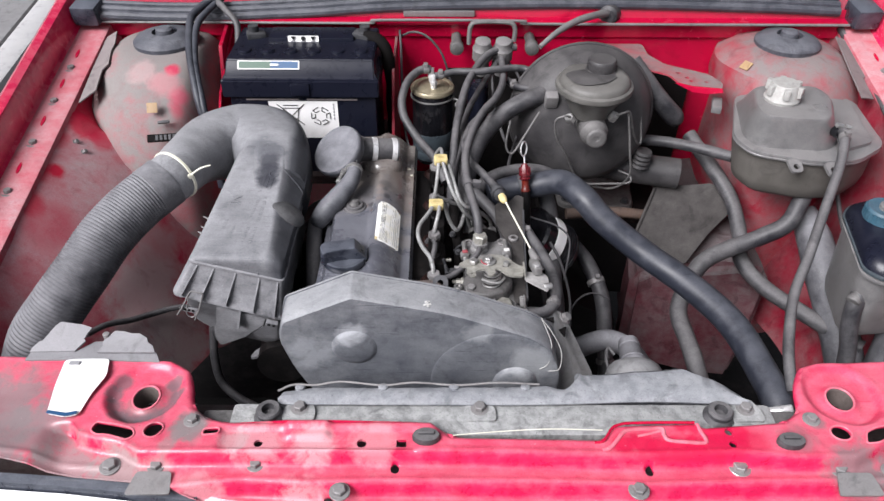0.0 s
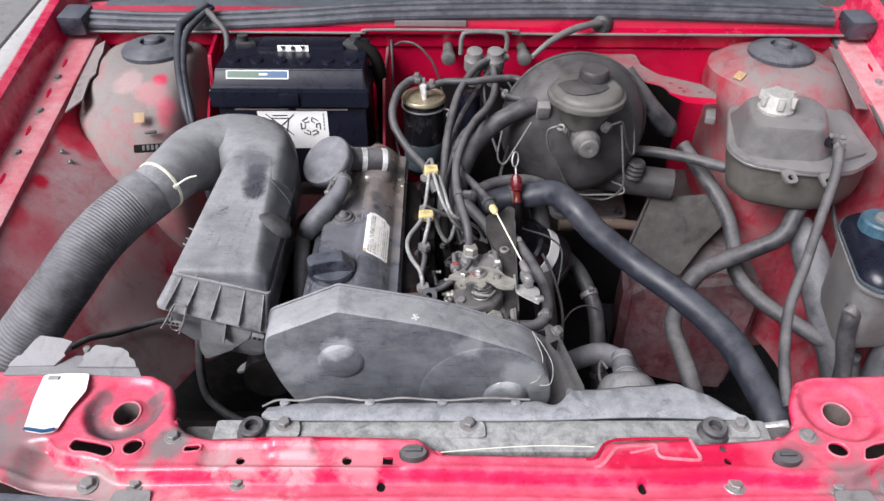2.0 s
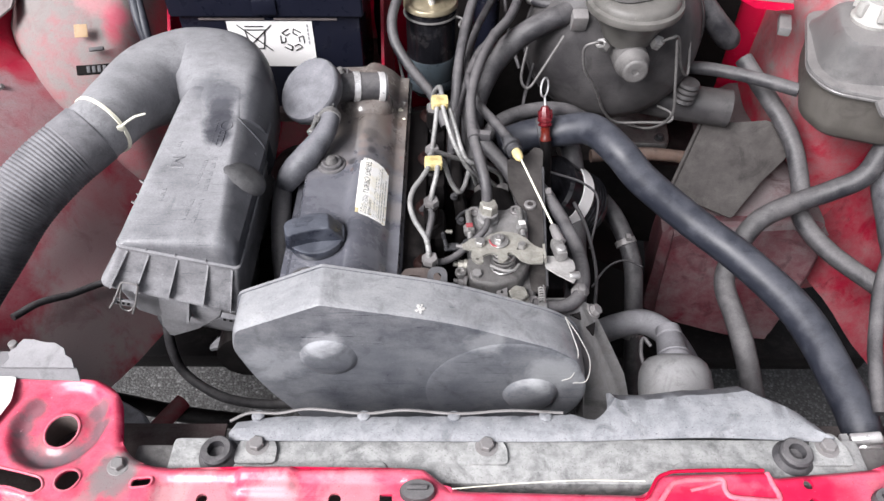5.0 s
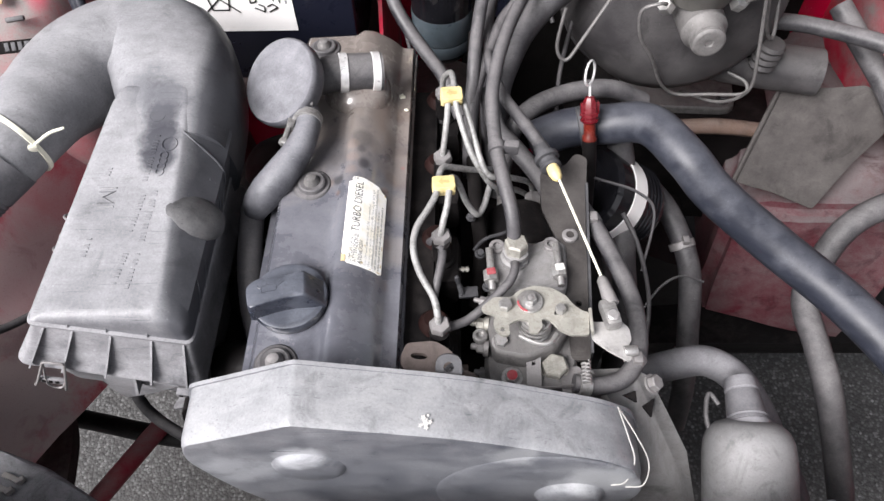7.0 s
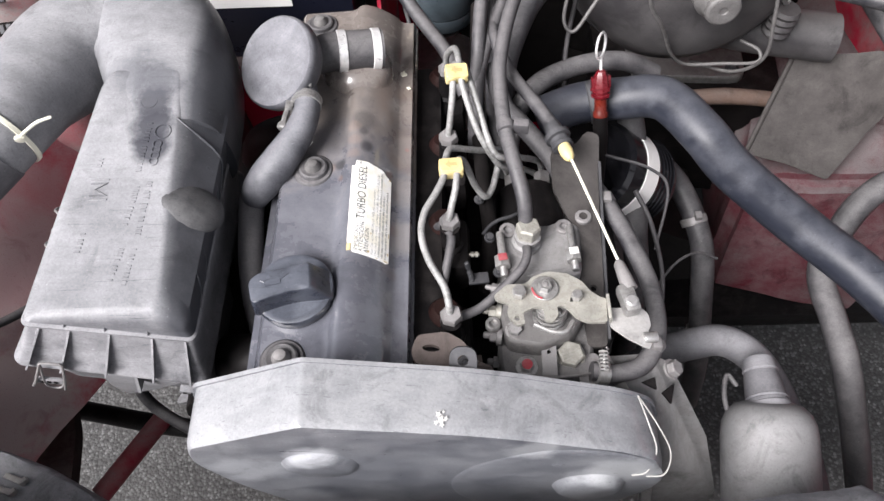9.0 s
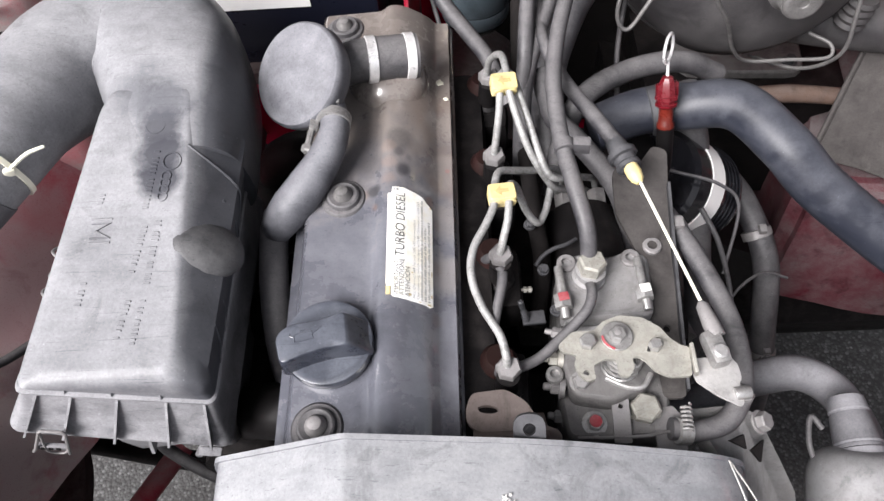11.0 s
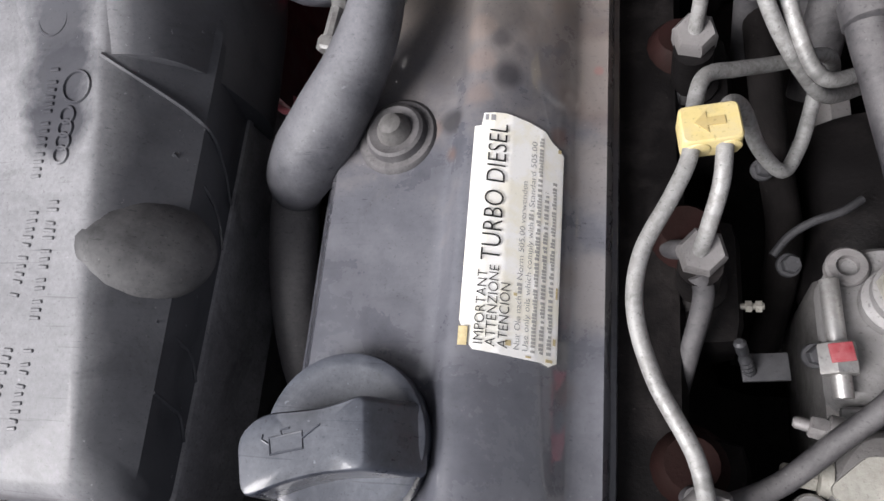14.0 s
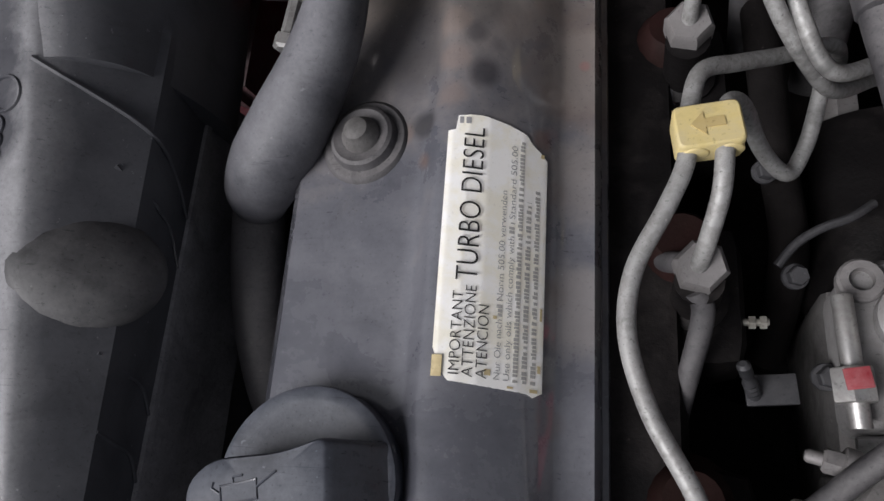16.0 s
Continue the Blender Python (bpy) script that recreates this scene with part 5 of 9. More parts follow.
for x, z, r, h in ((-0.162, 0.811, 0.026, 0.006), (0.027, 0.752, 0.026, 0.009), (0.0, 0.804, 0.0085, 0.0035)):
    bm = bmesh.new()
    lathe(bm, (x, 0.079, z), (0, -1, 0), [(0, r + 0.004), (h * 0.3, r + 0.001), (h * 0.75, r - 0.002), (h, r - 0.006), (h, 0.001)], 32)
    part("round_boss", bm, cover_grey, tcover)
bm = bmesh.new()
plate(bm, rounded([(-0.009, -0.012), (-0.009, 0.010), (0.009, 0.010), (0.009, -0.012)], [0.001, 0.0085, 0.0085, 0.001], 5), [ring2(0, 0.001, 0.0036)], 0.003, pose(-0.063, 0.126, 0.866, 38, 0, 0))
part("tab", bm, steel_dark, tcover, "drilled fixing tab")
bm = bmesh.new()
chip_m = Matrix.Translation((-0.0775, 0.0860, 0.8702)) @ facing((0.21, 0.0, 0.98))
for ox, oy, k in ((0.0, 0.0, 0.85), (0.0034, 0.0014, 0.6), (-0.0030, -0.0006, 0.55), (0.0010, -0.0030, 0.5), (-0.0020, 0.0032, 0.45), (0.0052, -0.0016, 0.3)):
    slab(bm, [chip_m @ Vector((ox + px * k, oy + py * k, 0.0)) for px, py in ((-0.0038, -0.0006), (-0.0012, -0.0012), (-0.0004, -0.0036), (0.0010, -0.0012), (0.0040, -0.0016), (0.0016, 0.0008), (0.0024, 0.0030), (0.0002, 0.0016), (-0.0022, 0.0034), (-0.0014, 0.0008))], 0.0005, chip_m.to_3x3() @ Vector((0, 0, 1)))
part("chip_mark", bm, white_plastic, tcover, "small white chip in the surface")
# loose wire loops holding the chipped end
bm = bmesh.new()
hose(bm, [(0.058, 0.119, 0.8180), (0.070, 0.100, 0.811), (0.0800, 0.086, 0.795), (0.0785, 0.0762, 0.776), (0.066, 0.0755, 0.772)], 0.00055, 6, 8)
hose(bm, [(0.058, 0.119, 0.8180), (0.063, 0.098, 0.816), (0.067, 0.083, 0.808), (0.064, 0.0755, 0.785), (0.055, 0.0755, 0.776)], 0.00055, 6, 8)
part("binding_wire", bm, cap_plastic, tcover, "thin white wire tied round the end")

# ---- air filter box ----
air = thing("air_filter_box", (-0.31, 0.27, 0.70), "dusty black plastic air filter box with an elbow", "air filter box")
LIP = [(-0.3625, 0.1585, 0.8725), (-0.2535, 0.1590, 0.8400), (-0.2560, 0.3420, 0.8370), (-0.3420, 0.3420, 0.8760)]
TOP = [(-0.3575, 0.1680, 0.8760), (-0.2675, 0.1670, 0.8760), (-0.2735, 0.3550, 0.9155), (-0.3290, 0.3550, 0.9155)]
MID = [(-0.3615, 0.1610, 0.8745), (-0.2520, 0.1610, 0.8640), (-0.2450, 0.3450, 0.8790), (-0.3390, 0.3470, 0.9050)]
LOW = [(-0.3890, 0.1525, 0.8280), (-0.2600, 0.1495, 0.7885), (-0.2600, 0.3500, 0.7900), (-0.3800, 0.3500, 0.8250)]


def quad_ring(corners, r=0.06, grow=0.0, n=5):
    """Four corners as one rounded loop; r: share of a side taken by the rounding, grow: how far the loop is pushed outwards."""
    a, b, c, d = (Vector(p) for p in corners)
    mid = (a + b + c + d) / 4
    loop = [a * (1 - u) * (1 - v) + b * u * (1 - v) + c * u * v + d * (1 - u) * v for u, v in rounded([(0, 0), (1, 0), (1, 1), (0, 1)], r, n)]
    return [p + (p - mid).normalized() * grow for p in loop]


def between(one, two, k, dz=0.0):
    return [tuple(Vector(p).lerp(Vector(q), k) + Vector((0, 0, dz))) for p, q in zip(one, two)]


def on_top(x, y, lift=0.0):
    """A place on the flat top of the lid."""
    return Vector((x, y, 0.8758 + 0.2112 * (y - 0.168) + lift))


def on_side(y, k, lift=0.0):
    """A place on the steep inner side of the lid: k runs from the top crease to the flange."""
    v = (y - 0.163) / 0.185
    a, m, b = (Vector(q[1]).lerp(Vector(q[2]), v) for q in (TOP, MID, LIP))
    p = a.lerp(m, k / 0.42) + Vector((0.0020 * math.sin(k / 0.42 * math.pi), 0, 0)) if k < 0.42 else m.lerp(b, (k - 0.42) / 0.58)
    return p + Vector((lift, 0, 0.4 * lift))


bm = bmesh.new()
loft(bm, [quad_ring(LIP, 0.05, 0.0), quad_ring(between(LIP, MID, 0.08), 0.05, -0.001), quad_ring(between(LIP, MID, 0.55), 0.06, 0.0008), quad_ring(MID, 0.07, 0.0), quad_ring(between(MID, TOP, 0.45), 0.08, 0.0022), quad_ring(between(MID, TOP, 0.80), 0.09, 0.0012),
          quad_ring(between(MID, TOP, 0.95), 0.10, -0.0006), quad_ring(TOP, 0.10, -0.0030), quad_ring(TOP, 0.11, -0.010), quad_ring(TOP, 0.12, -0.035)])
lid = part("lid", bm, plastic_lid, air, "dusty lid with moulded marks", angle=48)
bm = bmesh.new()
loft(bm, [quad_ring(between(LIP, LIP, 0, -0.0030), 0.05, -0.002), quad_ring(between(LIP, LIP, 0, -0.0026), 0.05, 0.0016), quad_ring(between(LIP, LIP, 0, 0.0004), 0.05, 0.0018), quad_ring(between(LIP, LIP, 0, 0.0012), 0.05, 0.0004), quad_ring(between(LIP, LIP, 0, 0.0012), 0.05, -0.004)])
part("seam_flange", bm, plastic_box, air, "thin raised seam between lid and box")
# oval bulge across the crease, creases of the side panels
bm = bmesh.new()
side_dir = (on_side(0.25, 0.8) - on_side(0.25, 0.0)).normalized()
side_n = side_dir.cross(Vector((0, 1, 0))).normalized()
side_n = side_n if side_n.x > 0 else -side_n
bulge_n = (side_n * 0.8 + Vector((0, 0, 0.6))).normalized()
bulge_s = Vector((0, 1, 0.1)).cross(bulge_n).normalized()
bulge_t = bulge_n.cross(bulge_s).normalized()
bc = on_side(0.2475, 0.25) - bulge_n * 0.0052
loft(bm, [[bc + bulge_n * 0.0100 * math.sin(a) + math.cos(a) * (0.0195 * bulge_t * math.cos(k * math.tau / 36) + 0.0240 * bulge_s * math.sin(k * math.tau / 36)) for k in range(36)] for a in [math.radians(d) for d in (0, 12, 24, 34, 44, 54, 64, 74, 83, 88.5)]])
part("dome", bm, dome_plastic, lid, "scuffed oval bulge", angle=60)
for y0, y1, k0 in ((0.3045, 0.292, 0.0), (0.283, 0.272, 0.30), (0.2235, 0.2175, 0.35), (0.2010, 0.195, 0.42)):
    bm = bmesh.new()
    hose(bm, [on_side(y0, k0, -0.0004), on_side((y0 * 2 + y1) / 3, k0 + (0.97 - k0) * 0.4, 0.0004), on_side((y0 + y1 * 2) / 3, k0 + (0.97 - k0) * 0.75, 0.0004), on_side(y1 - 0.006, 0.98, 0.0)], [0.0009, 0.0010, 0.0008, 0.0006], 6, 5)
    part("side_rib", bm, plastic_lid, lid)
# moulded rings, and characters reduced to plain bars
for x, y, r in ((-0.2951, 0.3258, 0.0062), (-0.2815, 0.2996, 0.0058), (-0.2842, 0.2895, 0.0030), (-0.2846, 0.2848, 0.0030), (-0.2851, 0.2801, 0.0030), (-0.2856, 0.2754, 0.0030)):
    bm = bmesh.new()
    torus(bm, on_top(x, y, 0.0004), (0, -0.21, 1), r, 0.0007, 20, 6)
    part("moulded_ring", bm, plastic_lid, lid)
random.seed(11)
for (xa, ya), (xb, yb), w in (((-0.2919, 0.3067), (-0.2957, 0.2678), 0.0046), ((-0.2862, 0.2587), (-0.2895, 0.2183), 0.0050), ((-0.2947, 0.2553), (-0.2997, 0.2259), 0.0046), ((-0.3245, 0.2780), (-0.3255, 0.2720), 0.0044), ((-0.3289, 0.2204), (-0.3314, 0.2056), 0.0048), ((-0.2994, 0.2083), (-0.3048, 0.1840), 0.0044), ((-0.2906, 0.2082), (-0.2943, 0.1826), 0.0042)):
    run = math.hypot(xb - xa, yb - ya)
    s_ = 0.0
    while s_ < run:
        q = s_ / run
        bm = bmesh.new()
        rbox(bm, Matrix.Translation(on_top(xa + (xb - xa) * q, ya + (yb - ya) * q, 0.0003)) @ pose(0, 0, 0, 11.9, 0, random.uniform(-9, 9)), (w * random.uniform(0.82, 1.0), 0.0013, 0.0013), 0.0003, 1)
        part("raised_bar", bm, plastic_lid, lid)
        s_ += random.choice((0.0026, 0.0027, 0.0030, 0.0046))
bm = bmesh.new()
mx, my = -0.3226, 0.2540
sweep(bm, [on_top(mx + a_, my + q, 0.0005) for a_, q in ((-0.0062, -0.0048), (0.0062, -0.0048), (-0.0030, 0.0), (0.0062, 0.0048), (-0.0062, 0.0048))], 0.0008, 6)
for q in (-0.0078, 0.0078):
    sweep(bm, [on_top(mx + a_, my + q, 0.0004) for a_ in (-0.0068, 0.0068)], 0.0007, 6)
part("moulded_mark", bm, plastic_lid, lid)
# lower box with a ribbed front plate, wire clips and the snout below
bm = bmesh.new()
loft(bm, [quad_ring(between(LIP, LIP, 0, -0.0028), 0.05, -0.0014), quad_ring(between(LIP, LOW, 0.5), 0.05, -0.0014), quad_ring(between(LIP, LOW, 0.92), 0.05, -0.001), quad_ring(LOW, 0.05, 0.0026), quad_ring(between(LOW, LOW, 0, -0.0035), 0.05, 0.0030), quad_ring(between(LOW, LOW, 0, -0.0045), 0.05, 0.0),
          quad_ring(between(LOW, LOW, 0, -0.012), 0.06, -0.008), quad_ring(between(LOW, LOW, 0, -0.055), 0.10, -0.014), quad_ring(between(LOW, LOW, 0, -0.085), 0.18, -0.03)])
lowbox = part("lower_box", bm, plastic_box, air, angle=40)
for k in (0.075, 0.245, 0.475, 0.725, 0.925):
    bm = bmesh.new()
    t0, t1 = Vector(LIP[0]).lerp(Vector(LIP[1]), k), Vector(LOW[0]).lerp(Vector(LOW[1]), k)
    loft(bm, [[t0 + Vector((e, 0.002, -0.004)), t0 + Vector((e, -0.0006, -0.006)), t1 + Vector((e, -0.0070, 0.0005)), t1 + Vector((e, 0.003, 0.0005))] for e in (-0.0008, 0.0008)])
    part("rib", bm, plastic_box, lowbox)
for k in (0.245, 0.475, 0.725):
    bm = bmesh.new()
    t0 = Vector(LIP[0]).lerp(Vector(LIP[1]), k)
    hose(bm, [t0 + Vector((0, -0.0004, 0.0012)), t0 + Vector((0, 0.0038 * k + 0.0008, 0.010 * k + 0.001))], 0.0007, 6)
    part("lid_rib", bm, plastic_lid, lid)
bm = bmesh.new()
snout = [Vector((-0.3480, 0.158, 0.806)), Vector((-0.2760, 0.158, 0.780)), Vector((-0.2860, 0.153, 0.765)), Vector((-0.3200, 0.158, 0.738)), Vector((-0.3480, 0.170, 0.715)), Vector((-0.3620, 0.172, 0.712)), Vector((-0.3640, 0.165, 0.740))]
loft(bm, [[p + Vector((0, dy, -0.0 * dy)) for p in snout] for dy in (0.0, 0.012, 0.10)])
bmesh.ops.bevel(bm, geom=bm.edges[:], offset=0.006, segments=3, affect="EDGES")
part("inlet_snout", bm, plastic_box, air)
bm = bmesh.new()
loft(bm, [[(x, 0.158, 0.796), (x, 0.152, 0.796), (x - 0.008, 0.150, 0.765), (x - 0.008, 0.162, 0.765)] for x in (-0.3140, -0.3115)])
part("snout_rib", bm, plastic_box, air)
bm = bmesh.new()
sweep(bm, [(-0.3890, 0.1455, 0.7960), (-0.3800, 0.1430, 0.8090), (-0.3660, 0.1462, 0.8330), (-0.3640, 0.1465, 0.8340), (-0.3520, 0.1462, 0.8310), (-0.3510, 0.1460, 0.8295), (-0.3600, 0.1430, 0.8050), (-0.3690, 0.1455, 0.7870)], 0.0011, 8)
hose(bm, [(-0.3660, 0.1462, 0.8330), (-0.3760, 0.1440, 0.8020), (-0.3700, 0.1445, 0.7930), (-0.3600, 0.1430, 0.8050)], 0.0009, 6, 6)
clip_ = part("clip", bm, steel_dusty, air, "bent steel wire clip")
bm = bmesh.new()
rbox(bm, pose(-0.3720, 0.1455, 0.8050, 0, 17, 0), (0.0200, 0.0030, 0.0075), 0.0008)
part("clip_plate", bm, steel_pale, clip_)
for e in (-0.0045, 0.0, 0.0045):
    bm = bmesh.new()
    rbox(bm, pose(-0.3720 + e, 0.1438, 0.8055 - 0.3 * e, 0, 17, 0), (0.0026, 0.0012, 0.0030), 0.0002)
    part("slot", bm, flat_black, clip_)
bm = bmesh.new()
rbox(bm, pose(-0.2740, 0.1455, 0.7810, 12, 17, 0), (0.0150, 0.0060, 0.0080), 0.0012)
clip_ = part("clip", bm, plastic_box, air, "black plastic latch")
for e in (-0.0032, 0.0028):
    bm = bmesh.new()
    rbox(bm, pose(-0.2740 + e, 0.1422, 0.7812 - 0.3 * e, 12, 17, 0), (0.0030, 0.0010, 0.0036), 0)
    part("slot", bm, flat_black, clip_)
bm = bmesh.new()
for y, dz in ((0.232, -0.010), (0.246, -0.012), (0.262, -0.008)):
    q = Vector((-0.357, y, 0.868))
    hose(bm, [q + Vector((0.002, -0.012, dz)), q + Vector((-0.012, -0.005, dz + 0.004)), q + Vector((-0.016, 0.004, dz - 0.002)), q + Vector((-0.006, 0.012, dz - 0.010))], 0.0010, 6, 6)
part("side_clip", bm, steel_dusty, air)

def duct(bm, stations, seg=40, n=7):
    """A duct of changing squarish section: stations of centre, half width, half height, squareness."""
    path = spline([s[0] for s in stations], n)
    ww, hh, ee = (resample([s[i] for s in stations], n) for i in (1, 2, 3))
    loops = []
    for i, p in enumerate(path):
        d = (path[min(i + 1, len(path) - 1)] - path[max(i - 1, 0)]).normalized()
        side = d.cross(Vector((0, 0, 1))).normalized()
        up = side.cross(d)
        loop = []
        for k in range(seg):
            c_, s_ = math.cos(k * math.tau / seg), math.sin(k * math.tau / seg)
            loop.append(p + side * ww[i] * math.copysign(abs(c_) ** (2 / ee[i]), c_) + up * hh[i] * math.copysign(abs(s_) ** (2 / ee[i]), s_))
        loops.append(loop)
    loft(bm, loops)


# moulded elbow that continues the lid and swings round to the hose
bm = bmesh.new()
duct(bm, [((-0.2905, 0.3160, 0.8560), 0.0440, 0.0500, 3.0), ((-0.2940, 0.3480, 0.8600), 0.0475, 0.0545, 3.0), ((-0.3030, 0.3900, 0.8630), 0.0535, 0.0570, 3.0), ((-0.3240, 0.4320, 0.8640), 0.0580, 0.0560, 2.9), ((-0.3640, 0.4430, 0.8660), 0.0555, 0.0535, 2.7),
          ((-0.3950, 0.4130, 0.8760), 0.0470, 0.0480, 2.2), ((-0.4095, 0.3620, 0.8870), 0.0380, 0.0380, 2.0), ((-0.4215, 0.3180, 0.8890), 0.0337, 0.0337, 2.0), ((-0.4420, 0.2880, 0.8830), 0.0328, 0.0328, 2.0)])
part("elbow", bm, plastic_lid, air, angle=60)
tie_at, tie_ax = Vector((-0.4205, 0.3200, 0.8888)), Vector((-0.46, -0.88, -0.08)).normalized()
bm = bmesh.new()
lathe(bm, tie_at, tie_ax, [(-0.0020, 0.0336), (-0.0018, 0.0354), (0.0018, 0.0354), (0.0020, 0.0336)], 36)
part("cable_tie", bm, zip_nylon, air, "pale nylon cable tie")
bm = bmesh.new()
rbox(bm, pose(-0.3945, 0.3030, 0.8985, 10, 20, 30), (0.007, 0.007, 0.006), 0.001)
hose(bm, [(-0.3925, 0.303, 0.900), (-0.3800, 0.310, 0.906), (-0.3680, 0.314, 0.908)], [0.0014, 0.0014, 0.0011], 6, 4)
part("tie_head", bm, zip_nylon, air)
# ribbed intake hose
duct_hose = thing("intake_hose", (-0.55, 0.19, 0.70), "dusty black ribbed rubber intake hose", "hose")
path = spline([(-0.4280, 0.3060, 0.8880), (-0.4600, 0.2670, 0.8750), (-0.4870, 0.2270, 0.8580), (-0.5100, 0.1880, 0.8330), (-0.5380, 0.1550, 0.8020), (-0.5700, 0.1330, 0.7600), (-0.600, 0.115, 0.68), (-0.612, 0.10, 0.60)], 52)
bm = bmesh.new()
sweep(bm, path[:28:3], [0.0346] * len(path[:28:3]), 28)
part("cuff", bm, hose_pale, duct_hose)
bm = bmesh.new()
sweep(bm, path[26:], [0.0342 + 0.00055 * math.sin(i * math.tau / 4.0 + 0.4) for i in range(len(path) - 26)], 28)
part("ribbed_tube", bm, hose_pale, duct_hose)

# ---- breather valve and hoses on the valve cover ----
pcv = thing("breather_valve", (-0.19, 0.39, 0.85), "round dusty black breather valve with clamped neck", "breather valve")
ax = Vector((-0.47, -0.40, 0.785)).normalized()
c = Vector((-0.2065, 0.3870, 0.8850))
bm = bmesh.new()
lathe(bm, c, ax, [(-0.014, 0.018), (-0.012, 0.030), (-0.009, 0.0355), (-0.003, 0.0385), (0.0040, 0.0390), (0.0072, 0.0384), (0.0088, 0.0368), (0.0086, 0.0345), (0.0080, 0.0325), (0.0086, 0.029), (0.0096, 0.018), (0.0100, 0.001)], 56)
part("disc", bm, rubber_pale, pcv, angle=50)
bm = bmesh.new()
hose(bm, [(-0.196, 0.400, 0.868), (-0.174, 0.408, 0.876), (-0.152, 0.413, 0.874), (-0.1262, 0.4185, 0.8700)], [0.012, 0.0160, 0.0168, 0.0168], 24, 6)
part("neck", bm, rubber, pcv)
for p in ((-0.1600, 0.4113, 0.8752), (-0.1320, 0.4175, 0.8708)):
    bm = bmesh.new()
    lathe(bm, Vector(p) - Vector((0.0035, 0.0008, -0.0006)), (0.96, 0.20, -0.15), [(0, 0.0170), (0.0005, 0.0177), (0.0070, 0.0177), (0.0075, 0.0170)], 32)
    part("band_clamp", bm, bright_steel, pcv, "bright steel band clamp")
bm = bmesh.new()
hose(bm, [(-0.1880, 0.372, 0.872), (-0.1850, 0.358, 0.876), (-0.1835, 0.342, 0.8755), (-0.1900, 0.3235, 0.8700), (-0.2030, 0.3080, 0.8600), (-0.2160, 0.2980, 0.8490), (-0.2260, 0.2930, 0.8380), (-0.2310, 0.2915, 0.8280)], [0.0096, 0.0102, 0.0106, 0.0122, 0.0142, 0.0148, 0.0132, 0.0104], 28, 7)
part("drain_hose", bm, rubber_pale, pcv, "curved rubber breather hose", angle=60)
bm = bmesh.new()
hose(bm, [(-0.2360, 0.312, 0.818), (-0.2350, 0.292, 0.822), (-0.2330, 0.262, 0.818), (-0.2310, 0.236, 0.808), (-0.2290, 0.214, 0.790), (-0.229, 0.200, 0.755)], 0.0106, 16, 7)
part("lower_hose", bm, rubber, pcv)
bm = bmesh.new()
lathe(bm, (-0.1845, 0.3520, 0.8762), (0.06, 1, 0.02), [(-0.0038, 0.0114), (-0.0034, 0.0126), (0.0034, 0.0126), (0.0038, 0.0114)], 28)
rbox(bm, pose(-0.1985, 0.350, 0.8760, 0, 20, 0), (0.006, 0.011, 0.010), 0.001)
cyl(bm, (-0.2000, 0.346, 0.874), (-0.2025, 0.330, 0.8725), 0.0026, 0.0006, 8)
lathe(bm, (-0.2022, 0.332, 0.8728), (-0.15, -1, -0.1), [(0, 0.0042), (0.004, 0.0042), (0.005, 0.003)], 6)
rbox(bm, pose(-0.184, 0.3610, 0.8880, 20, 10, 0), (0.010, 0.006, 0.005), 0.001)
part("hose_clamp", bm, zinc, pcv, "steel hose clamp")

# ---- label on the valve cover ----
label = thing("cover_label", (-0.13, 0.262, 0.852), "white oil specification label with printed warnings", "label")


def label_z(x):
    pts = [(-0.1580, 0.8508), (-0.1550, 0.8525), (-0.1525, 0.8550), (-0.1490, 0.8568), (-0.1450, 0.8570), (-0.1400, 0.8558), (-0.1340, 0.8528), (-0.1240, 0.8458), (-0.1175, 0.8400), (-0.1145, 0.8355)]
    for (a, za), (b, zb) in zip(pts, pts[1:]):
        if a <= x <= b:
            return za + (zb - za) * (x - a) / (b - a)
    return 0.8505


def on_label(bm, x0, x1, y0, y1, lift, thick=0.0002, n=8):
    loops = []
    for i in range(n + 1):
        x = x0 + (x1 - x0) * i / n
        z = label_z(x) + lift
        loops.append([(x, y0, z), (x, y1, z), (x, y1, z + thick), (x, y0, z + thick)])
    loft(bm, loops)


bm = bmesh.new()
cols = 48
loops = []
for i in range(cols + 1):
    q = i / cols
    x = -0.1468 + 0.0296 * q
    z = label_z(x) + 0.0004
    y0 = np.interp(q, [0.0, 0.04, 0.10, 0.16, 0.5, 0.85, 0.92, 1.0], [0.2285, 0.2255, 0.2215, 0.2190, 0.2182, 0.2176, 0.2166, 0.2182]) + 0.0002 * noise.noise((q * 40, 0, 0))
    y1 = np.interp(q, [0.0, 0.085, 0.09, 0.35, 0.62, 0.80, 0.86, 0.94, 1.0], [0.2995, 0.3000, 0.3050, 0.3058, 0.3042, 0.3020, 0.2990, 0.2968, 0.2945]) + 0.0002 * noise.noise((q * 40, 5, 0))
    loops.append([(x, y0, z), (x, y1, z), (x, y1, z + 0.0003), (x, y0, z + 0.0003)])
loft(bm, loops)
part("paper", bm, label_paper, label, "yellow-edged white paper")


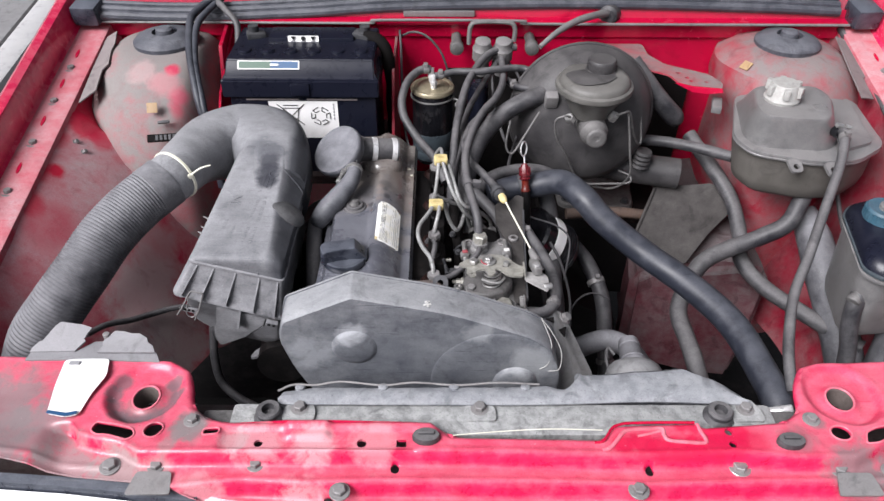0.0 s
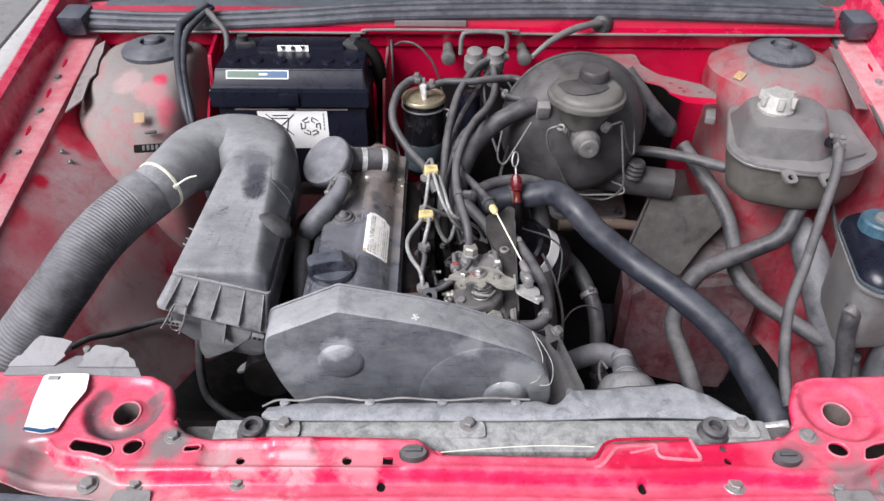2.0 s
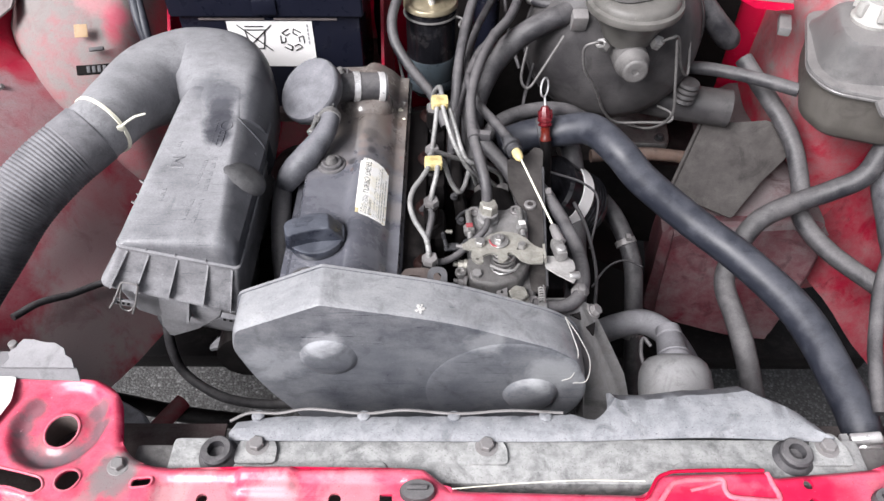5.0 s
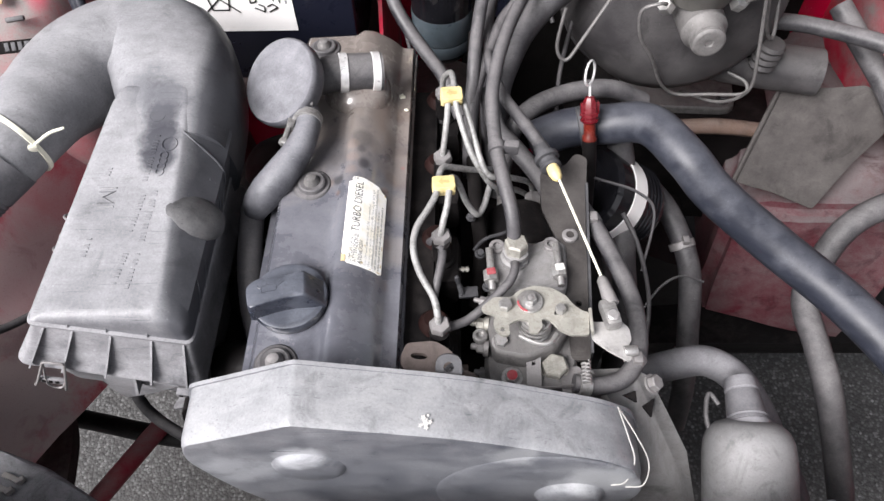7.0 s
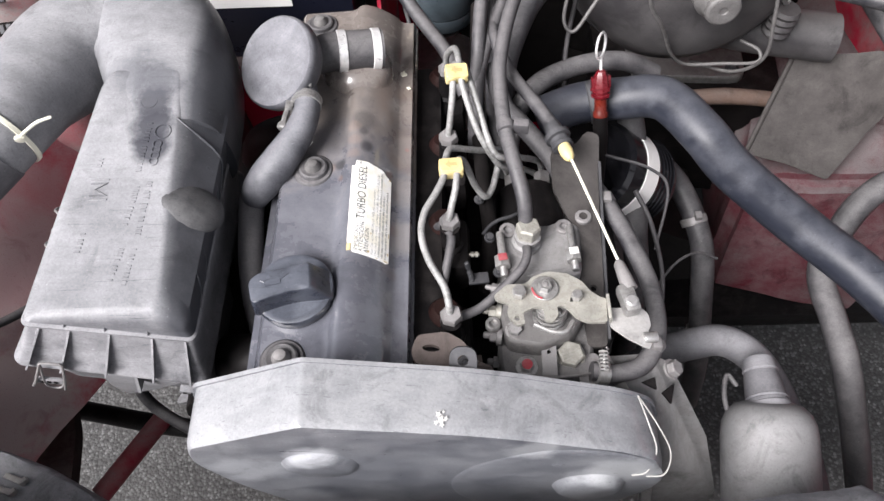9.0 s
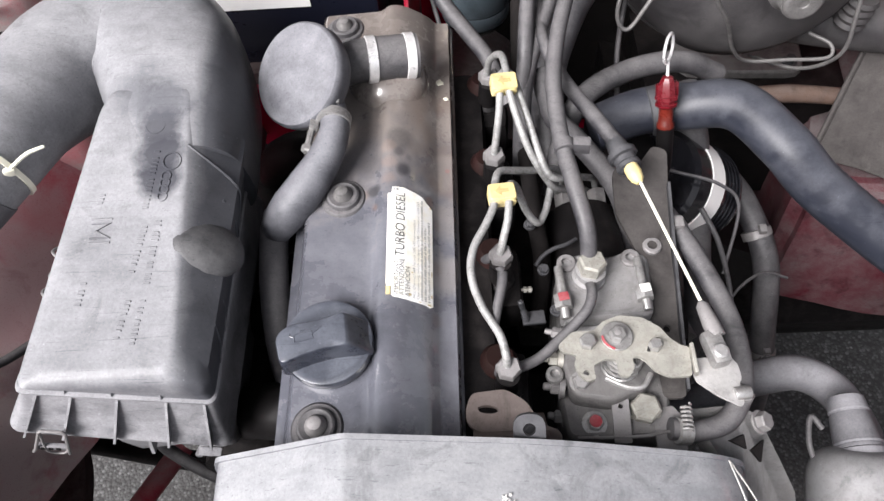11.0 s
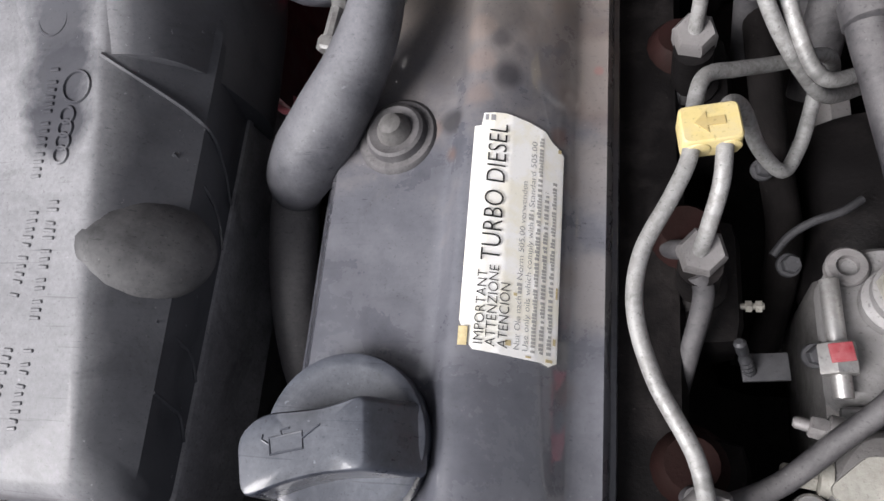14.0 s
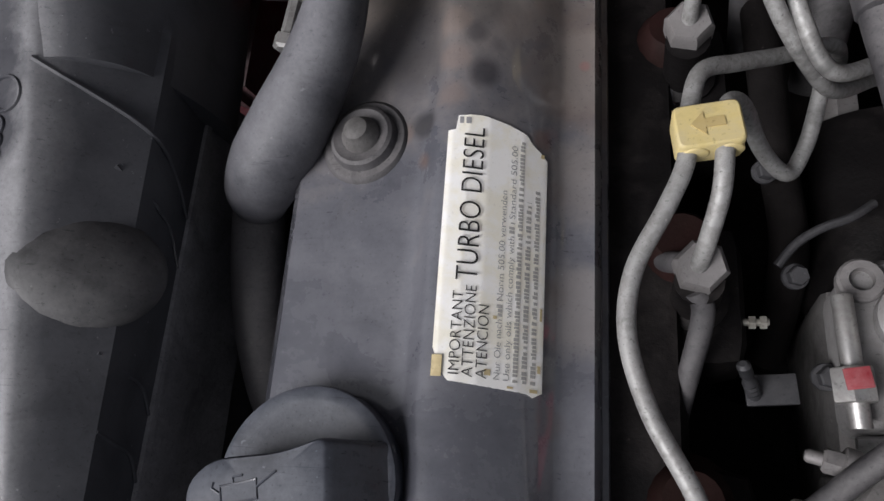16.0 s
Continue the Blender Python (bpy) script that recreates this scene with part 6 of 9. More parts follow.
def write(words, x, y0, y1, size, material, name="print"):
    """Lettering along the cover from y0 to y1, bent onto the label."""
    cu = bpy.data.curves.new("text", "FONT")
    cu.body, cu.size = words, size
    cu.offset = -0.010 * size
    ob = bpy.data.objects.new("text", cu)
    scene.collection.objects.link(ob)
    dg = bpy.context.evaluated_depsgraph_get()
    me = bpy.data.meshes.new_from_object(ob.evaluated_get(dg))
    bpy.data.objects.remove(ob)
    k = (y1 - y0) / max(v.co.x for v in me.vertices)
    for v in me.vertices:
        px = x - v.co.y
        v.co = (px, y0 + v.co.x * k, label_z(px) + 0.0009 + 0.05 * size)
    me.materials.append(material)
    o = new(name, me)
    o.parent = label
    o.matrix_parent_inverse = PLACES[label.name].inverted()
    return o


write("TURBO DIESEL", -0.1352, 0.2490, 0.3008, 0.0090, black_print)
write("IMPORTANT", -0.1388, 0.2205, 0.2458, 0.0044, black_print)
write("ATTENZIONE", -0.1352, 0.2203, 0.2478, 0.0044, black_print)
write("ATENCION", -0.1316, 0.2203, 0.2422, 0.0042, black_print)
write("Nur Ole nach", -0.1282, 0.2203, 0.2385, 0.0024, grey_print)
write("Norm 505.00 verwenden", -0.1282, 0.2440, 0.2805, 0.0024, grey_print)
write("Use only oils which comply with", -0.1257, 0.2203, 0.2655, 0.0024, grey_print)
write("Standard 505.00", -0.1257, 0.2712, 0.2968, 0.0024, grey_print)
random.seed(5)
for x, y, end, tall in ((-0.1298, 0.2395, 0.2432, 0.0015), (-0.1273, 0.2665, 0.2702, 0.0015), (-0.1249, 0.2203, 0.2990, 0.0013), (-0.1226, 0.2203, 0.2782, 0.0013), (-0.1203, 0.2203, 0.2830, 0.0013)):
    bm = bmesh.new()
    while y < end:
        w = min(random.uniform(0.0007, 0.0011), end - y)
        on_label(bm, x + tall * random.choice((0.0, 0.0, 0.25)), x + tall, y, y + w, 0.00075, 0.0001, 2)
        y += w + random.choice((0.0003, 0.0003, 0.0003, 0.0010))
    part("small_print", bm, pale_print, label)
bm = bmesh.new()
on_label(bm, -0.1432, -0.1420, 0.3022, 0.3045, 0.00075, 0.0001, 2)
on_label(bm, -0.1412, -0.1396, 0.3022, 0.3045, 0.00075, 0.0001, 2)
part("small_print", bm, grey_print, label)
for x, y, w, h in ((-0.1204, 0.2180, 0.0020, 0.0010), (-0.1262, 0.2184, 0.0016, 0.0006), (-0.1185, 0.2240, 0.0008, 0.0022), (-0.1182, 0.2400, 0.0006, 0.0040), (-0.1306, 0.2385, 0.0010, 0.0010), (-0.1190, 0.2950, 0.0010, 0.0014), (-0.1322, 0.2215, 0.0016, 0.0018)):
    bm = bmesh.new()
    on_label(bm, x, x + w, y, y + h, 0.00078, 0.0001, 2)
    part("brown_stain", bm, label_edge, label, "small brown stain")
bm = bmesh.new()
on_label(bm, -0.1466, -0.1436, 0.2200, 0.2262, 0.0010, 0.0004, 3)
part("curled_corner", bm, label_edge, label, "yellow curled corner")

# chips of old paint on the rear of the valve cover
for x, y, r in ((-0.1105, 0.424, 0.0032), (-0.1055, 0.406, 0.0018), (-0.1155, 0.431, 0.0016)):
    bm = bmesh.new()
    slab(bm, [(x + r * (1 + 0.4 * math.sin(5 * k)) * math.cos(k * math.tau / 9), y + r * (1 + 0.3 * math.cos(3 * k)) * math.sin(k * math.tau / 9), 0.8338) for k in range(9)], 0.0008, (0, 0, 1), 0.0002, 0.0002)
    part("paint_chip", bm, zip_nylon, vcover, "fleck of cream paint")

# ---- battery ----
batt = thing("battery", (-0.285, 0.63, 0.75), "black car battery with blue label and recycling sticker", "battery")
bm = bmesh.new()
at_box(bm, -0.398, -0.166, 0.545, 0.688, 0.750, 0.905, 0.004)
part("case", bm, plastic_battery, batt)
bm = bmesh.new()
loft(bm, [[(-0.406, 0.537, 0.893), (-0.160, 0.537, 0.893), (-0.160, 0.695, 0.893), (-0.406, 0.695, 0.893)], [(-0.406, 0.537, 0.922), (-0.160, 0.537, 0.922), (-0.160, 0.695, 0.922), (-0.406, 0.695, 0.922)],
          [(-0.400, 0.543, 0.925), (-0.166, 0.543, 0.925), (-0.166, 0.691, 0.925), (-0.400, 0.691, 0.925)], [(-0.398, 0.560, 0.947), (-0.168, 0.560, 0.947), (-0.168, 0.691, 0.947), (-0.398, 0.691, 0.947)]])
bmesh.ops.bevel(bm, geom=bm.edges[:], offset=0.002, segments=2, affect="EDGES")
blid = part("lid", bm, plastic_battery, batt)
bm = bmesh.new()
at_box(bm, -0.345, -0.205, 0.632, 0.680, 0.940, 0.953, 0.004)
part("raised_top", bm, plastic_battery, blid)
for k in range(6):
    bm = bmesh.new()
    lathe(bm, (-0.375 + 0.037 * k, 0.592, 0.9465), (0, 0, 1), [(0, 0.011), (0.003, 0.0105), (0.004, 0.009), (0.004, 0.001)], 18)
    part("cell_plug", bm, plastic_battery, blid)
bm = bmesh.new()
rbox(bm, pose(-0.283, 0.5365, 0.908, 0, 0, 0), (0.030, 0.006, 0.020), 0.002)
part("lid_latch", bm, plastic_battery, blid)
# thin pale strips paint the highlight along the case's front edge
for x0, x1 in ((-0.372, -0.288), (-0.276, -0.195)):
    bm = bmesh.new()
    at_box(bm, x0, x1, 0.5425, 0.546, 0.886, 0.8885, 0.0008)
    part("edge_highlight_strip", bm, grey_primer, batt)
bm = bmesh.new()
rbox(bm, pose(-0.331, 0.5535, 0.9410, 52, 0, 0), (0.096, 0.0135, 0.0008), 0)
part("maker_label", bm, white_paper, batt, "blue and green maker label with white rim")
bm = bmesh.new()
rbox(bm, pose(-0.352, 0.5532, 0.9414, 52, 0, 0), (0.050, 0.0105, 0.0010), 0)
part("green_panel", bm, green_band, batt)
bm = bmesh.new()
rbox(bm, pose(-0.3065, 0.5532, 0.9414, 52, 0, 0), (0.043, 0.0105, 0.0010), 0)
part("blue_panel", bm, blue_print, batt)
bm = bmesh.new()
rbox(bm, pose(-0.322, 0.5527, 0.9419, 52, 0, 0), (0.012, 0.003, 0.0010), 0)
rbox(bm, pose(-0.316, 0.5527, 0.9419, 52, 0, 45), (0.005, 0.0025, 0.0010), 0)
part("label_arrow", bm, white_paper, batt)
bm = bmesh.new()
rbox(bm, pose(-0.287, 0.6308, 0.9500, 80, 0, 0), (0.050, 0.013, 0.0008), 0)
part("warning_label", bm, white_paper, batt, "white label with warning symbols")
for k in range(3):
    bm = bmesh.new()
    m = pose(-0.303 + 0.016 * k, 0.6298, 0.9528, 80, 0, 0)
    if k == 1:
        rings = [[m @ Vector((x, y, h)) for x, y in ring2(0, 0, 0.0036, n=12)] for h in (0, 0.0008)]
    else:
        rings = [[m @ Vector((x, y, h)) for x, y in ((-0.0042, 0.003), (0.0042, 0.003), (0, -0.0035))] for h in (0, 0.0008)]
    loft(bm, rings)
    part("symbol", bm, black_print, batt)
    bm = bmesh.new()
    m = pose(-0.303 + 0.016 * k, 0.6300, 0.9470, 80, 0, 0)
    loft(bm, [[m @ Vector((x, y, h)) for x, y in ring2(0, 0, 0.0042, 0.0028, n=14)] for h in (0, 0.0008)])
    part("symbol", bm, grey_print, batt)
bm = bmesh.new()
at_box(bm, -0.338, -0.228, 0.5440, 0.5447, 0.818, 0.884, 0)
part("recycling_label", bm, white_paper, batt, "white sticker with bin and recycling symbols")


def bar(bm, x0, z0, x1, z1, w, y):
    d = math.hypot(x1 - x0, z1 - z0)
    rbox(bm, Matrix.Translation(((x0 + x1) / 2, y, (z0 + z1) / 2)) @ Matrix.Rotation(-math.atan2(z1 - z0, x1 - x0), 4, "Y"), (d, 0.0006, w), 0)


bm = bmesh.new()
for seg_ in ((-0.325, 0.879, -0.284, 0.842), (-0.281, 0.879, -0.320, 0.842), (-0.316, 0.872, -0.312, 0.845), (-0.290, 0.872, -0.295, 0.845), (-0.318, 0.872, -0.288, 0.872), (-0.312, 0.845, -0.295, 0.845), (-0.315, 0.877, -0.291, 0.877)):
    bar(bm, *seg_, 0.0013, 0.5435)
part("bin_symbol", bm, black_print, batt, "crossed-out bin drawing")
bm = bmesh.new()
for k in range(3):
    a = math.radians(90 + 120 * k)
    for off in (-0.55, 0.55):
        cx, cz, rr = -0.256, 0.858, 0.016
        p, q = a + off - 0.35, a + off + 0.35
        bar(bm, cx + rr * math.cos(p), cz + rr * math.sin(p), cx + rr * math.cos(q), cz + rr * math.sin(q), 0.0013, 0.5435)
        bar(bm, cx + 0.6 * rr * math.cos(p), cz + 0.6 * rr * math.sin(p), cx + 0.6 * rr * math.cos(q), cz + 0.6 * rr * math.sin(q), 0.0013, 0.5435)
        bar(bm, cx + 0.6 * rr * math.cos(q), cz + 0.6 * rr * math.sin(q), cx + rr * math.cos(q), cz + rr * math.sin(q), 0.0013, 0.5435)
part("recycling_symbol", bm, black_print, batt)
bm = bmesh.new()
for k in range(5):
    bar(bm, -0.2345, 0.852 + 0.006 * k, -0.2345, 0.856 + 0.006 * k, 0.0018, 0.5435)
part("small_print", bm, grey_print, batt)
for x, s in ((-0.372, 1), (-0.188, -1)):
    bm = bmesh.new()
    lathe(bm, (x, 0.655, 0.940), (0, 0, 1), [(0, 0.013), (0.006, 0.013), (0.007, 0.009), (0.024, 0.0085), (0.024, 0.001)], 20)
    rbox(bm, pose(x + 0.004 * s, 0.651, 0.949, 0, 8, 20 * s), (0.030, 0.022, 0.012), 0.003)
    part("terminal", bm, steel_dark, batt, "dirty lead terminal clamp")
cable = thing("battery_cable", (-0.16, 0.66, 0.90), "thick dusty black battery cable", "cable")
bm = bmesh.new()
hose(bm, [(-0.188, 0.648, 0.950), (-0.167, 0.640, 0.948), (-0.152, 0.636, 0.928), (-0.149, 0.642, 0.88), (-0.150, 0.66, 0.82), (-0.15, 0.67, 0.76)], [0.008, 0.010, 0.010, 0.0095, 0.009, 0.009], 12, 6, 0.25)
part("sheath", bm, flat_black, cable)
bm = bmesh.new()
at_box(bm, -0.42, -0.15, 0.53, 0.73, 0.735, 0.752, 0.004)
part("battery_tray", bm, red_dark, body, "red battery tray")
bm = bmesh.new()
loft(bm, [[(x, 0.52, 0.46), (x, 0.745, 0.46), (x, 0.745, 0.925), (x, 0.735, 0.928), (x, 0.60, 0.870), (x, 0.535, 0.80)] for x in (-0.432, -0.428)])
part("side_shelf", bm, red_clean, body, "red upright panel beside the battery")
bm = bmesh.new()
loft(bm, [[(x, 0.55, 0.46), (x, 0.745, 0.46), (x, 0.745, 0.91), (x, 0.62, 0.90), (x, 0.56, 0.80)] for x in (-0.144, -0.140)])
part("side_shelf", bm, red_dusty, body, "red upright panel beside the battery")

# ---- fuel filter ----
ff = thing("fuel_filter", (-0.075, 0.585, 0.74), "black fuel filter with gold top and blue band", "fuel filter")
x, y = -0.076, 0.590
bm = bmesh.new()
lathe(bm, (x, y, 0.750), (0, 0, 1), [(0, 0.020), (0.004, 0.028), (0.010, 0.0325), (0.016, 0.0335), (0.132, 0.0335), (0.138, 0.032)], 40)
part("can", bm, filter_black, ff)
bm = bmesh.new()
lathe(bm, (x, y, 0.764), (0, 0, 1), [(0, 0.0336), (0.0008, 0.0341), (0.014, 0.0341), (0.016, 0.0334), (0.018, 0.0341), (0.048, 0.0341), (0.049, 0.0336)], 40)
part("band", bm, filter_blue, ff)
bm = bmesh.new()
lathe(bm, (x, y, 0.882), (0, 0, 1), [(0, 0.0335), (0.002, 0.0362), (0.005, 0.0362), (0.008, 0.0345), (0.0085, 0.0300), (0.0070, 0.0285), (0.0085, 0.0260), (0.011, 0.0200), (0.011, 0.001)], 40)
part("top", bm, filter_gold, ff, "gold passivated crimped top")
for dx, dy in ((-0.002, 0.010), (0.002, -0.015)):
    bm = bmesh.new()
    cyl(bm, (x + dx, y + dy, 0.890), (x + dx, y + dy, 0.916), 0.0045, 0.001, 14)
    lathe(bm, (x + dx, y + dy, 0.900), (0, 0, 1), [(0, 0.0062), (0.005, 0.0062)], 6)
    part("spigot", bm, bright_steel, ff)
bm = bmesh.new()
sweep(bm, [(x + 0.0352 * math.cos(a * 0.1), y + 0.0352 * math.sin(a * 0.1), 0.874) for a in range(-5, 60)], 0.0016, 6)
hose(bm, [(x + 0.033, y - 0.014, 0.874), (x + 0.042, y - 0.018, 0.872), (x + 0.038, y - 0.026, 0.868), (x + 0.048, y - 0.030, 0.862)], 0.0018, 6, 5)
part("bracket_ring", bm, alu_dirty, ff, "clamping ring with a bent tail")

# ---- brake booster and master cylinder ----
boost = thing("brake_booster", (0.16, 0.54, 0.76), "dusty grey round brake servo with master cylinder", "brake booster")
bm = bmesh.new()
lathe(bm, (0.168, 0.592, 0.848), (0, -1, 0.10), [(-0.09, 0.05), (-0.04, 0.085), (0.0, 0.112), (0.018, 0.117), (0.024, 0.117), (0.030, 0.113), (0.060, 0.104), (0.078, 0.085), (0.086, 0.055), (0.090, 0.001)], 56)
part("servo_shell", bm, booster_grey, boost)
bm = bmesh.new()
torus(bm, (0.168, 0.571, 0.850), (0, -1, 0.10), 0.116, 0.004, 56, 6)
part("crimp_ring", bm, booster_grey, boost)
bm = bmesh.new()
lathe(bm, (0.170, 0.552, 0.868), (0.02, -1, 0.04), [(0, 0.030), (0.03, 0.030), (0.034, 0.022), (0.085, 0.021), (0.090, 0.017), (0.100, 0.016), (0.101, 0.004)], 24)
part("master_cylinder", bm, alu_dirty, boost)
bm = bmesh.new()
lathe(bm, (0.1685, 0.503, 0.888), (0, -0.04, 1), [(0, 0.030), (0.020, 0.038), (0.034, 0.048), (0.042, 0.0545), (0.043, 0.0575), (0.047, 0.0585), (0.051, 0.0575), (0.053, 0.0535), (0.058, 0.0520), (0.0615, 0.0480), (0.063, 0.041), (0.063, 0.001)], 56)
part("fluid_reservoir", bm, reservoir_plastic, boost, "dusty round brake fluid reservoir")
bm = bmesh.new()
lathe(bm, (0.180, 0.520, 0.950), (0, -0.04, 1), [(0, 0.024), (0.002, 0.024), (0.003, 0.021), (0.016, 0.021), (0.019, 0.019), (0.019, 0.001)], 40)
rc = part("reservoir_cap", bm, booster_grey, boost, "dusty screw cap")
bm = bmesh.new()
for k in range(32):
    a = k * math.tau / 32
    rbox(bm, Matrix.Translation((0.180 + 0.021 * math.cos(a), 0.520 + 0.021 * math.sin(a), 0.9595)) @ pose(0, 0, 0, 0, 0, math.degrees(a)), (0.0016, 0.0022, 0.010), 0)
part("knurling", bm, booster_grey, rc)
bm = bmesh.new()
slab(bm, [(0.160 + 0.036 * (1 + 0.08 * math.sin(3 * k * math.tau / 28) + 0.06 * math.cos(5 * k * math.tau / 28)) * math.cos(k * math.tau / 28), 0.492 + 0.025 * (1 + 0.12 * math.cos(3 * k * math.tau / 28)) * math.sin(k * math.tau / 28), 0.9516) for k in range(28)], 0.0006, (0, 0, 1), 0.0002, 0.0002)
part("fluid_stain", bm, booster_grey, boost, "dark dried fluid stain on top")
for p in ((0.138, 0.485, 0.884), (0.198, 0.480, 0.890)):
    bm = bmesh.new()
    hexbolt(bm, p, (0.2 if p[0] > 0.17 else -0.6, -0.5, 0.8), 0.013, 0.012)
    part("union", bm, zinc, boost)
bm = bmesh.new()
lathe(bm, (0.172, 0.455, 0.872), (0.02, -1, 0.04), [(0, 0.0155), (0.006, 0.0152), (0.0075, 0.0138), (0.008, 0.0120), (0.0072, 0.0040), (0.0060, 0.0035), (0.0060, 0.0005)], 28)
part("end_plug", bm, alu_dirty, boost)
bm = bmesh.new()
rbox(bm, pose(0.108, 0.512, 0.905, 20, 0, 0), (0.020, 0.016, 0.024), 0.003)
part("sensor_block", bm, steel_dusty, boost)
lines = thing("brake_pipes", (0.17, 0.50, 0.75), "thin dusty bent steel brake pipes", "brake pipe")
for pts in ([(0.138, 0.482, 0.890), (0.126, 0.472, 0.898), (0.112, 0.475, 0.888), (0.118, 0.480, 0.855), (0.137, 0.488, 0.822), (0.158, 0.503, 0.775), (0.180, 0.511, 0.752), (0.215, 0.510, 0.752), (0.250, 0.504, 0.758), (0.253, 0.514, 0.765), (0.238, 0.53, 0.765)],
            [(0.200, 0.476, 0.895), (0.212, 0.470, 0.905), (0.224, 0.478, 0.900), (0.238, 0.49, 0.86), (0.252, 0.50, 0.835), (0.258, 0.51, 0.84), (0.250, 0.53, 0.90)],
            [(0.222, 0.478, 0.900), (0.232, 0.470, 0.84), (0.240, 0.475, 0.79), (0.225, 0.50, 0.75), (0.20, 0.55, 0.72)],
            [(0.046, 0.50, 0.875), (0.040, 0.485, 0.84), (0.050, 0.48, 0.828), (0.066, 0.488, 0.85), (0.090, 0.50, 0.89)]):
    bm = bmesh.new()
    hose(bm, pts, 0.0018, 10, 7)
    part("pipe", bm, alu_dirty, lines)
bm = bmesh.new()
lathe(bm, (0.272, 0.534, 0.770), (0.1, 0, 1), [(0.004 * k, 0.013 + 0.0022 * (k % 2)) for k in range(9)], 20)
single("ribbed_grommet", bm, booster_grey, "ribbed rubber boot beside the servo", "rubber boot")
bm = bmesh.new()
hose(bm, [(0.11, 0.590, 0.765), (0.20, 0.575, 0.758), (0.27, 0.560, 0.752), (0.345, 0.545, 0.750)], 0.026, 24, 6)
single("steering_tube", bm, booster_grey, "dusty grey tube under the servo", "tube")

bm = bmesh.new()
hose(bm, [(0.262, 0.640, 0.915), (0.285, 0.618, 0.885), (0.310, 0.604, 0.855), (0.335, 0.600, 0.830), (0.342, 0.605, 0.822)], [0.010, 0.0135, 0.016, 0.0165, 0.012], 16, 6)
single("dark_duct", bm, rubber, "dark rubber duct beside the brake servo", "duct")

# ---- coolant expansion tank ----
tank = thing("expansion_tank", (0.475, 0.47, 0.78), "dusty grey plastic coolant tank with white cap", "coolant tank")


def grown(points, k, z, r=0.02, mid=None):
    """A closed outline drawn in or pushed out round its middle, at a height."""
    mx_, my_ = mid or (sum(p[0] for p in points) / len(points), sum(p[1] for p in points) / len(points))
    return [(mx_ + (x - mx_) * k, my_ + (y - my_) * k, z) for x, y in rounded(points, r, 5)]


FLANGE = [(0.425, 0.592), (0.379, 0.455), (0.394, 0.411), (0.478, 0.382), (0.539, 0.386), (0.598, 0.430), (0.614, 0.572), (0.588, 0.594)]
bm = bmesh.new()
loft(bm, [grown(FLANGE, 0.66, 0.796), grown(FLANGE, 0.80, 0.798), grown(FLANGE, 0.88, 0.806), grown(FLANGE, 0.915, 0.822), grown(FLANGE, 0.93, 0.868)])
part("lower_half", bm, tank_low, tank, "stained lower half", angle=50)
bm = bmesh.new()
loft(bm, [grown(FLANGE, 0.95, 0.8655), grown(FLANGE, 0.995, 0.8665), grown(FLANGE, 1.0, 0.8690), grown(FLANGE, 0.992, 0.8702), grown(FLANGE, 0.992, 0.8712), grown(FLANGE, 1.0, 0.8722), grown(FLANGE, 0.995, 0.8750), grown(FLANGE, 0.965, 0.8760)])
part("seam_flange", bm, tank_plastic, tank)
DOME_BASE = [(0.418, 0.570), (0.393, 0.456), (0.403, 0.421), (0.500, 0.410), (0.526, 0.428), (0.552, 0.500), (0.552, 0.570)]
DOME_TOP = [(0.424, 0.520), (0.402, 0.452), (0.408, 0.424), (0.482, 0.414), (0.500, 0.430), (0.522, 0.488), (0.512, 0.520)]


def dome_ring(k, z, r=0.02):
    return [(xa + (xb - xa) * k, ya + (yb - ya) * k, z) for (xa, ya), (xb, yb) in zip(rounded(DOME_BASE, r, 5), rounded(DOME_TOP, r, 5))]


bm = bmesh.new()
loft(bm, [dome_ring(0.0, 0.8755), dome_ring(0.04, 0.8785), dome_ring(0.25, 0.888), dome_ring(0.55, 0.908), dome_ring(0.72, 0.9175), dome_ring(0.86, 0.9225), dome_ring(1.0, 0.9248), [(0.462 + (x - 0.462) * 0.75, 0.470 + (y - 0.470) * 0.75, 0.9258) for x, y, _ in dome_ring(1.0, 0)]])
part("upper_half", bm, tank_plastic, tank, angle=50)
bm = bmesh.new()
loft(bm, [[(xx, yy, zz) for xx, yy in rounded([(0.515, 0.402), (0.576, 0.428), (0.598, 0.560), (0.548, 0.575), (0.530, 0.450)], 0.01, 3)] for zz in (0.8745, 0.8800, 0.8815)])
part("shoulder", bm, tank_plastic, tank)
bm = bmesh.new()
rbox(bm, pose(0.386, 0.560, 0.872, 0, 0, -18), (0.016, 0.040, 0.012), 0.003)
part("side_lug", bm, tank_plastic, tank)
bm = bmesh.new()
lathe(bm, (0.444, 0.475, 0.924), (0, 0, 1), [(0, 0.0245), (0.006, 0.026), (0.010, 0.0235), (0.026, 0.021), (0.029, 0.019), (0.029, 0.001)], 36)
tc = part("cap", bm, cap_plastic, tank, "dirty white screw cap")
for k in range(6):
    a = k * math.tau / 6 + 0.3
    bm = bmesh.new()
    rbox(bm, Matrix.Translation((0.444 + 0.0185 * math.cos(a), 0.475 + 0.0185 * math.sin(a), 0.944)) @ pose(0, 0, 0, 0, 0, math.degrees(a)), (0.017, 0.009, 0.016), 0.002)
    part("grip_lug", bm, cap_plastic, tc)
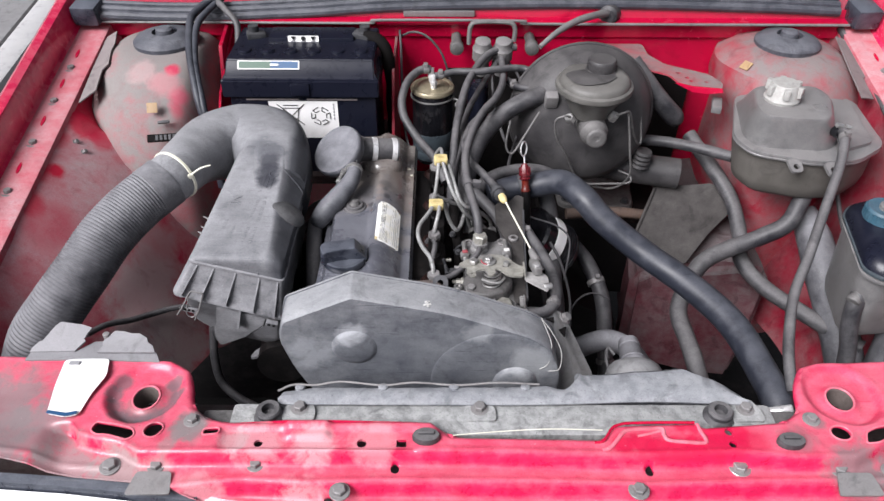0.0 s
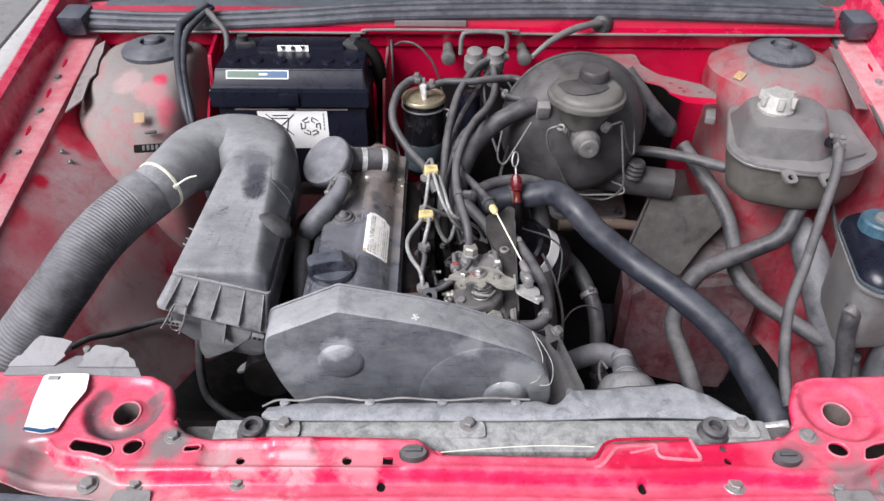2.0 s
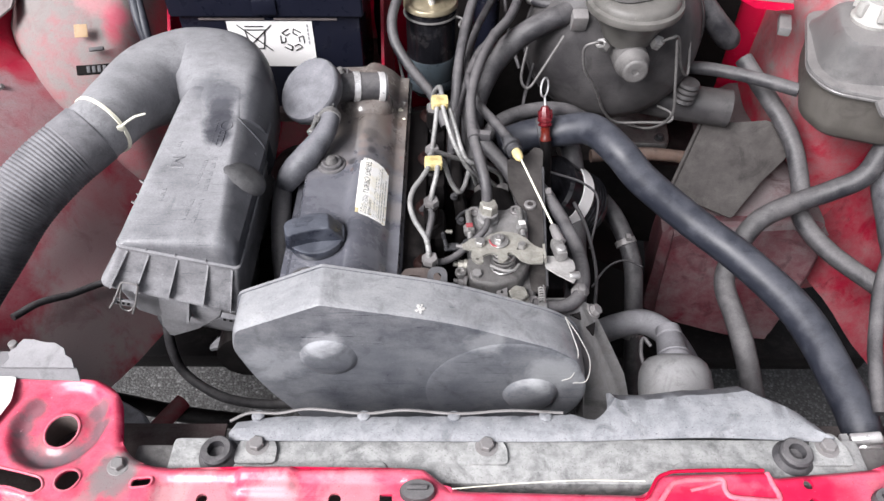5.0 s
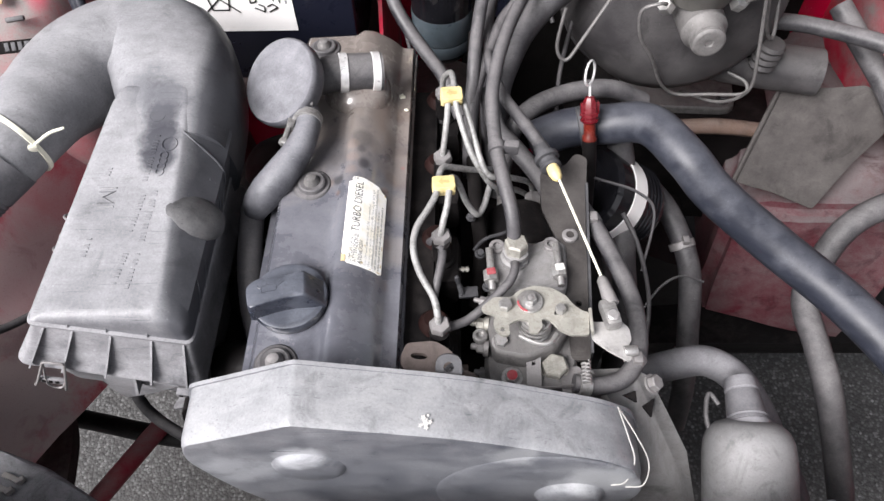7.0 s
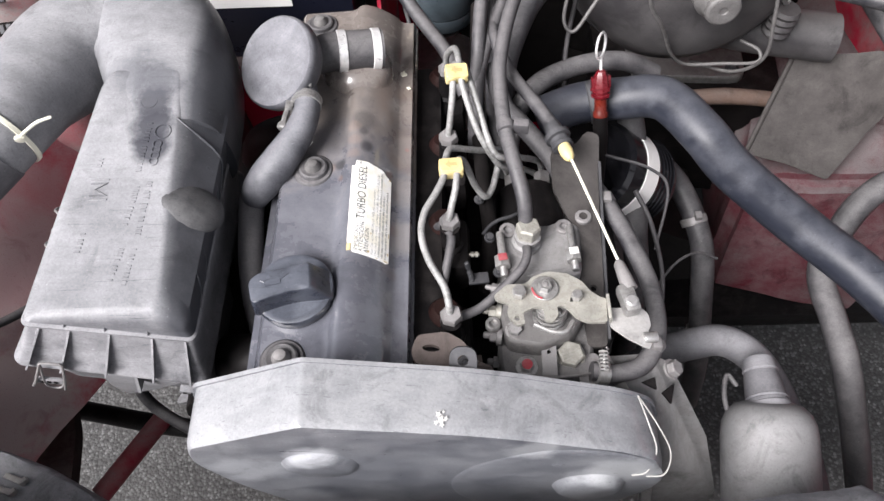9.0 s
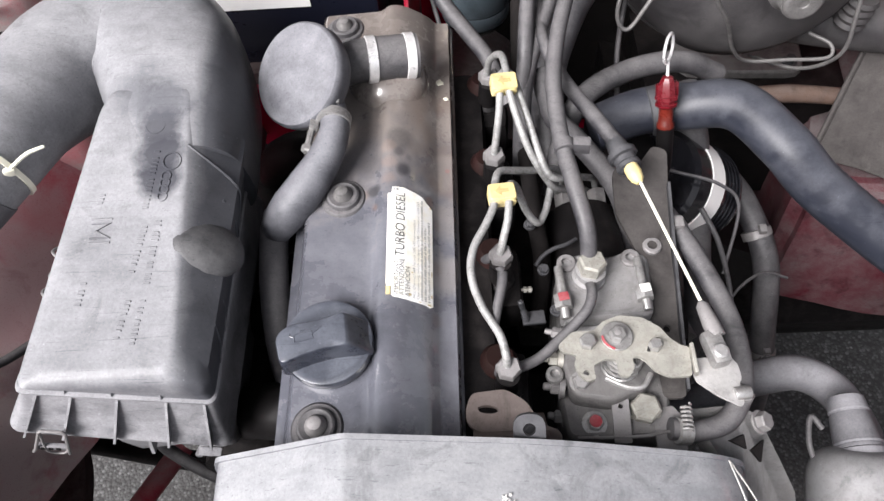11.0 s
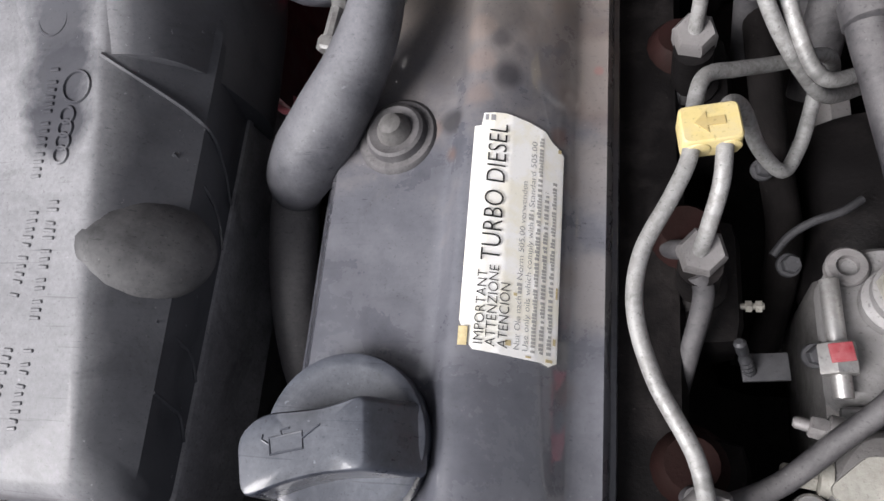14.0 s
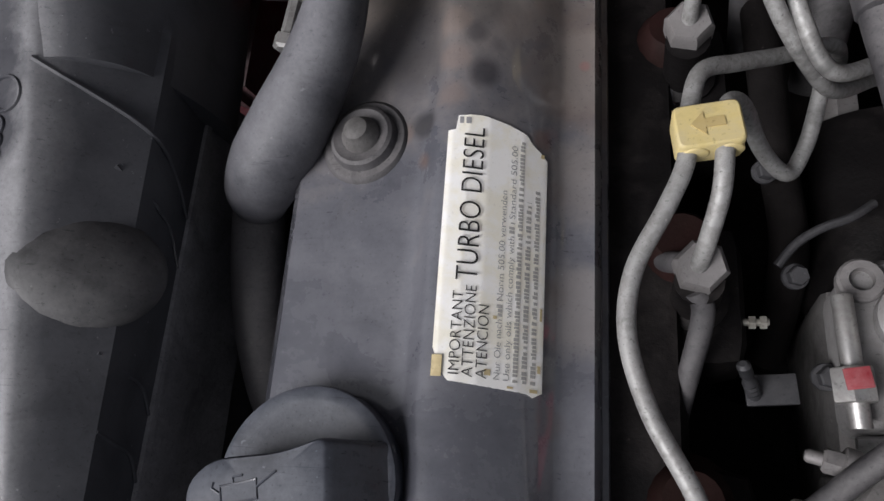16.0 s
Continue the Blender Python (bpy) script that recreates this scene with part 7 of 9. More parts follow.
for x, y in ((0.449, 0.386), (0.499, 0.377)):
    bm = bmesh.new()
    plate(bm, rounded([(-0.011, 0.012), (0.011, 0.012), (0.009, -0.010), (-0.009, -0.010)], 0.006, 3), [ring2(0, -0.001, 0.0045)], 0.004, pose(x, y - 0.004, 0.868, 30, 0, 12))
    part("lug", bm, tank_plastic, tank)
bm = bmesh.new()
lathe(bm, (0.492, 0.450, 0.9225), (0, 0, 1), [(-0.004, 0.0125), (0.0035, 0.0115), (0.0040, 0.0095), (-0.004, 0.0080), (-0.004, 0.001)], 24)
part("moulded_dimple", bm, tank_plastic, tank)
bm = bmesh.new()
cyl(bm, (0.506, 0.425, 0.900), (0.512, 0.404, 0.912), 0.0065, 0.001, 14)
lathe(bm, (0.5095, 0.411, 0.908), (0.25, -0.85, 0.45), [(-0.0045, 0.0085), (-0.004, 0.0100), (0.004, 0.0100), (0.0045, 0.0085)], 18)
part("outlet_clamp", bm, filter_black, tank, "black hose clamp at the outlet")
bm = bmesh.new()
rbox(bm, pose(0.506, 0.409, 0.9185, 20, 15, 10), (0.013, 0.007, 0.005), 0.001)
cyl(bm, (0.513, 0.406, 0.9190), (0.521, 0.405, 0.9175), 0.0030, 0.0006, 8)
part("clamp_screw", bm, zinc, tank)

# washer reservoir: pale body, black lid with a double rim, blue screw cap
wash = thing("washer_tank", (0.53, 0.30, 0.70), "grey reservoir with a black lid and blue cap", "reservoir")
RIM = [(0.508, 0.330), (0.481, 0.205), (0.500, 0.182), (0.585, 0.190), (0.600, 0.345), (0.530, 0.352)]
bm = bmesh.new()
loft(bm, [grown(RIM, 0.70, 0.700), grown(RIM, 0.78, 0.715), grown(RIM, 0.86, 0.780), grown(RIM, 0.90, 0.812)])
part("tank_body", bm, tank_plastic, wash, "dusty translucent lower body")
for z in (0.812, 0.8185):
    bm = bmesh.new()
    loft(bm, [grown(RIM, 0.94, z, 0.012), grown(RIM, 1.0, z + 0.0010, 0.012), grown(RIM, 1.0, z + 0.0040, 0.012), grown(RIM, 0.95, z + 0.0050, 0.012)])
    part("rim", bm, tank_plastic if z < 0.815 else filter_blue, wash)
bm = bmesh.new()
loft(bm, [grown(RIM, 0.955, 0.8225, 0.012), grown(RIM, 0.94, 0.8290, 0.015), grown(RIM, 0.80, 0.8400, 0.02), grown(RIM, 0.55, 0.8450, 0.02)])
part("lid", bm, plastic_battery, wash, "glossy black lid", angle=45)
bm = bmesh.new()
lathe(bm, (0.538, 0.288, 0.842), (0, 0, 1), [(0, 0.0245), (0.003, 0.0265), (0.017, 0.0258), (0.020, 0.0235), (0.0195, 0.019), (0.0185, 0.001)], 36)
wcap = part("cap", bm, blue_cap, wash, "blue plastic cap")
bm = bmesh.new()
lathe(bm, (0.540, 0.286, 0.8605), (0, 0, 1), [(0, 0.0135), (0.005, 0.0130), (0.0065, 0.0110), (0.0065, 0.001)], 24)
part("knob", bm, tank_plastic, wcap)
for k in range(28):
    a_ = k * math.tau / 28
    bm = bmesh.new()
    rbox(bm, Matrix.Translation((0.538 + 0.0260 * math.cos(a_), 0.288 + 0.0260 * math.sin(a_), 0.852)) @ pose(0, 0, 0, 0, 0, math.degrees(a_)), (0.0016, 0.0028, 0.013), 0)
    part("grip_rib", bm, blue_cap, wcap)
bm = bmesh.new()
lathe(bm, (0.500, 0.215, 0.775), (-0.6, -0.5, -0.5), [(0, 0.008), (0.012, 0.008), (0.013, 0.010), (0.018, 0.010), (0.020, 0.006)], 14)
part("spigot", bm, alu_dirty, wash)
bm = bmesh.new()
hose(bm, [(0.520, 0.440, 0.745), (0.528, 0.400, 0.725), (0.535, 0.350, 0.690), (0.545, 0.300, 0.650), (0.555, 0.250, 0.600), (0.560, 0.220, 0.550)], [0.020, 0.026, 0.028, 0.028, 0.028, 0.028], 20, 6)
single("wing_duct", bm, hose_pale, "wide dusty grey duct beside the reservoir", "duct")
bm = bmesh.new()
hose(bm, [(0.60, 0.230, 0.74), (0.597, 0.225, 0.69), (0.592, 0.215, 0.63), (0.585, 0.20, 0.56)], 0.030, 20, 6)
single("wing_duct", bm, hose_pale, "second dusty grey duct below the reservoir", "duct")

# ---- injection pump ----
pump = thing("injection_pump", (0.0, 0.20, 0.74), "dirty cast diesel injection pump with throttle lever", "injection pump")
bm = bmesh.new()
rbox(bm, pose(0.002, 0.205, 0.752, 0, 0, 0), (0.066, 0.120, 0.085), 0.008)
part("housing", bm, alu_dirty, pump)
bm = bmesh.new()
slab(bm, [(x, y, 0.796) for x, y in rounded([(-0.030, 0.213), (0.030, 0.216), (0.033, 0.262), (0.022, 0.268), (0.006, 0.262), (-0.016, 0.266), (-0.031, 0.260)], 0.006, 3)], 0.026, (0, 0, 1), 0.003, 0.004)
part("top_cover", bm, alu, pump, "grey cast top cover")
for y, z in ((0.2115, 0.812), (0.2085, 0.803)):
    bm = bmesh.new()
    rbox(bm, pose(0.0, y, z, 20, 0, 3), (0.058, 0.005, 0.004), 0.0015)
    part("cover_ridge", bm, alu, pump)
bm = bmesh.new()
slab(bm, [(x, y, 0.770) for x, y in rounded([(-0.034, 0.140), (0.030, 0.140), (0.036, 0.165), (0.034, 0.21), (-0.030, 0.21), (-0.037, 0.165)], 0.006, 3)], 0.030, (0, 0, 1), 0.003, 0.004)
part("front_housing", bm, alu_dirty, pump)
bm = bmesh.new()
slab(bm, [(x, y, 0.800) for x, y in rounded([(-0.030, 0.163), (-0.005, 0.158), (0.020, 0.168), (0.030, 0.185), (0.026, 0.207), (-0.026, 0.205), (-0.036, 0.190)], 0.006, 3)], 0.018, (0, 0, 1), 0.003, 0.004)
part("lever_seat", bm, alu_dirty, pump)
bm = bmesh.new()
cyl(bm, (0.0, 0.262, 0.760), (0.0, 0.335, 0.760), 0.031, 0.004, 28)
part("head", bm, iron_dark, pump)
for k in range(4):
    a_ = math.radians(45 + 90 * k)
    bm = bmesh.new()
    cyl(bm, (0.019 * math.cos(a_), 0.335, 0.760 + 0.019 * math.sin(a_)), (0.019 * math.cos(a_), 0.352, 0.760 + 0.019 * math.sin(a_)), 0.008, 0.001, 6)
    part("delivery_valve", bm, steel_dusty, pump)
for x, y in ((-0.025, 0.257), (0.0195, 0.259), (0.036, 0.268)):
    bm = bmesh.new()
    lathe(bm, (x, y, 0.820), (0, 0, 1), [(0, 0.0068), (0.004, 0.0068), (0.005, 0.006), (0.005, 0.0036), (0.002, 0.0034), (0.002, 0.0005)], 18)
    part("socket_screw", bm, steel_dusty, pump)
for x, y, mark in ((-0.031, 0.225, paint_mark), (0.0235, 0.229, white_plastic)):
    bm = bmesh.new()
    cyl(bm, (x - 0.001, y + 0.026, 0.829), (x + 0.001, y - 0.012, 0.826), 0.0030, 0.0004, 12)
    part("stop_screw", bm, zinc, pump, "zinc adjusting screw")
    bm = bmesh.new()
    cyl(bm, (x - 0.0003, y + 0.005, 0.828), (x + 0.0003, y - 0.005, 0.8275), 0.0062, 0.0008, 6)
    part("lock_nut", bm, zinc, pump)
    bm = bmesh.new()
    rbox(bm, pose(x, y + 0.001, 0.8337, 0, 0, 8), (0.007, 0.006, 0.0008), 0.0003)
    part("paint_dab", bm, mark, pump, "dab of paint")
# banjo bolt and fuel feed
bm = bmesh.new()
lathe(bm, (-0.0115, 0.2445, 0.820), (0.05, 0.05, 1), [(0, 0.0115), (0.006, 0.0115), (0.007, 0.009), (0.010, 0.009), (0.011, 0.0105), (0.0145, 0.0105), (0.015, 0.009)], 22)
part("banjo_union", bm, alu, pump)
bm = bmesh.new()
hexbolt(bm, (-0.0110, 0.2455, 0.835), (0.05, 0.05, 1), 0.0165, 0.011)
part("banjo_bolt", bm, zinc_yellow, pump, "yellowed hexagon banjo bolt")
# throttle lever: stamped plate, spindle, spring and cable arm
bm = bmesh.new()
lever = rounded([(-0.040, 0.185), (-0.030, 0.194), (-0.017, 0.194), (-0.011, 0.200), (0.000, 0.204), (0.014, 0.202), (0.024, 0.195), (0.029, 0.187), (0.035, 0.182), (0.0395, 0.181), (0.038, 0.162), (0.025, 0.162), (0.017, 0.166), (0.012, 0.173), (0.008, 0.176), (0.004, 0.175), (0.005, 0.169), (0.001, 0.163), (-0.005, 0.164), (-0.005, 0.174), (-0.012, 0.175), (-0.020, 0.171), (-0.019, 0.162), (-0.025, 0.161), (-0.030, 0.167), (-0.031, 0.173), (-0.029, 0.178), (-0.038, 0.181)], 0.002, 3)
plate(bm, lever, [ring2(-0.0245, 0.1665, 0.0019, n=10), rounded([(0.013, 0.178), (0.020, 0.180), (0.0235, 0.1885), (0.0165, 0.1865)], 0.0025, 3)], 0.0026, Matrix.Translation((0, 0, 0.847)))
tl = part("throttle_lever", bm, zinc_yellow, pump, "yellow-passivated stamped lever plate")
bm = bmesh.new()
rbox(bm, pose(0.0400, 0.1715, 0.8495, 0, 80, 0), (0.008, 0.019, 0.0024), 0.0006)
part("lever_tab", bm, zinc_yellow, tl)
for x, y, af, w in ((-0.0035, 0.189, 0.0088, 0.0098), (-0.0220, 0.1855, 0.0090, 0.0), (0.0185, 0.1815, 0.0070, 0.0)):
    bm = bmesh.new()
    hexbolt(bm, (x, y, 0.848), (0, 0, 1), af, 0.0055, w)
    part("lever_nut", bm, zinc, tl)
bm = bmesh.new()
cyl(bm, (-0.0035, 0.189, 0.853), (-0.0035, 0.189, 0.8555), 0.0022, 0.0004, 12)
part("spindle_end", bm, steel_dusty, tl)
bm = bmesh.new()
lathe(bm, (-0.0035, 0.189, 0.8490), (0, 0, 1), [(0, 0.0095), (0.0004, 0.0097), (0.0012, 0.0097), (0.0016, 0.0085)], 24)
bmesh.ops.delete(bm, geom=[v for v in bm.verts if v.co.x > -0.0045 or v.co.y > 0.1895], context="VERTS")
part("paint_dab", bm, paint_mark, tl)
bm = bmesh.new()
sweep(bm, [(0.0115 * math.cos(a * 0.55) + 0.002, 0.182 + 0.0115 * math.sin(a * 0.55), 0.816 + 0.0005 * a) for a in range(0, 56)], 0.0013, 6)
part("return_spring", bm, zinc, pump, "coiled return spring")
bm = bmesh.new()
hose(bm, [(-0.012, 0.166, 0.838), (0.0, 0.160, 0.838), (0.010, 0.160, 0.838), (0.016, 0.168, 0.838)], 0.0017, 8, 6)
part("spring_hook", bm, zinc, pump)
bm = bmesh.new()
plate(bm, rounded([(0.040, 0.176), (0.047, 0.175), (0.064, 0.178), (0.070, 0.173), (0.0705, 0.163), (0.067, 0.159), (0.070, 0.154), (0.067, 0.145), (0.060, 0.148), (0.054, 0.150), (0.047, 0.156), (0.041, 0.161)], 0.003, 3), (), 0.0025, Matrix.Translation((0, 0, 0.842)), bend=lambda x, y: -0.35 * max(0, x - 0.055))
part("lever_arm", bm, arm_steel, pump, "bright bent lever arm")
bm = bmesh.new()
rbox(bm, pose(0.0545, 0.1785, 0.848, 0, 0, 12), (0.012, 0.023, 0.012), 0.004)
part("ball_socket", bm, zinc, pump)
bm = bmesh.new()
lathe(bm, (0.0555, 0.1745, 0.853), (0, 0, 1), [(0, 0.0048), (0.002, 0.0048), (0.003, 0.0035)], 16)
part("socket_pin", bm, alu, pump)
bm = bmesh.new()
cyl(bm, (0.063, 0.153, 0.838), (0.073, 0.154, 0.838), 0.0042, 0.0008, 12)
part("arm_stud", bm, zinc, pump)
bm = bmesh.new()
hexbolt(bm, (0.017, 0.158, 0.799), (0, -0.1, 1), 0.0175, 0.008, 0.0115)
part("large_bolt", bm, zinc_yellow, pump, "large yellowed hexagon bolt")
bm = bmesh.new()
hexbolt(bm, (-0.016, 0.150, 0.799), (0, -0.1, 1), 0.0095, 0.006, 0.0085)
part("front_bolt", bm, zinc, pump)
bm = bmesh.new()
lathe(bm, (-0.016, 0.1495, 0.8062), (0, -0.1, 1), [(0, 0.0042), (0.0006, 0.0040), (0.0008, 0.001)], 12)
part("paint_dab", bm, paint_mark, pump)
bm = bmesh.new()
hexbolt(bm, (-0.024, 0.172, 0.816), (0, -0.1, 1), 0.009, 0.005, 0.0075)
part("front_bolt", bm, alu, pump)
bm = bmesh.new()
plate(bm, rounded([(-0.0055, 0.136), (0.0055, 0.136), (0.0055, 0.168), (-0.0055, 0.168)], 0.001, 2), [ring2(0, 0.158, 0.0016, n=10)], 0.002, Matrix.Translation((0.0005, 0, 0.806)), bend=lambda x, y: 0.3 * (y - 0.15))
part("tag_strip", bm, steel_dusty, pump)
bm = bmesh.new()
hose(bm, [(-0.028, 0.140, 0.803), (-0.010, 0.138, 0.809), (0.012, 0.138, 0.809), (0.030, 0.142, 0.804)], 0.0011, 6, 6)
part("lead_wire", bm, steel_dusty, pump)
for p, q, r, mat in (((-0.036, 0.190, 0.812), (-0.050, 0.192, 0.812), 0.0055, zinc_yellow), ((-0.036, 0.173, 0.805), (-0.049, 0.175, 0.805), 0.0060, steel_dusty), ((-0.034, 0.203, 0.824), (-0.046, 0.206, 0.824), 0.0045, steel_dusty), ((-0.034, 0.158, 0.790), (-0.046, 0.160, 0.790), 0.0055, alu)):
    bm = bmesh.new()
    ax = Vector(q) - Vector(p)
    lathe(bm, Vector(p) - ax * 0.2, ax, [(0, r * 1.15), (0.0035, r * 1.15), (0.004, r * 0.95)], 18)
    lathe(bm, Vector(p) + ax * 0.1, ax, [(0, r * 0.85), (0.0048, r * 0.85), (0.0054, r * 0.7)], 6)
    lathe(bm, Vector(p) + ax * 0.5, ax, [(0, r * 0.45), (0.004, r * 0.45), (0.005, r * 0.3)], 12)
    part("side_union", bm, mat, pump)
bm = bmesh.new()
rbox(bm, pose(-0.049, 0.2275, 0.799, 0, 0, 4), (0.016, 0.010, 0.0025), 0.0005)
part("stop_bracket", bm, steel_dark, pump)
bm = bmesh.new()
lathe(bm, (-0.054, 0.2255, 0.799), (-0.22, 0.35, 0.8), [(0.0012 * k, 0.0021 + 0.0004 * (k % 2)) for k in range(9)] + [(0.0115, 0.0016), (0.013, 0.0022), (0.018, 0.0022), (0.019, 0.0012)], 14)
part("stop_stud", bm, steel_dark, pump, "threaded steel stud")
bm = bmesh.new()
cyl(bm, (-0.068, 0.250, 0.799), (-0.048, 0.250, 0.800), 0.0013, 0.0002, 10)
for x in (-0.064, -0.0545, -0.051):
    lathe(bm, (x, 0.250, 0.7995), (1, 0, 0.05), [(0, 0.0024), (0.0022, 0.0024)], 6)
part("brass_stud", bm, zinc_yellow, pump, "small brass stud with nuts")
# accelerator cable plate and cable
cplate = thing("cable_bracket", (0.03, 0.25, 0.78), "dark steel throttle cable bracket", "bracket")
bm = bmesh.new()
plate(bm, rounded([(0.013, 0.322), (0.013, 0.292), (0.026, 0.262), (0.030, 0.200), (0.031, 0.165), (0.046, 0.165), (0.049, 0.215), (0.0485, 0.262), (0.050, 0.290), (0.054, 0.336), (0.044, 0.340), (0.034, 0.328), (0.024, 0.330)], 0.004, 3), [ring2(0.040, 0.212, 0.0025, n=10)], 0.003, Matrix.Translation((0, 0, 0.0)), bend=lambda x, y: 0.800 + 0.30 * max(0, y - 0.19))
part("bracket_plate", bm, shield_steel, cplate)
bm = bmesh.new()
loft(bm, [[(x - 0.001, y, z - 0.016), (x + 0.001, y, z - 0.016), (x + 0.001, y, z + 0.005), (x - 0.001, y, z + 0.005)] for x, y, z in ((0.0475, 0.17, 0.798), (0.0495, 0.24, 0.815), (0.0515, 0.31, 0.836))])
part("folded_edge", bm, steel_dark, cplate)
acc = thing("throttle_cable", (0.04, 0.27, 0.86), "white throttle cable with yellowed end fittings", "cable")
bm = bmesh.new()
hose(bm, [(0.022, 0.302, 0.866), (0.0535, 0.200, 0.851)], 0.0011, 8)
part("inner_cable", bm, zip_nylon, acc)
bm = bmesh.new()
lathe(bm, (0.0195, 0.306, 0.866), (0.33, -0.94, -0.1), [(-0.004, 0.004), (0.0, 0.0050), (0.006, 0.0054), (0.011, 0.0044), (0.014, 0.0022)], 18)
part("end_fitting", bm, yellow_clip, acc, "yellowed plastic ferrule")
bm = bmesh.new()
lathe(bm, (0.0165, 0.3165, 0.864), (0.33, -0.94, -0.1), [(-0.014, 0.0065), (-0.004, 0.008), (-0.003, 0.0105), (0.001, 0.0105), (0.002, 0.008), (0.006, 0.008), (0.007, 0.0088), (0.010, 0.0088), (0.012, 0.006)], 12)
part("adjuster", bm, steel_dark, acc)
bm = bmesh.new()
lathe(bm, (0.0505, 0.209, 0.852), (0.25, -0.96, -0.1), [(0, 0.0016), (0.003, 0.0040), (0.016, 0.0052), (0.024, 0.0056)], 16)
part("lower_boot", bm, steel_dusty, acc)
bm = bmesh.new()
hose(bm, [(0.014, 0.325, 0.866), (0.0, 0.352, 0.868), (-0.018, 0.39, 0.868), (-0.03, 0.44, 0.872), (-0.02, 0.52, 0.88), (0.02, 0.62, 0.90), (0.06, 0.70, 0.92)], [0.0056, 0.0058, 0.0052, 0.0048, 0.0048, 0.0048, 0.0048], 12, 7)
part("outer_sheath", bm, rubber, acc)

# ---- injector pipes ----
for y in (0.1745, 0.2570, 0.3434, 0.425):
    inj = thing("injector", (-0.072, y, 0.78), "steel diesel injector with hexagon union nut", "injector", "injectors")
    tip = Vector((-0.072, y, 0.836))
    bm = bmesh.new()
    lathe(bm, tip - Vector((-0.001, -0.002, 0.006)), (0.05, -0.15, 1), [(0, 0.0084), (0.0085, 0.0084), (0.0105, 0.0070)], 6)
    part("union_nut", bm, steel_dusty, inj, "steel hexagon nut")
    bm = bmesh.new()
    lathe(bm, tip - Vector((0, 0, 0.048)), (0.02, -0.05, 1), [(0, 0.011), (0.02, 0.011), (0.022, 0.008), (0.045, 0.0075)], 16)
    part("body", bm, iron_dark, inj)
bundle = thing("injector_pipes", (-0.06, 0.30, 0.83), "pale zinc injector pipes joined by yellow clamps", "fuel pipes")
for pts in ([(-0.0716, 0.1745, 0.836), (-0.0722, 0.180, 0.846), (-0.0755, 0.192, 0.851), (-0.086, 0.212, 0.853), (-0.0915, 0.232, 0.856), (-0.0895, 0.250, 0.859), (-0.0800, 0.268, 0.862), (-0.0745, 0.281, 0.8635), (-0.0728, 0.298, 0.8635), (-0.0690, 0.310, 0.862), (-0.058, 0.318, 0.852), (-0.044, 0.328, 0.838), (-0.026, 0.338, 0.826), (-0.016, 0.352, 0.795), (-0.0134, 0.358, 0.774)],
            [(-0.0716, 0.2570, 0.838), (-0.0690, 0.262, 0.850), (-0.0655, 0.272, 0.860), (-0.0642, 0.283, 0.8635), (-0.0630, 0.297, 0.8635), (-0.0575, 0.303, 0.852), (-0.0500, 0.300, 0.828), (-0.0410, 0.297, 0.815), (-0.0350, 0.306, 0.8145), (-0.0316, 0.316, 0.819), (-0.0270, 0.332, 0.818), (-0.018, 0.352, 0.775), (-0.0134, 0.360, 0.747)],
            [(-0.0711, 0.3434, 0.836), (-0.069, 0.348, 0.852), (-0.0665, 0.358, 0.870), (-0.0655, 0.368, 0.879), (-0.0645, 0.380, 0.884), (-0.056, 0.382, 0.880), (-0.046, 0.356, 0.864), (-0.038, 0.330, 0.850), (-0.030, 0.318, 0.842), (-0.012, 0.330, 0.825), (0.008, 0.350, 0.795), (0.0134, 0.358, 0.774)],
            [(-0.072, 0.425, 0.840), (-0.070, 0.418, 0.862), (-0.063, 0.402, 0.882), (-0.0605, 0.384, 0.885), (-0.0590, 0.368, 0.880), (-0.053, 0.348, 0.868), (-0.046, 0.334, 0.854), (-0.036, 0.324, 0.838), (-0.025, 0.324, 0.82), (-0.004, 0.345, 0.79), (0.010, 0.360, 0.762), (0.0134, 0.362, 0.747)]):
    bm = bmesh.new()
    hose(bm, pts, 0.0027, 18, 7)
    part("pipe", bm, pipe_zinc, bundle, "pale zinc-plated pipe")
for c, tilt_ in (((-0.0686, 0.2895, 0.8635), 0), ((-0.0625, 0.3735, 0.8815), 14)):
    m = pose(*c, tilt_, 4, 7)
    clamp_ = bmesh.new()
    slab(clamp_, [m @ Vector((x, y, -0.0052)) for x, y in rounded([(-0.0092, -0.0066), (0.0092, -0.0066), (0.0092, 0.0066), (-0.0092, 0.0066)], 0.0022, 3)], 0.0100, m.to_3x3() @ Vector((0, 0, 1)), 0.0008, 0.0010)
    clamp_ = part("clamp", clamp_, yellow_clip, bundle, "yellowed plastic pipe clamp")
    bm = bmesh.new()
    slab(bm, [m @ Vector((x, y, 0.0046)) for x, y in ((-0.0050, 0.0), (-0.0012, 0.0036), (-0.0012, 0.0014), (0.0042, 0.0014), (0.0042, -0.0014), (-0.0012, -0.0014), (-0.0012, -0.0036))], 0.0006, m.to_3x3() @ Vector((0, 0, 1)))
    part("moulded_arrow", bm, clip_shade, clamp_)
    bm = bmesh.new()
    for ox in (-0.0045, 0.0050):
        cyl(bm, m @ Vector((ox, -0.0072, -0.0004)), m @ Vector((ox, 0.0072, -0.0004)), 0.0040, 0.0006, 16)
    part("pipe_seat", bm, yellow_clip, clamp_)
# leak-off hoses between injectors
leak = thing("leak_off_hose", (-0.08, 0.28, 0.80), "thin dusty rubber leak-off hoses", "hose")
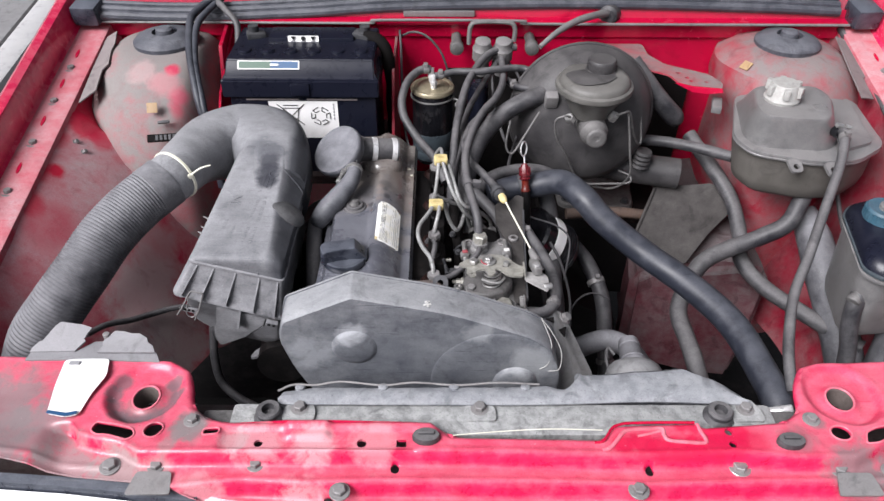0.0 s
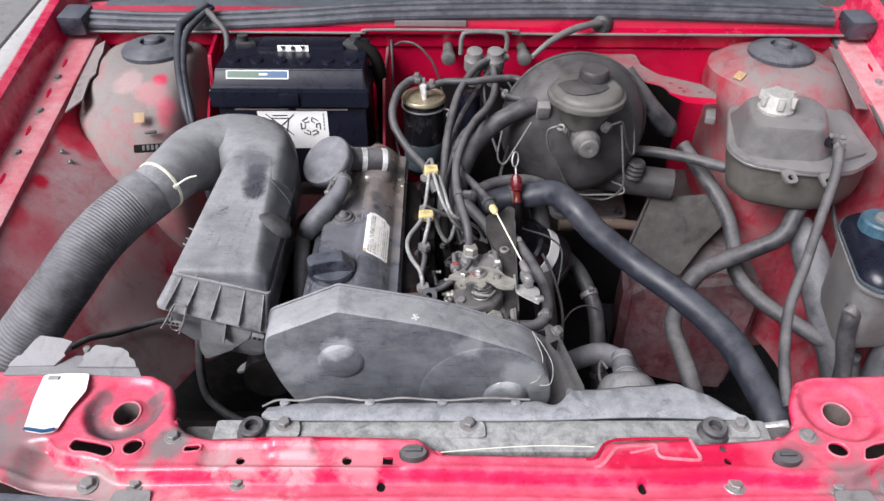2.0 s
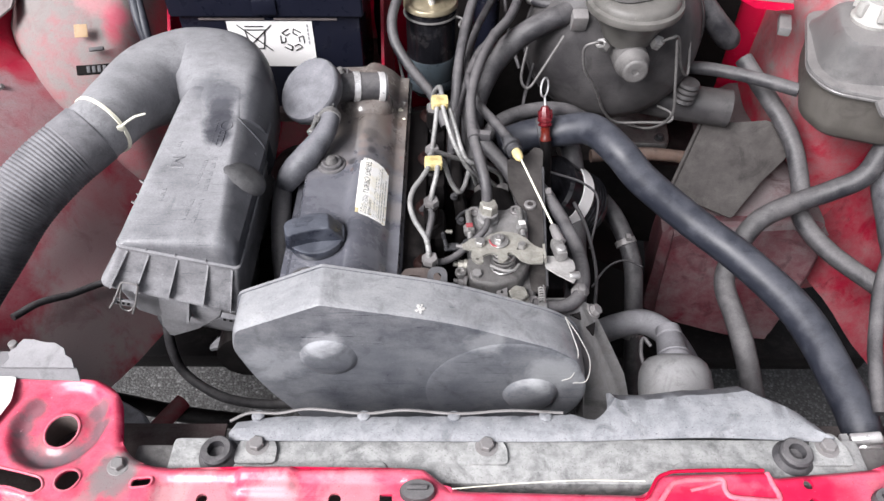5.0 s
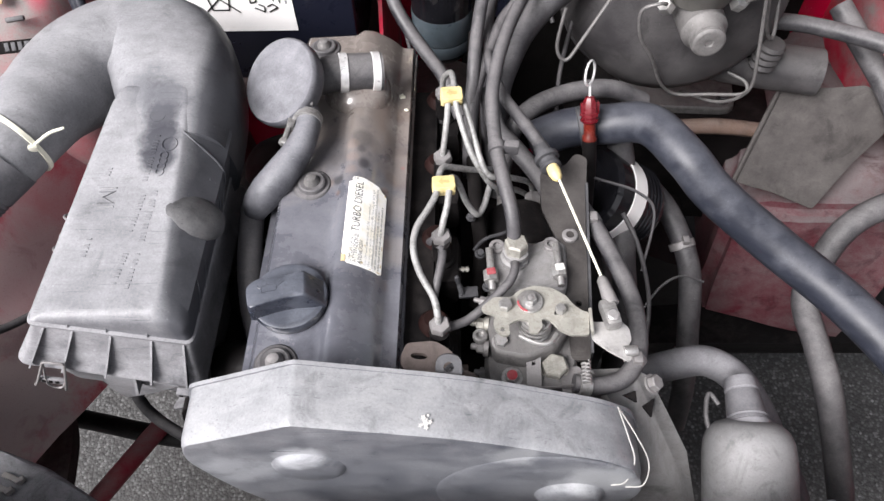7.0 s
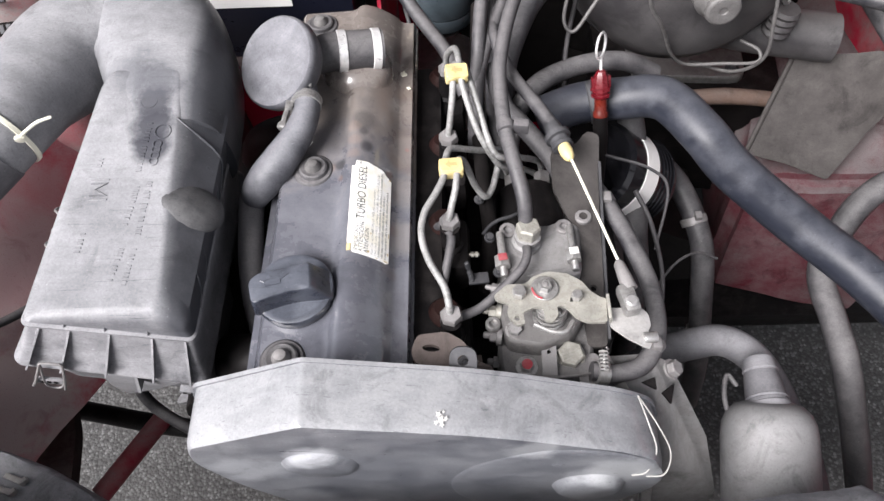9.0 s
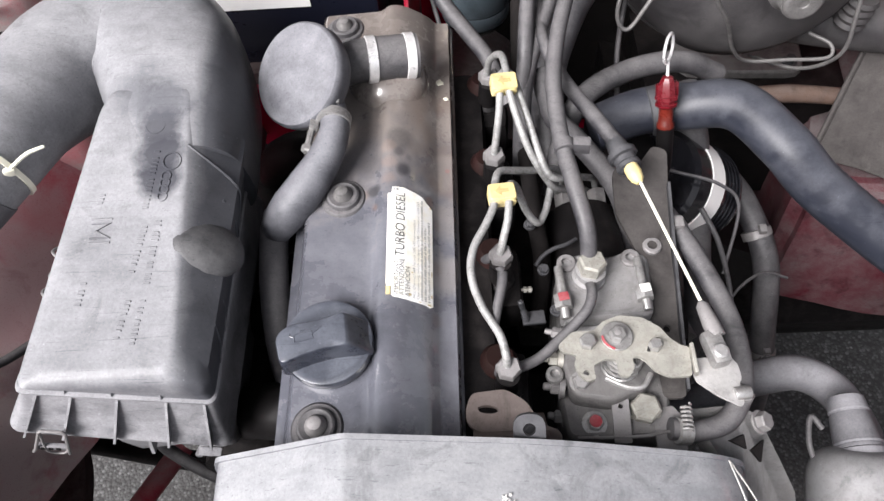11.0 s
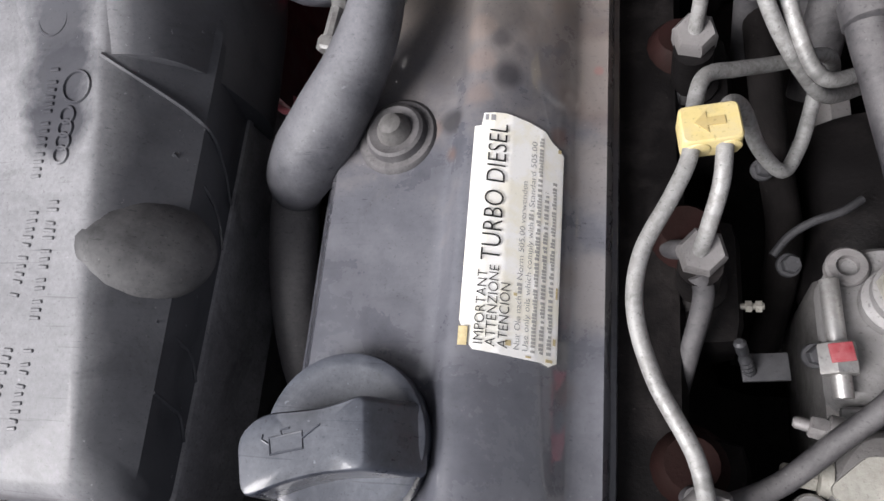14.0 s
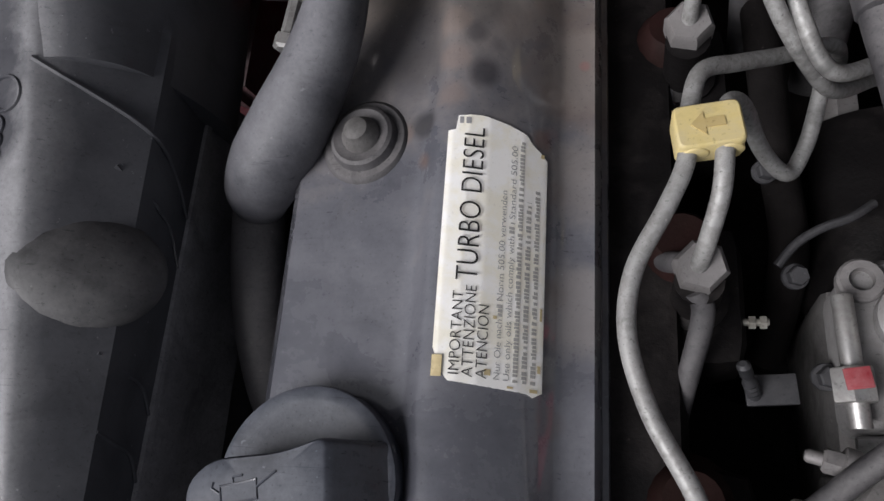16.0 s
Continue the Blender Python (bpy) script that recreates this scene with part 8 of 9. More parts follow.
for pts in ([(-0.0725, 0.252, 0.832), (-0.0702, 0.2455, 0.826), (-0.0760, 0.2255, 0.8065), (-0.0820, 0.205, 0.788), (-0.0840, 0.193, 0.782), (-0.0800, 0.184, 0.800), (-0.0745, 0.180, 0.824)], [(-0.0730, 0.340, 0.825), (-0.0764, 0.339, 0.808), (-0.0830, 0.3137, 0.799), (-0.0860, 0.288, 0.800), (-0.0830, 0.270, 0.812), (-0.0750, 0.262, 0.828)],
            [(-0.066, 0.178, 0.828), (-0.050, 0.186, 0.826), (-0.034, 0.199, 0.829), (-0.018, 0.213, 0.836), (-0.0125, 0.226, 0.836), (-0.012, 0.240, 0.828)]):
    bm = bmesh.new()
    hose(bm, pts, 0.0036, 18, 7)
    part("tube", bm, rubber, leak)

# vacuum/fuel hoses that climb from the pump to the bulkhead
fuel = thing("fuel_hose", (-0.02, 0.42, 0.85), "dusty rubber fuel hose running to the bulkhead", "hose")
bm = bmesh.new()
hose(bm, [(-0.012, 0.248, 0.836), (-0.014, 0.262, 0.858), (-0.021, 0.290, 0.872), (-0.0265, 0.325, 0.878), (-0.0275, 0.375, 0.888), (-0.016, 0.429, 0.897), (0.002, 0.478, 0.903), (0.023, 0.516, 0.907), (0.037, 0.569, 0.910), (0.040, 0.651, 0.912)], [0.0054] + [0.0059] * 9, 14, 8)
part("tube", bm, rubber, fuel)
bm = bmesh.new()
lathe(bm, (-0.0245, 0.3130, 0.8765), (-0.12, 0.98, 0.12), [(0, 0.0058), (0.001, 0.0074), (0.008, 0.0074), (0.009, 0.0058)], 18)
rbox(bm, pose(-0.0135, 0.3165, 0.8785, 0, 0, -8), (0.012, 0.008, 0.010), 0.0015)
part("retaining_clip", bm, rubber, fuel, "grey plastic retaining clip")
bm = bmesh.new()
plate(bm, rounded([(-0.044, 0.174), (-0.044, 0.184), (-0.020, 0.182), (-0.020, 0.172)], 0.004, 3), (), 0.003, Matrix.Translation((0, 0, 0.808)))
part("side_arm", bm, alu_dirty, pump)
for x, y, mat in ((-0.0255, 0.177, alu), (-0.040, 0.179, zinc)):
    bm = bmesh.new()
    lathe(bm, (x, y, 0.811), (0, 0, 1), [(0, 0.0058), (0.004, 0.0058), (0.005, 0.005), (0.005, 0.0032), (0.0025, 0.003), (0.0025, 0.0005)], 18)
    part("socket_screw", bm, mat, pump)
bm = bmesh.new()
cyl(bm, (-0.022, 0.193, 0.800), (-0.037, 0.193, 0.800), 0.0085, 0.001, 20)
part("side_boss", bm, alu_dirty, pump)
bm = bmesh.new()
plate(bm, rounded([(0.022, 0.128), (0.022, 0.158), (0.036, 0.160), (0.042, 0.150), (0.040, 0.130)], 0.002, 2), (), 0.003, Matrix.Translation((0, 0, 0.800)))
part("clamp_bracket", bm, steel_dusty, pump, "folded steel bracket")
bm = bmesh.new()
hose(bm, [(-0.044, 0.270, 0.799), (-0.038, 0.277, 0.801), (-0.030, 0.282, 0.802), (-0.020, 0.286, 0.801), (-0.012, 0.292, 0.798)], 0.0016, 10, 5)
part("wire_clip", bm, steel_dark, pump, "bent grey wire clip")
for p in ((-0.039, 0.266, 0.799), (-0.046, 0.305, 0.800), (-0.033, 0.232, 0.800)):
    bm = bmesh.new()
    hexbolt(bm, p, (0.2, -0.2, 1), 0.006, 0.004, 0.0045)
    part("small_nut", bm, steel_dark, pump)

# ---- hoses ----
def hose_thing(name, label, pts, r, mat=None, n=8, wob=0.03, cat="hose", group=""):
    bm = bmesh.new()
    hose(bm, pts, r, 16, n, wob)
    return single(name, bm, mat or rubber, label, cat, group)


def clamped_hose(name, label, pts, r, bands, mat=None):
    """A hose with thin worm clamps at the given places (point, direction)."""
    ob = thing(name, pts[0], label, "hose")
    bm = bmesh.new()
    hose(bm, pts, r, 16, 8, 0.03)
    part("tube", bm, mat or rubber, ob)
    for at, way in bands:
        bm = bmesh.new()
        lathe(bm, at, way, [(-0.0045, r * 1.02), (-0.004, r * 1.16), (0.004, r * 1.16), (0.0045, r * 1.02)], 18)
        q = Vector(at) + Vector((0, -0.3, 1)).normalized() * r * 1.25
        rbox(bm, Matrix.Translation(q), (0.007, 0.009, 0.006), 0.001)
        part("clamp_band", bm, steel_dusty, ob, "small dull screw clamp")
    return ob


cool = thing("coolant_hose", (0.2, 0.25, 0.70), "thick smooth blue-black rubber coolant hose", "hose")
bm = bmesh.new()
hose(bm, [(0.010, 0.385, 0.812), (0.045, 0.394, 0.820), (0.080, 0.391, 0.828), (0.114, 0.376, 0.842), (0.140, 0.338, 0.840), (0.166, 0.314, 0.820), (0.218, 0.278, 0.792), (0.272, 0.226, 0.777), (0.312, 0.162, 0.768), (0.329, 0.090, 0.758), (0.335, 0.040, 0.748), (0.335, 0.0, 0.71)], 0.0185, 28, 10, 0.01)
part("tube", bm, rubber_dark, cool)
bm = bmesh.new()
lathe(bm, (0.335, 0.030, 0.743), (0.0, 0.7, 0.35), [(-0.006, 0.0190), (-0.005, 0.0204), (0.005, 0.0204), (0.006, 0.0190)], 28)
part("clamp_band", bm, bright_steel, cool, "bright worm-drive clamp")
bm = bmesh.new()
cyl(bm, (0.312, 0.022, 0.764), (0.336, 0.020, 0.772), 0.0055, 0.001, 12)
lathe(bm, (0.310, 0.022, 0.7635), (-0.95, 0.05, -0.3), [(0, 0.006), (0.006, 0.006), (0.007, 0.004)], 6)
part("clamp_screw", bm, bright_steel, cool)
bm = bmesh.new()
lathe(bm, (0.060, 0.392, 0.824), (0.95, 0.05, 0.22), [(-0.006, 0.0188), (-0.005, 0.0198), (0.005, 0.0198), (0.006, 0.0188)], 28)
part("clamp_band", bm, steel_dark, cool, "dull clamp band")
clamped_hose("tank_hose", "dusty rubber hose from the coolant tank", [(0.511, 0.406, 0.911), (0.508, 0.392, 0.911), (0.492, 0.352, 0.890), (0.456, 0.290, 0.850), (0.424, 0.235, 0.82), (0.392, 0.184, 0.798), (0.366, 0.122, 0.785), (0.352, 0.080, 0.78), (0.346, 0.045, 0.77)], 0.0068, [((0.5075, 0.390, 0.9105), (-0.2, -1, -0.3))])
hose_thing("lower_tank_hose", "grey rubber hose under the coolant tank", [(0.500, 0.42, 0.805), (0.480, 0.400, 0.755), (0.445, 0.396, 0.730), (0.400, 0.392, 0.710), (0.352, 0.372, 0.697), (0.324, 0.345, 0.668), (0.310, 0.316, 0.640), (0.313, 0.265, 0.630), (0.317, 0.222, 0.618), (0.335, 0.17, 0.56), (0.36, 0.12, 0.48)], 0.0135)
hose_thing("side_hose", "grey rubber hose along the inner wing", [(0.372, 0.61, 0.79), (0.391, 0.573, 0.770), (0.415, 0.535, 0.745), (0.432, 0.50, 0.720), (0.436, 0.45, 0.69), (0.432, 0.41, 0.668), (0.455, 0.360, 0.655), (0.505, 0.305, 0.645), (0.57, 0.25, 0.63)], 0.0125)
hose_thing("wing_hose", "grey rubber hose beside the washer tank", [(0.500, 0.214, 0.772), (0.494, 0.206, 0.755), (0.496, 0.200, 0.725), (0.502, 0.190, 0.690), (0.500, 0.170, 0.640), (0.490, 0.15, 0.58)], 0.0115)
hose_thing("cross_hose", "grey rubber hose from the servo to the tank", [(0.235, 0.575, 0.80), (0.304, 0.566, 0.802), (0.36, 0.538, 0.806), (0.41, 0.505, 0.808)], 0.009)
clamped_hose("filter_hose", "dusty rubber hose looping down from the fuel filter", [(-0.080, 0.600, 0.914), (-0.088, 0.598, 0.915), (-0.102, 0.592, 0.912), (-0.117, 0.567, 0.905), (-0.124, 0.538, 0.890), (-0.120, 0.516, 0.872), (-0.104, 0.493, 0.855), (-0.086, 0.468, 0.845), (-0.070, 0.443, 0.838), (-0.055, 0.41, 0.82)], 0.0066, [((-0.087, 0.5985, 0.9150), (-1, -0.25, 0))])
clamped_hose("supply_hose", "dusty rubber hose from the fuel filter round to the servo", [(-0.072, 0.574, 0.914), (-0.060, 0.577, 0.915), (-0.037, 0.582, 0.918), (-0.001, 0.578, 0.920), (0.035, 0.585, 0.922), (0.072, 0.590, 0.920), (0.093, 0.569, 0.915), (0.100, 0.548, 0.911), (0.079, 0.552, 0.904), (0.058, 0.568, 0.900), (0.046, 0.590, 0.900)], 0.0056, [((-0.063, 0.5765, 0.9148), (1, 0.2, 0)), ((0.098, 0.556, 0.9125), (0.3, -1, -0.2)), ((0.055, 0.572, 0.900), (-1, 0.8, 0))])
hose_thing("return_hose", "dusty rubber return hose arching down from the solenoids", [(0.064, 0.662, 0.926), (0.030, 0.651, 0.925), (0.005, 0.617, 0.922), (-0.018, 0.558, 0.915), (-0.031, 0.501, 0.905), (-0.040, 0.450, 0.885), (-0.044, 0.411, 0.860), (-0.047, 0.390, 0.825), (-0.048, 0.37, 0.78)], 0.0060)
hose_thing("vacuum_hose", "thin dusty hose branching off behind the pump", [(0.006, 0.512, 0.888), (-0.004, 0.492, 0.884), (-0.016, 0.474, 0.880), (-0.032, 0.434, 0.868), (-0.043, 0.403, 0.850), (-0.046, 0.38, 0.81)], 0.0058)
hose_thing("heater_hose", "thick dusty heater hose beside the servo", [(0.110, 0.550, 0.902), (0.090, 0.527, 0.903), (0.068, 0.518, 0.899), (0.033, 0.508, 0.881), (0.006, 0.488, 0.861), (-0.012, 0.458, 0.843), (-0.022, 0.430, 0.820), (-0.02, 0.39, 0.77)], 0.0140)
hose_thing("rear_hose", "dusty rubber hose behind the pump", [(0.13, 0.46, 0.79), (0.095, 0.455, 0.812), (0.05, 0.440, 0.822), (0.01, 0.418, 0.82), (-0.01, 0.395, 0.80), (-0.02, 0.36, 0.76)], 0.0092)
clamped_hose("pump_hose", "dusty rubber return hose curving round the pump", [(0.030, 0.143, 0.806), (0.048, 0.142, 0.803), (0.070, 0.150, 0.800), (0.084, 0.174, 0.800), (0.084, 0.212, 0.806), (0.071, 0.252, 0.814), (0.054, 0.29, 0.82), (0.04, 0.33, 0.81)], 0.0072, [((0.0800, 0.165, 0.8000), (0.6, 0.8, 0)), ((0.0560, 0.286, 0.8190), (-0.4, 0.9, 0.1))])
bm = bmesh.new()
lathe(bm, (0.038, 0.1415, 0.805), (1, -0.05, -0.2), [(-0.0045, 0.0074), (-0.004, 0.0086), (0.004, 0.0086), (0.0045, 0.0074)], 20)
sc = single("screw_clamp", bm, zinc, "zinc screw clamp on the return hose", "hose clamp")
bm = bmesh.new()
sweep(bm, [(0.038 + 0.0032 * math.cos(a * 0.9), 0.138 + 0.00036 * a, 0.8165 + 0.0032 * math.sin(a * 0.9) + 0.0001 * a) for a in range(44)], 0.0008, 6)
part("tension_spring", bm, zinc, sc)
hose_thing("oil_hose", "dark rubber hose by the oil filter", [(0.094, 0.44, 0.80), (0.106, 0.418, 0.768), (0.111, 0.392, 0.738), (0.112, 0.335, 0.690), (0.118, 0.308, 0.645), (0.115, 0.28, 0.58), (0.11, 0.25, 0.50)], 0.0125)
clamped_hose("lower_hose", "rubber hose with clamp behind the thermostat", [(0.150, 0.45, 0.68), (0.180, 0.414, 0.660), (0.200, 0.365, 0.628), (0.205, 0.320, 0.572), (0.206, 0.275, 0.515), (0.206, 0.25, 0.45)], 0.0125, [((0.1920, 0.385, 0.6430), (0.3, -0.8, -0.5)), ((0.2060, 0.300, 0.545), (0, -0.6, -0.8))])
hose_thing("left_pipe", "dark rubber hose below the air filter box", [(-0.385, 0.235, 0.70), (-0.388, 0.212, 0.64), (-0.377, 0.198, 0.60), (-0.333, 0.178, 0.58), (-0.28, 0.17, 0.575), (-0.22, 0.17, 0.58)], 0.0060)
hose_thing("lamp_cable", "thin dark cable along the dusty inner wing", [(-0.560, 0.215, 0.690), (-0.545, 0.245, 0.680), (-0.524, 0.2730, 0.6620), (-0.503, 0.302, 0.648), (-0.470, 0.325, 0.640), (-0.43, 0.33, 0.63)], 0.0045, rubber, 8, 0.05, "cable")
hose_thing("wing_cable", "black wiring loom over the strut tower", [(-0.445, 0.742, 0.985), (-0.470, 0.722, 0.972), (-0.484, 0.695, 0.962), (-0.479, 0.655, 0.950), (-0.468, 0.605, 0.934), (-0.451, 0.550, 0.903), (-0.441, 0.527, 0.872), (-0.430, 0.51, 0.82), (-0.425, 0.50, 0.75)], 0.0066, rubber_dark, 8, 0.1, "wiring loom")
hose_thing("wing_cable", "black wiring loom over the strut tower", [(-0.440, 0.745, 0.978), (-0.458, 0.715, 0.968), (-0.470, 0.680, 0.957), (-0.467, 0.640, 0.945), (-0.457, 0.590, 0.926), (-0.441, 0.540, 0.893), (-0.431, 0.515, 0.850), (-0.42, 0.50, 0.78)], 0.0055, rubber_dark, 8, 0.1, "wiring loom")
hose_thing("battery_lead", "thin black lead at the battery", [(-0.45, 0.74, 0.975), (-0.425, 0.70, 0.972), (-0.405, 0.68, 0.955), (-0.405, 0.66, 0.92), (-0.41, 0.65, 0.88)], 0.0055, rubber, 8, 0.05, "cable")
hose_thing("bonnet_cable", "grey sleeved cable emerging from the bulkhead", [(0.10, 0.63, 0.94), (0.13, 0.655, 0.955), (0.17, 0.69, 0.962), (0.215, 0.725, 0.960), (0.235, 0.742, 0.955)], [0.004, 0.005, 0.006, 0.0065, 0.007], tank_plastic, 8, 0.08, "cable")
bm = bmesh.new()
lathe(bm, (0.232, 0.742, 0.953), (0.5, 1, 0), [(-0.012, 0.012), (-0.008, 0.017), (0.01, 0.018)], 20)
single("cable_grommet", bm, rubber, "black rubber grommet in the bulkhead", "grommet")

hose_thing("pump_return_hose", "dark dusty rubber hose below the injector pipes", [(-0.040, 0.52, 0.83), (-0.044, 0.434, 0.80), (-0.043, 0.368, 0.80), (-0.040, 0.318, 0.79), (-0.037, 0.280, 0.78), (-0.042, 0.25, 0.74)], 0.0070, flat_black)
hose_thing("pump_feed_hose", "dark dusty rubber hose behind the cable bracket", [(-0.030, 0.42, 0.845), (-0.022, 0.386, 0.83), (-0.006, 0.371, 0.82), (0.022, 0.342, 0.80), (0.034, 0.32, 0.775), (0.04, 0.30, 0.72)], 0.0085)
hose_thing("thin_wire", "thin black wire crossing the oil filter", [(0.045, 0.36, 0.80), (0.075, 0.352, 0.795), (0.11, 0.345, 0.785), (0.128, 0.335, 0.765), (0.12, 0.30, 0.72)], 0.0014, rubber, 8, 0.0, "wire")
hose_thing("clamped_hose_wire", "thin grey wire looped under the thermostat hose", [(0.13, 0.29, 0.66), (0.15, 0.31, 0.675), (0.175, 0.325, 0.672), (0.20, 0.325, 0.66)], 0.0014, rubber, 8, 0.0, "wire")

# ---- right side metal ----
bm = bmesh.new()
su, sv = Vector((0.090, -0.036, -0.010)).normalized(), Vector((0.060, 0.094, 0.086)).normalized()
SHIELD = Matrix.Translation((0.268, 0.472, 0.648)) @ Matrix((su, sv, su.cross(sv))).transposed().to_4x4()
plate(bm, rounded([(0.0, 0.0), (-0.003, 0.072), (-0.004, 0.142), (0.026, 0.140), (0.030, 0.130), (0.052, 0.138), (0.078, 0.150), (0.112, 0.150), (0.128, 0.115), (0.108, 0.064), (0.092, 0.0), (0.045, 0.003)], 0.004, 3), (), 0.003, SHIELD, bend=lambda x, y: (1.0 if x < 0.05 else -2.2) * (x - 0.05) ** 2 + 0.002 * math.sin(50 * y))
shield = single("heat_shield", bm, shield_steel, "dusty bent sheet metal heat shield", "heat shield")
bm = bmesh.new()
hose(bm, [SHIELD @ Vector(p) for p in ((-0.003, 0.0, 0.0045), (-0.004, 0.07, 0.0045), (-0.004, 0.14, 0.0045))], 0.0028, 8, 4)
part("folded_lip", bm, shield_steel, shield)
hose_thing("rusty_rod", "rusty steel steering rod", [(0.16, 0.535, 0.672), (0.25, 0.540, 0.672), (0.335, 0.53, 0.668)], 0.0095, rust, 4, 0.12, "rod")
bm = bmesh.new()
loft(bm, [[(x, y, z) for x, y in rounded([(0.12, 0.58), (0.34, 0.56), (0.36, 0.74), (0.12, 0.74)], 0.02, 3)] for z in (0.46, 0.60, 0.63)])
sbox = single("steering_box", bm, iron_dark, "dark oily steering gear housing", "steering gear")
bm = bmesh.new()
slab(bm, [(x, y, 0.629) for x, y in rounded([(0.16, 0.61), (0.30, 0.60), (0.31, 0.70), (0.16, 0.70)], 0.02, 3)], 0.012, (0, 0, 1), 0.003, 0.004)
part("cover_plate", bm, alu_dirty, sbox, "dirty cast cover plate")
for x, y in ((0.175, 0.625), (0.285, 0.617), (0.295, 0.685), (0.175, 0.685)):
    bm = bmesh.new()
    hexbolt(bm, (x, y, 0.640), (0, 0, 1), 0.011, 0.007, 0.009)
    part("cover_bolt", bm, steel_dark, sbox)
# oil filter
of = thing("oil_filter", (0.14, 0.41, 0.66), "glossy black oil filter with a white label", "oil filter")
d = Vector((0.72, 0.20, -0.66)).normalized()
p0 = Vector((0.092, 0.392, 0.722)) - d * 0.03
bm = bmesh.new()
lathe(bm, p0, d, [(0, 0.042), (0.004, 0.046), (0.07, 0.046), (0.078, 0.043), (0.083, 0.034), (0.084, 0.001)], 40)
part("can", bm, filter_black, of)
bm = bmesh.new()
lathe(bm, p0 + d * 0.022, d, [(0, 0.0462), (0.0006, 0.0468), (0.020, 0.0468), (0.0206, 0.0462)], 40)
part("paper_band", bm, white_paper, of, "white paper band")
bm = bmesh.new()
for k in range(4):
    bm = bmesh.new()
    torus(bm, p0 + d * (0.050 + 0.006 * k), d, 0.0462, 0.0010, 40, 5)
    part("pressed_ridge", bm, filter_black, of)
bm = bmesh.new()
rbox(bm, pose(0.040, 0.395, 0.735, 0, 30, -10), (0.05, 0.07, 0.07), 0.012)
part("filter_head", bm, iron_dark, of)
# dipstick
dip = thing("dipstick", (0.059, 0.374, 0.80), "red plastic dipstick handle with a wire ring", "dipstick")
b0, b1 = Vector((0.061, 0.368, 0.832)), Vector((0.058, 0.384, 0.868))
ax = (b1 - b0).normalized()
bm = bmesh.new()
lathe(bm, b0, ax, [(0, 0.0066), (0.003, 0.0066), (0.005, 0.0054), (0.016, 0.0054), (0.018, 0.0064)], 16)
part("lower_sleeve", bm, handle_orange, dip, "amber plastic sleeve")
bm = bmesh.new()
lathe(bm, b0 + ax * 0.016, ax, [(0, 0.0056), (0.002, 0.0082), (0.004, 0.0086), (0.0045, 0.0066), (0.0070, 0.0066), (0.0075, 0.0088), (0.0100, 0.0088), (0.0105, 0.0070), (0.020, 0.0060), (0.024, 0.0040), (0.025, 0.002)], 8)
rbox(bm, Matrix.Translation(b0 + ax * 0.029) @ facing(ax), (0.0165, 0.0052, 0.013), 0.0012)
part("handle", bm, handle_red, dip)
bm = bmesh.new()
torus(bm, b1 + ax * 0.022, (0.85, -0.45, 0.2), 0.0105, 0.0011, 24, 6)
cyl(bm, b1 - ax * 0.004, b1 + ax * 0.012, 0.0012, 0, 8)
part("wire_ring", bm, bright_steel, dip)
bm = bmesh.new()
hose(bm, [b0 + ax * 0.002, (0.064, 0.355, 0.79), (0.066, 0.34, 0.70), (0.05, 0.32, 0.6)], 0.0065, 12, 6)
part("guide_tube", bm, iron_dark, dip)

# thermostat / water neck below the radiator hose
wn_ = thing("water_neck", (0.19, 0.15, 0.60), "dusty cylindrical water pump pulley cover with hose", "water neck")
bm = bmesh.new()
lathe(bm, (0.190, 0.049, 0.650), (0.03, 0.86, 0.46), [(0, 0.0395), (0.03, 0.0395), (0.088, 0.0390), (0.101, 0.0375), (0.110, 0.0335), (0.116, 0.0270), (0.119, 0.018)], 40)
part("barrel", bm, cast_grey, wn_)
bm = bmesh.new()
neck_d = Vector((0.03, 1.0, 0.0)).normalized()
neck_p = Vector((0.1955, 0.1500, 0.7000))
lathe(bm, neck_p, neck_d, [(-0.012, 0.0195), (0.002, 0.0195), (0.003, 0.0178), (0.0055, 0.0178), (0.0065, 0.0172), (0.008, 0.0182), (0.010, 0.0172), (0.030, 0.0150), (0.031, 0.0142), (0.0325, 0.0142), (0.0335, 0.0150), (0.044, 0.0136), (0.046, 0.010), (0.046, 0.001)], 28)
part("ribbed_neck", bm, hose_pale, wn_, "ridged rubber neck")
bm = bmesh.new()
hose(bm, [(0.060, 0.205, 0.600), (0.085, 0.215, 0.615), (0.109, 0.222, 0.630), (0.130, 0.228, 0.645), (0.156, 0.230, 0.660), (0.182, 0.229, 0.668), (0.207, 0.215, 0.664), (0.231, 0.194, 0.640), (0.256, 0.168, 0.600), (0.284, 0.142, 0.550), (0.310, 0.12, 0.49)], 0.0152, 20, 7)
part("neck_hose", bm, hose_pale, wn_)
bm = bmesh.new()
hose(bm, [(0.166, 0.135, 0.690), (0.161, 0.160, 0.698), (0.166, 0.180, 0.702), (0.174, 0.172, 0.698)], 0.0022, 8, 6)
part("sensor_lead", bm, rubber, wn_)
bm = bmesh.new()
slab(bm, [(0.046, 0.157, 0.800), (0.078, 0.160, 0.797), (0.092, 0.156, 0.789), (0.098, 0.148, 0.781), (0.113, 0.135, 0.755), (0.131, 0.120, 0.722), (0.149, 0.092, 0.660), (0.152, 0.085, 0.590), (0.105, 0.080, 0.590), (0.088, 0.092, 0.700), (0.080, 0.104, 0.772), (0.064, 0.118, 0.796)], 0.012, (-0.55, 0.25, -0.80), 0.001, 0.001)
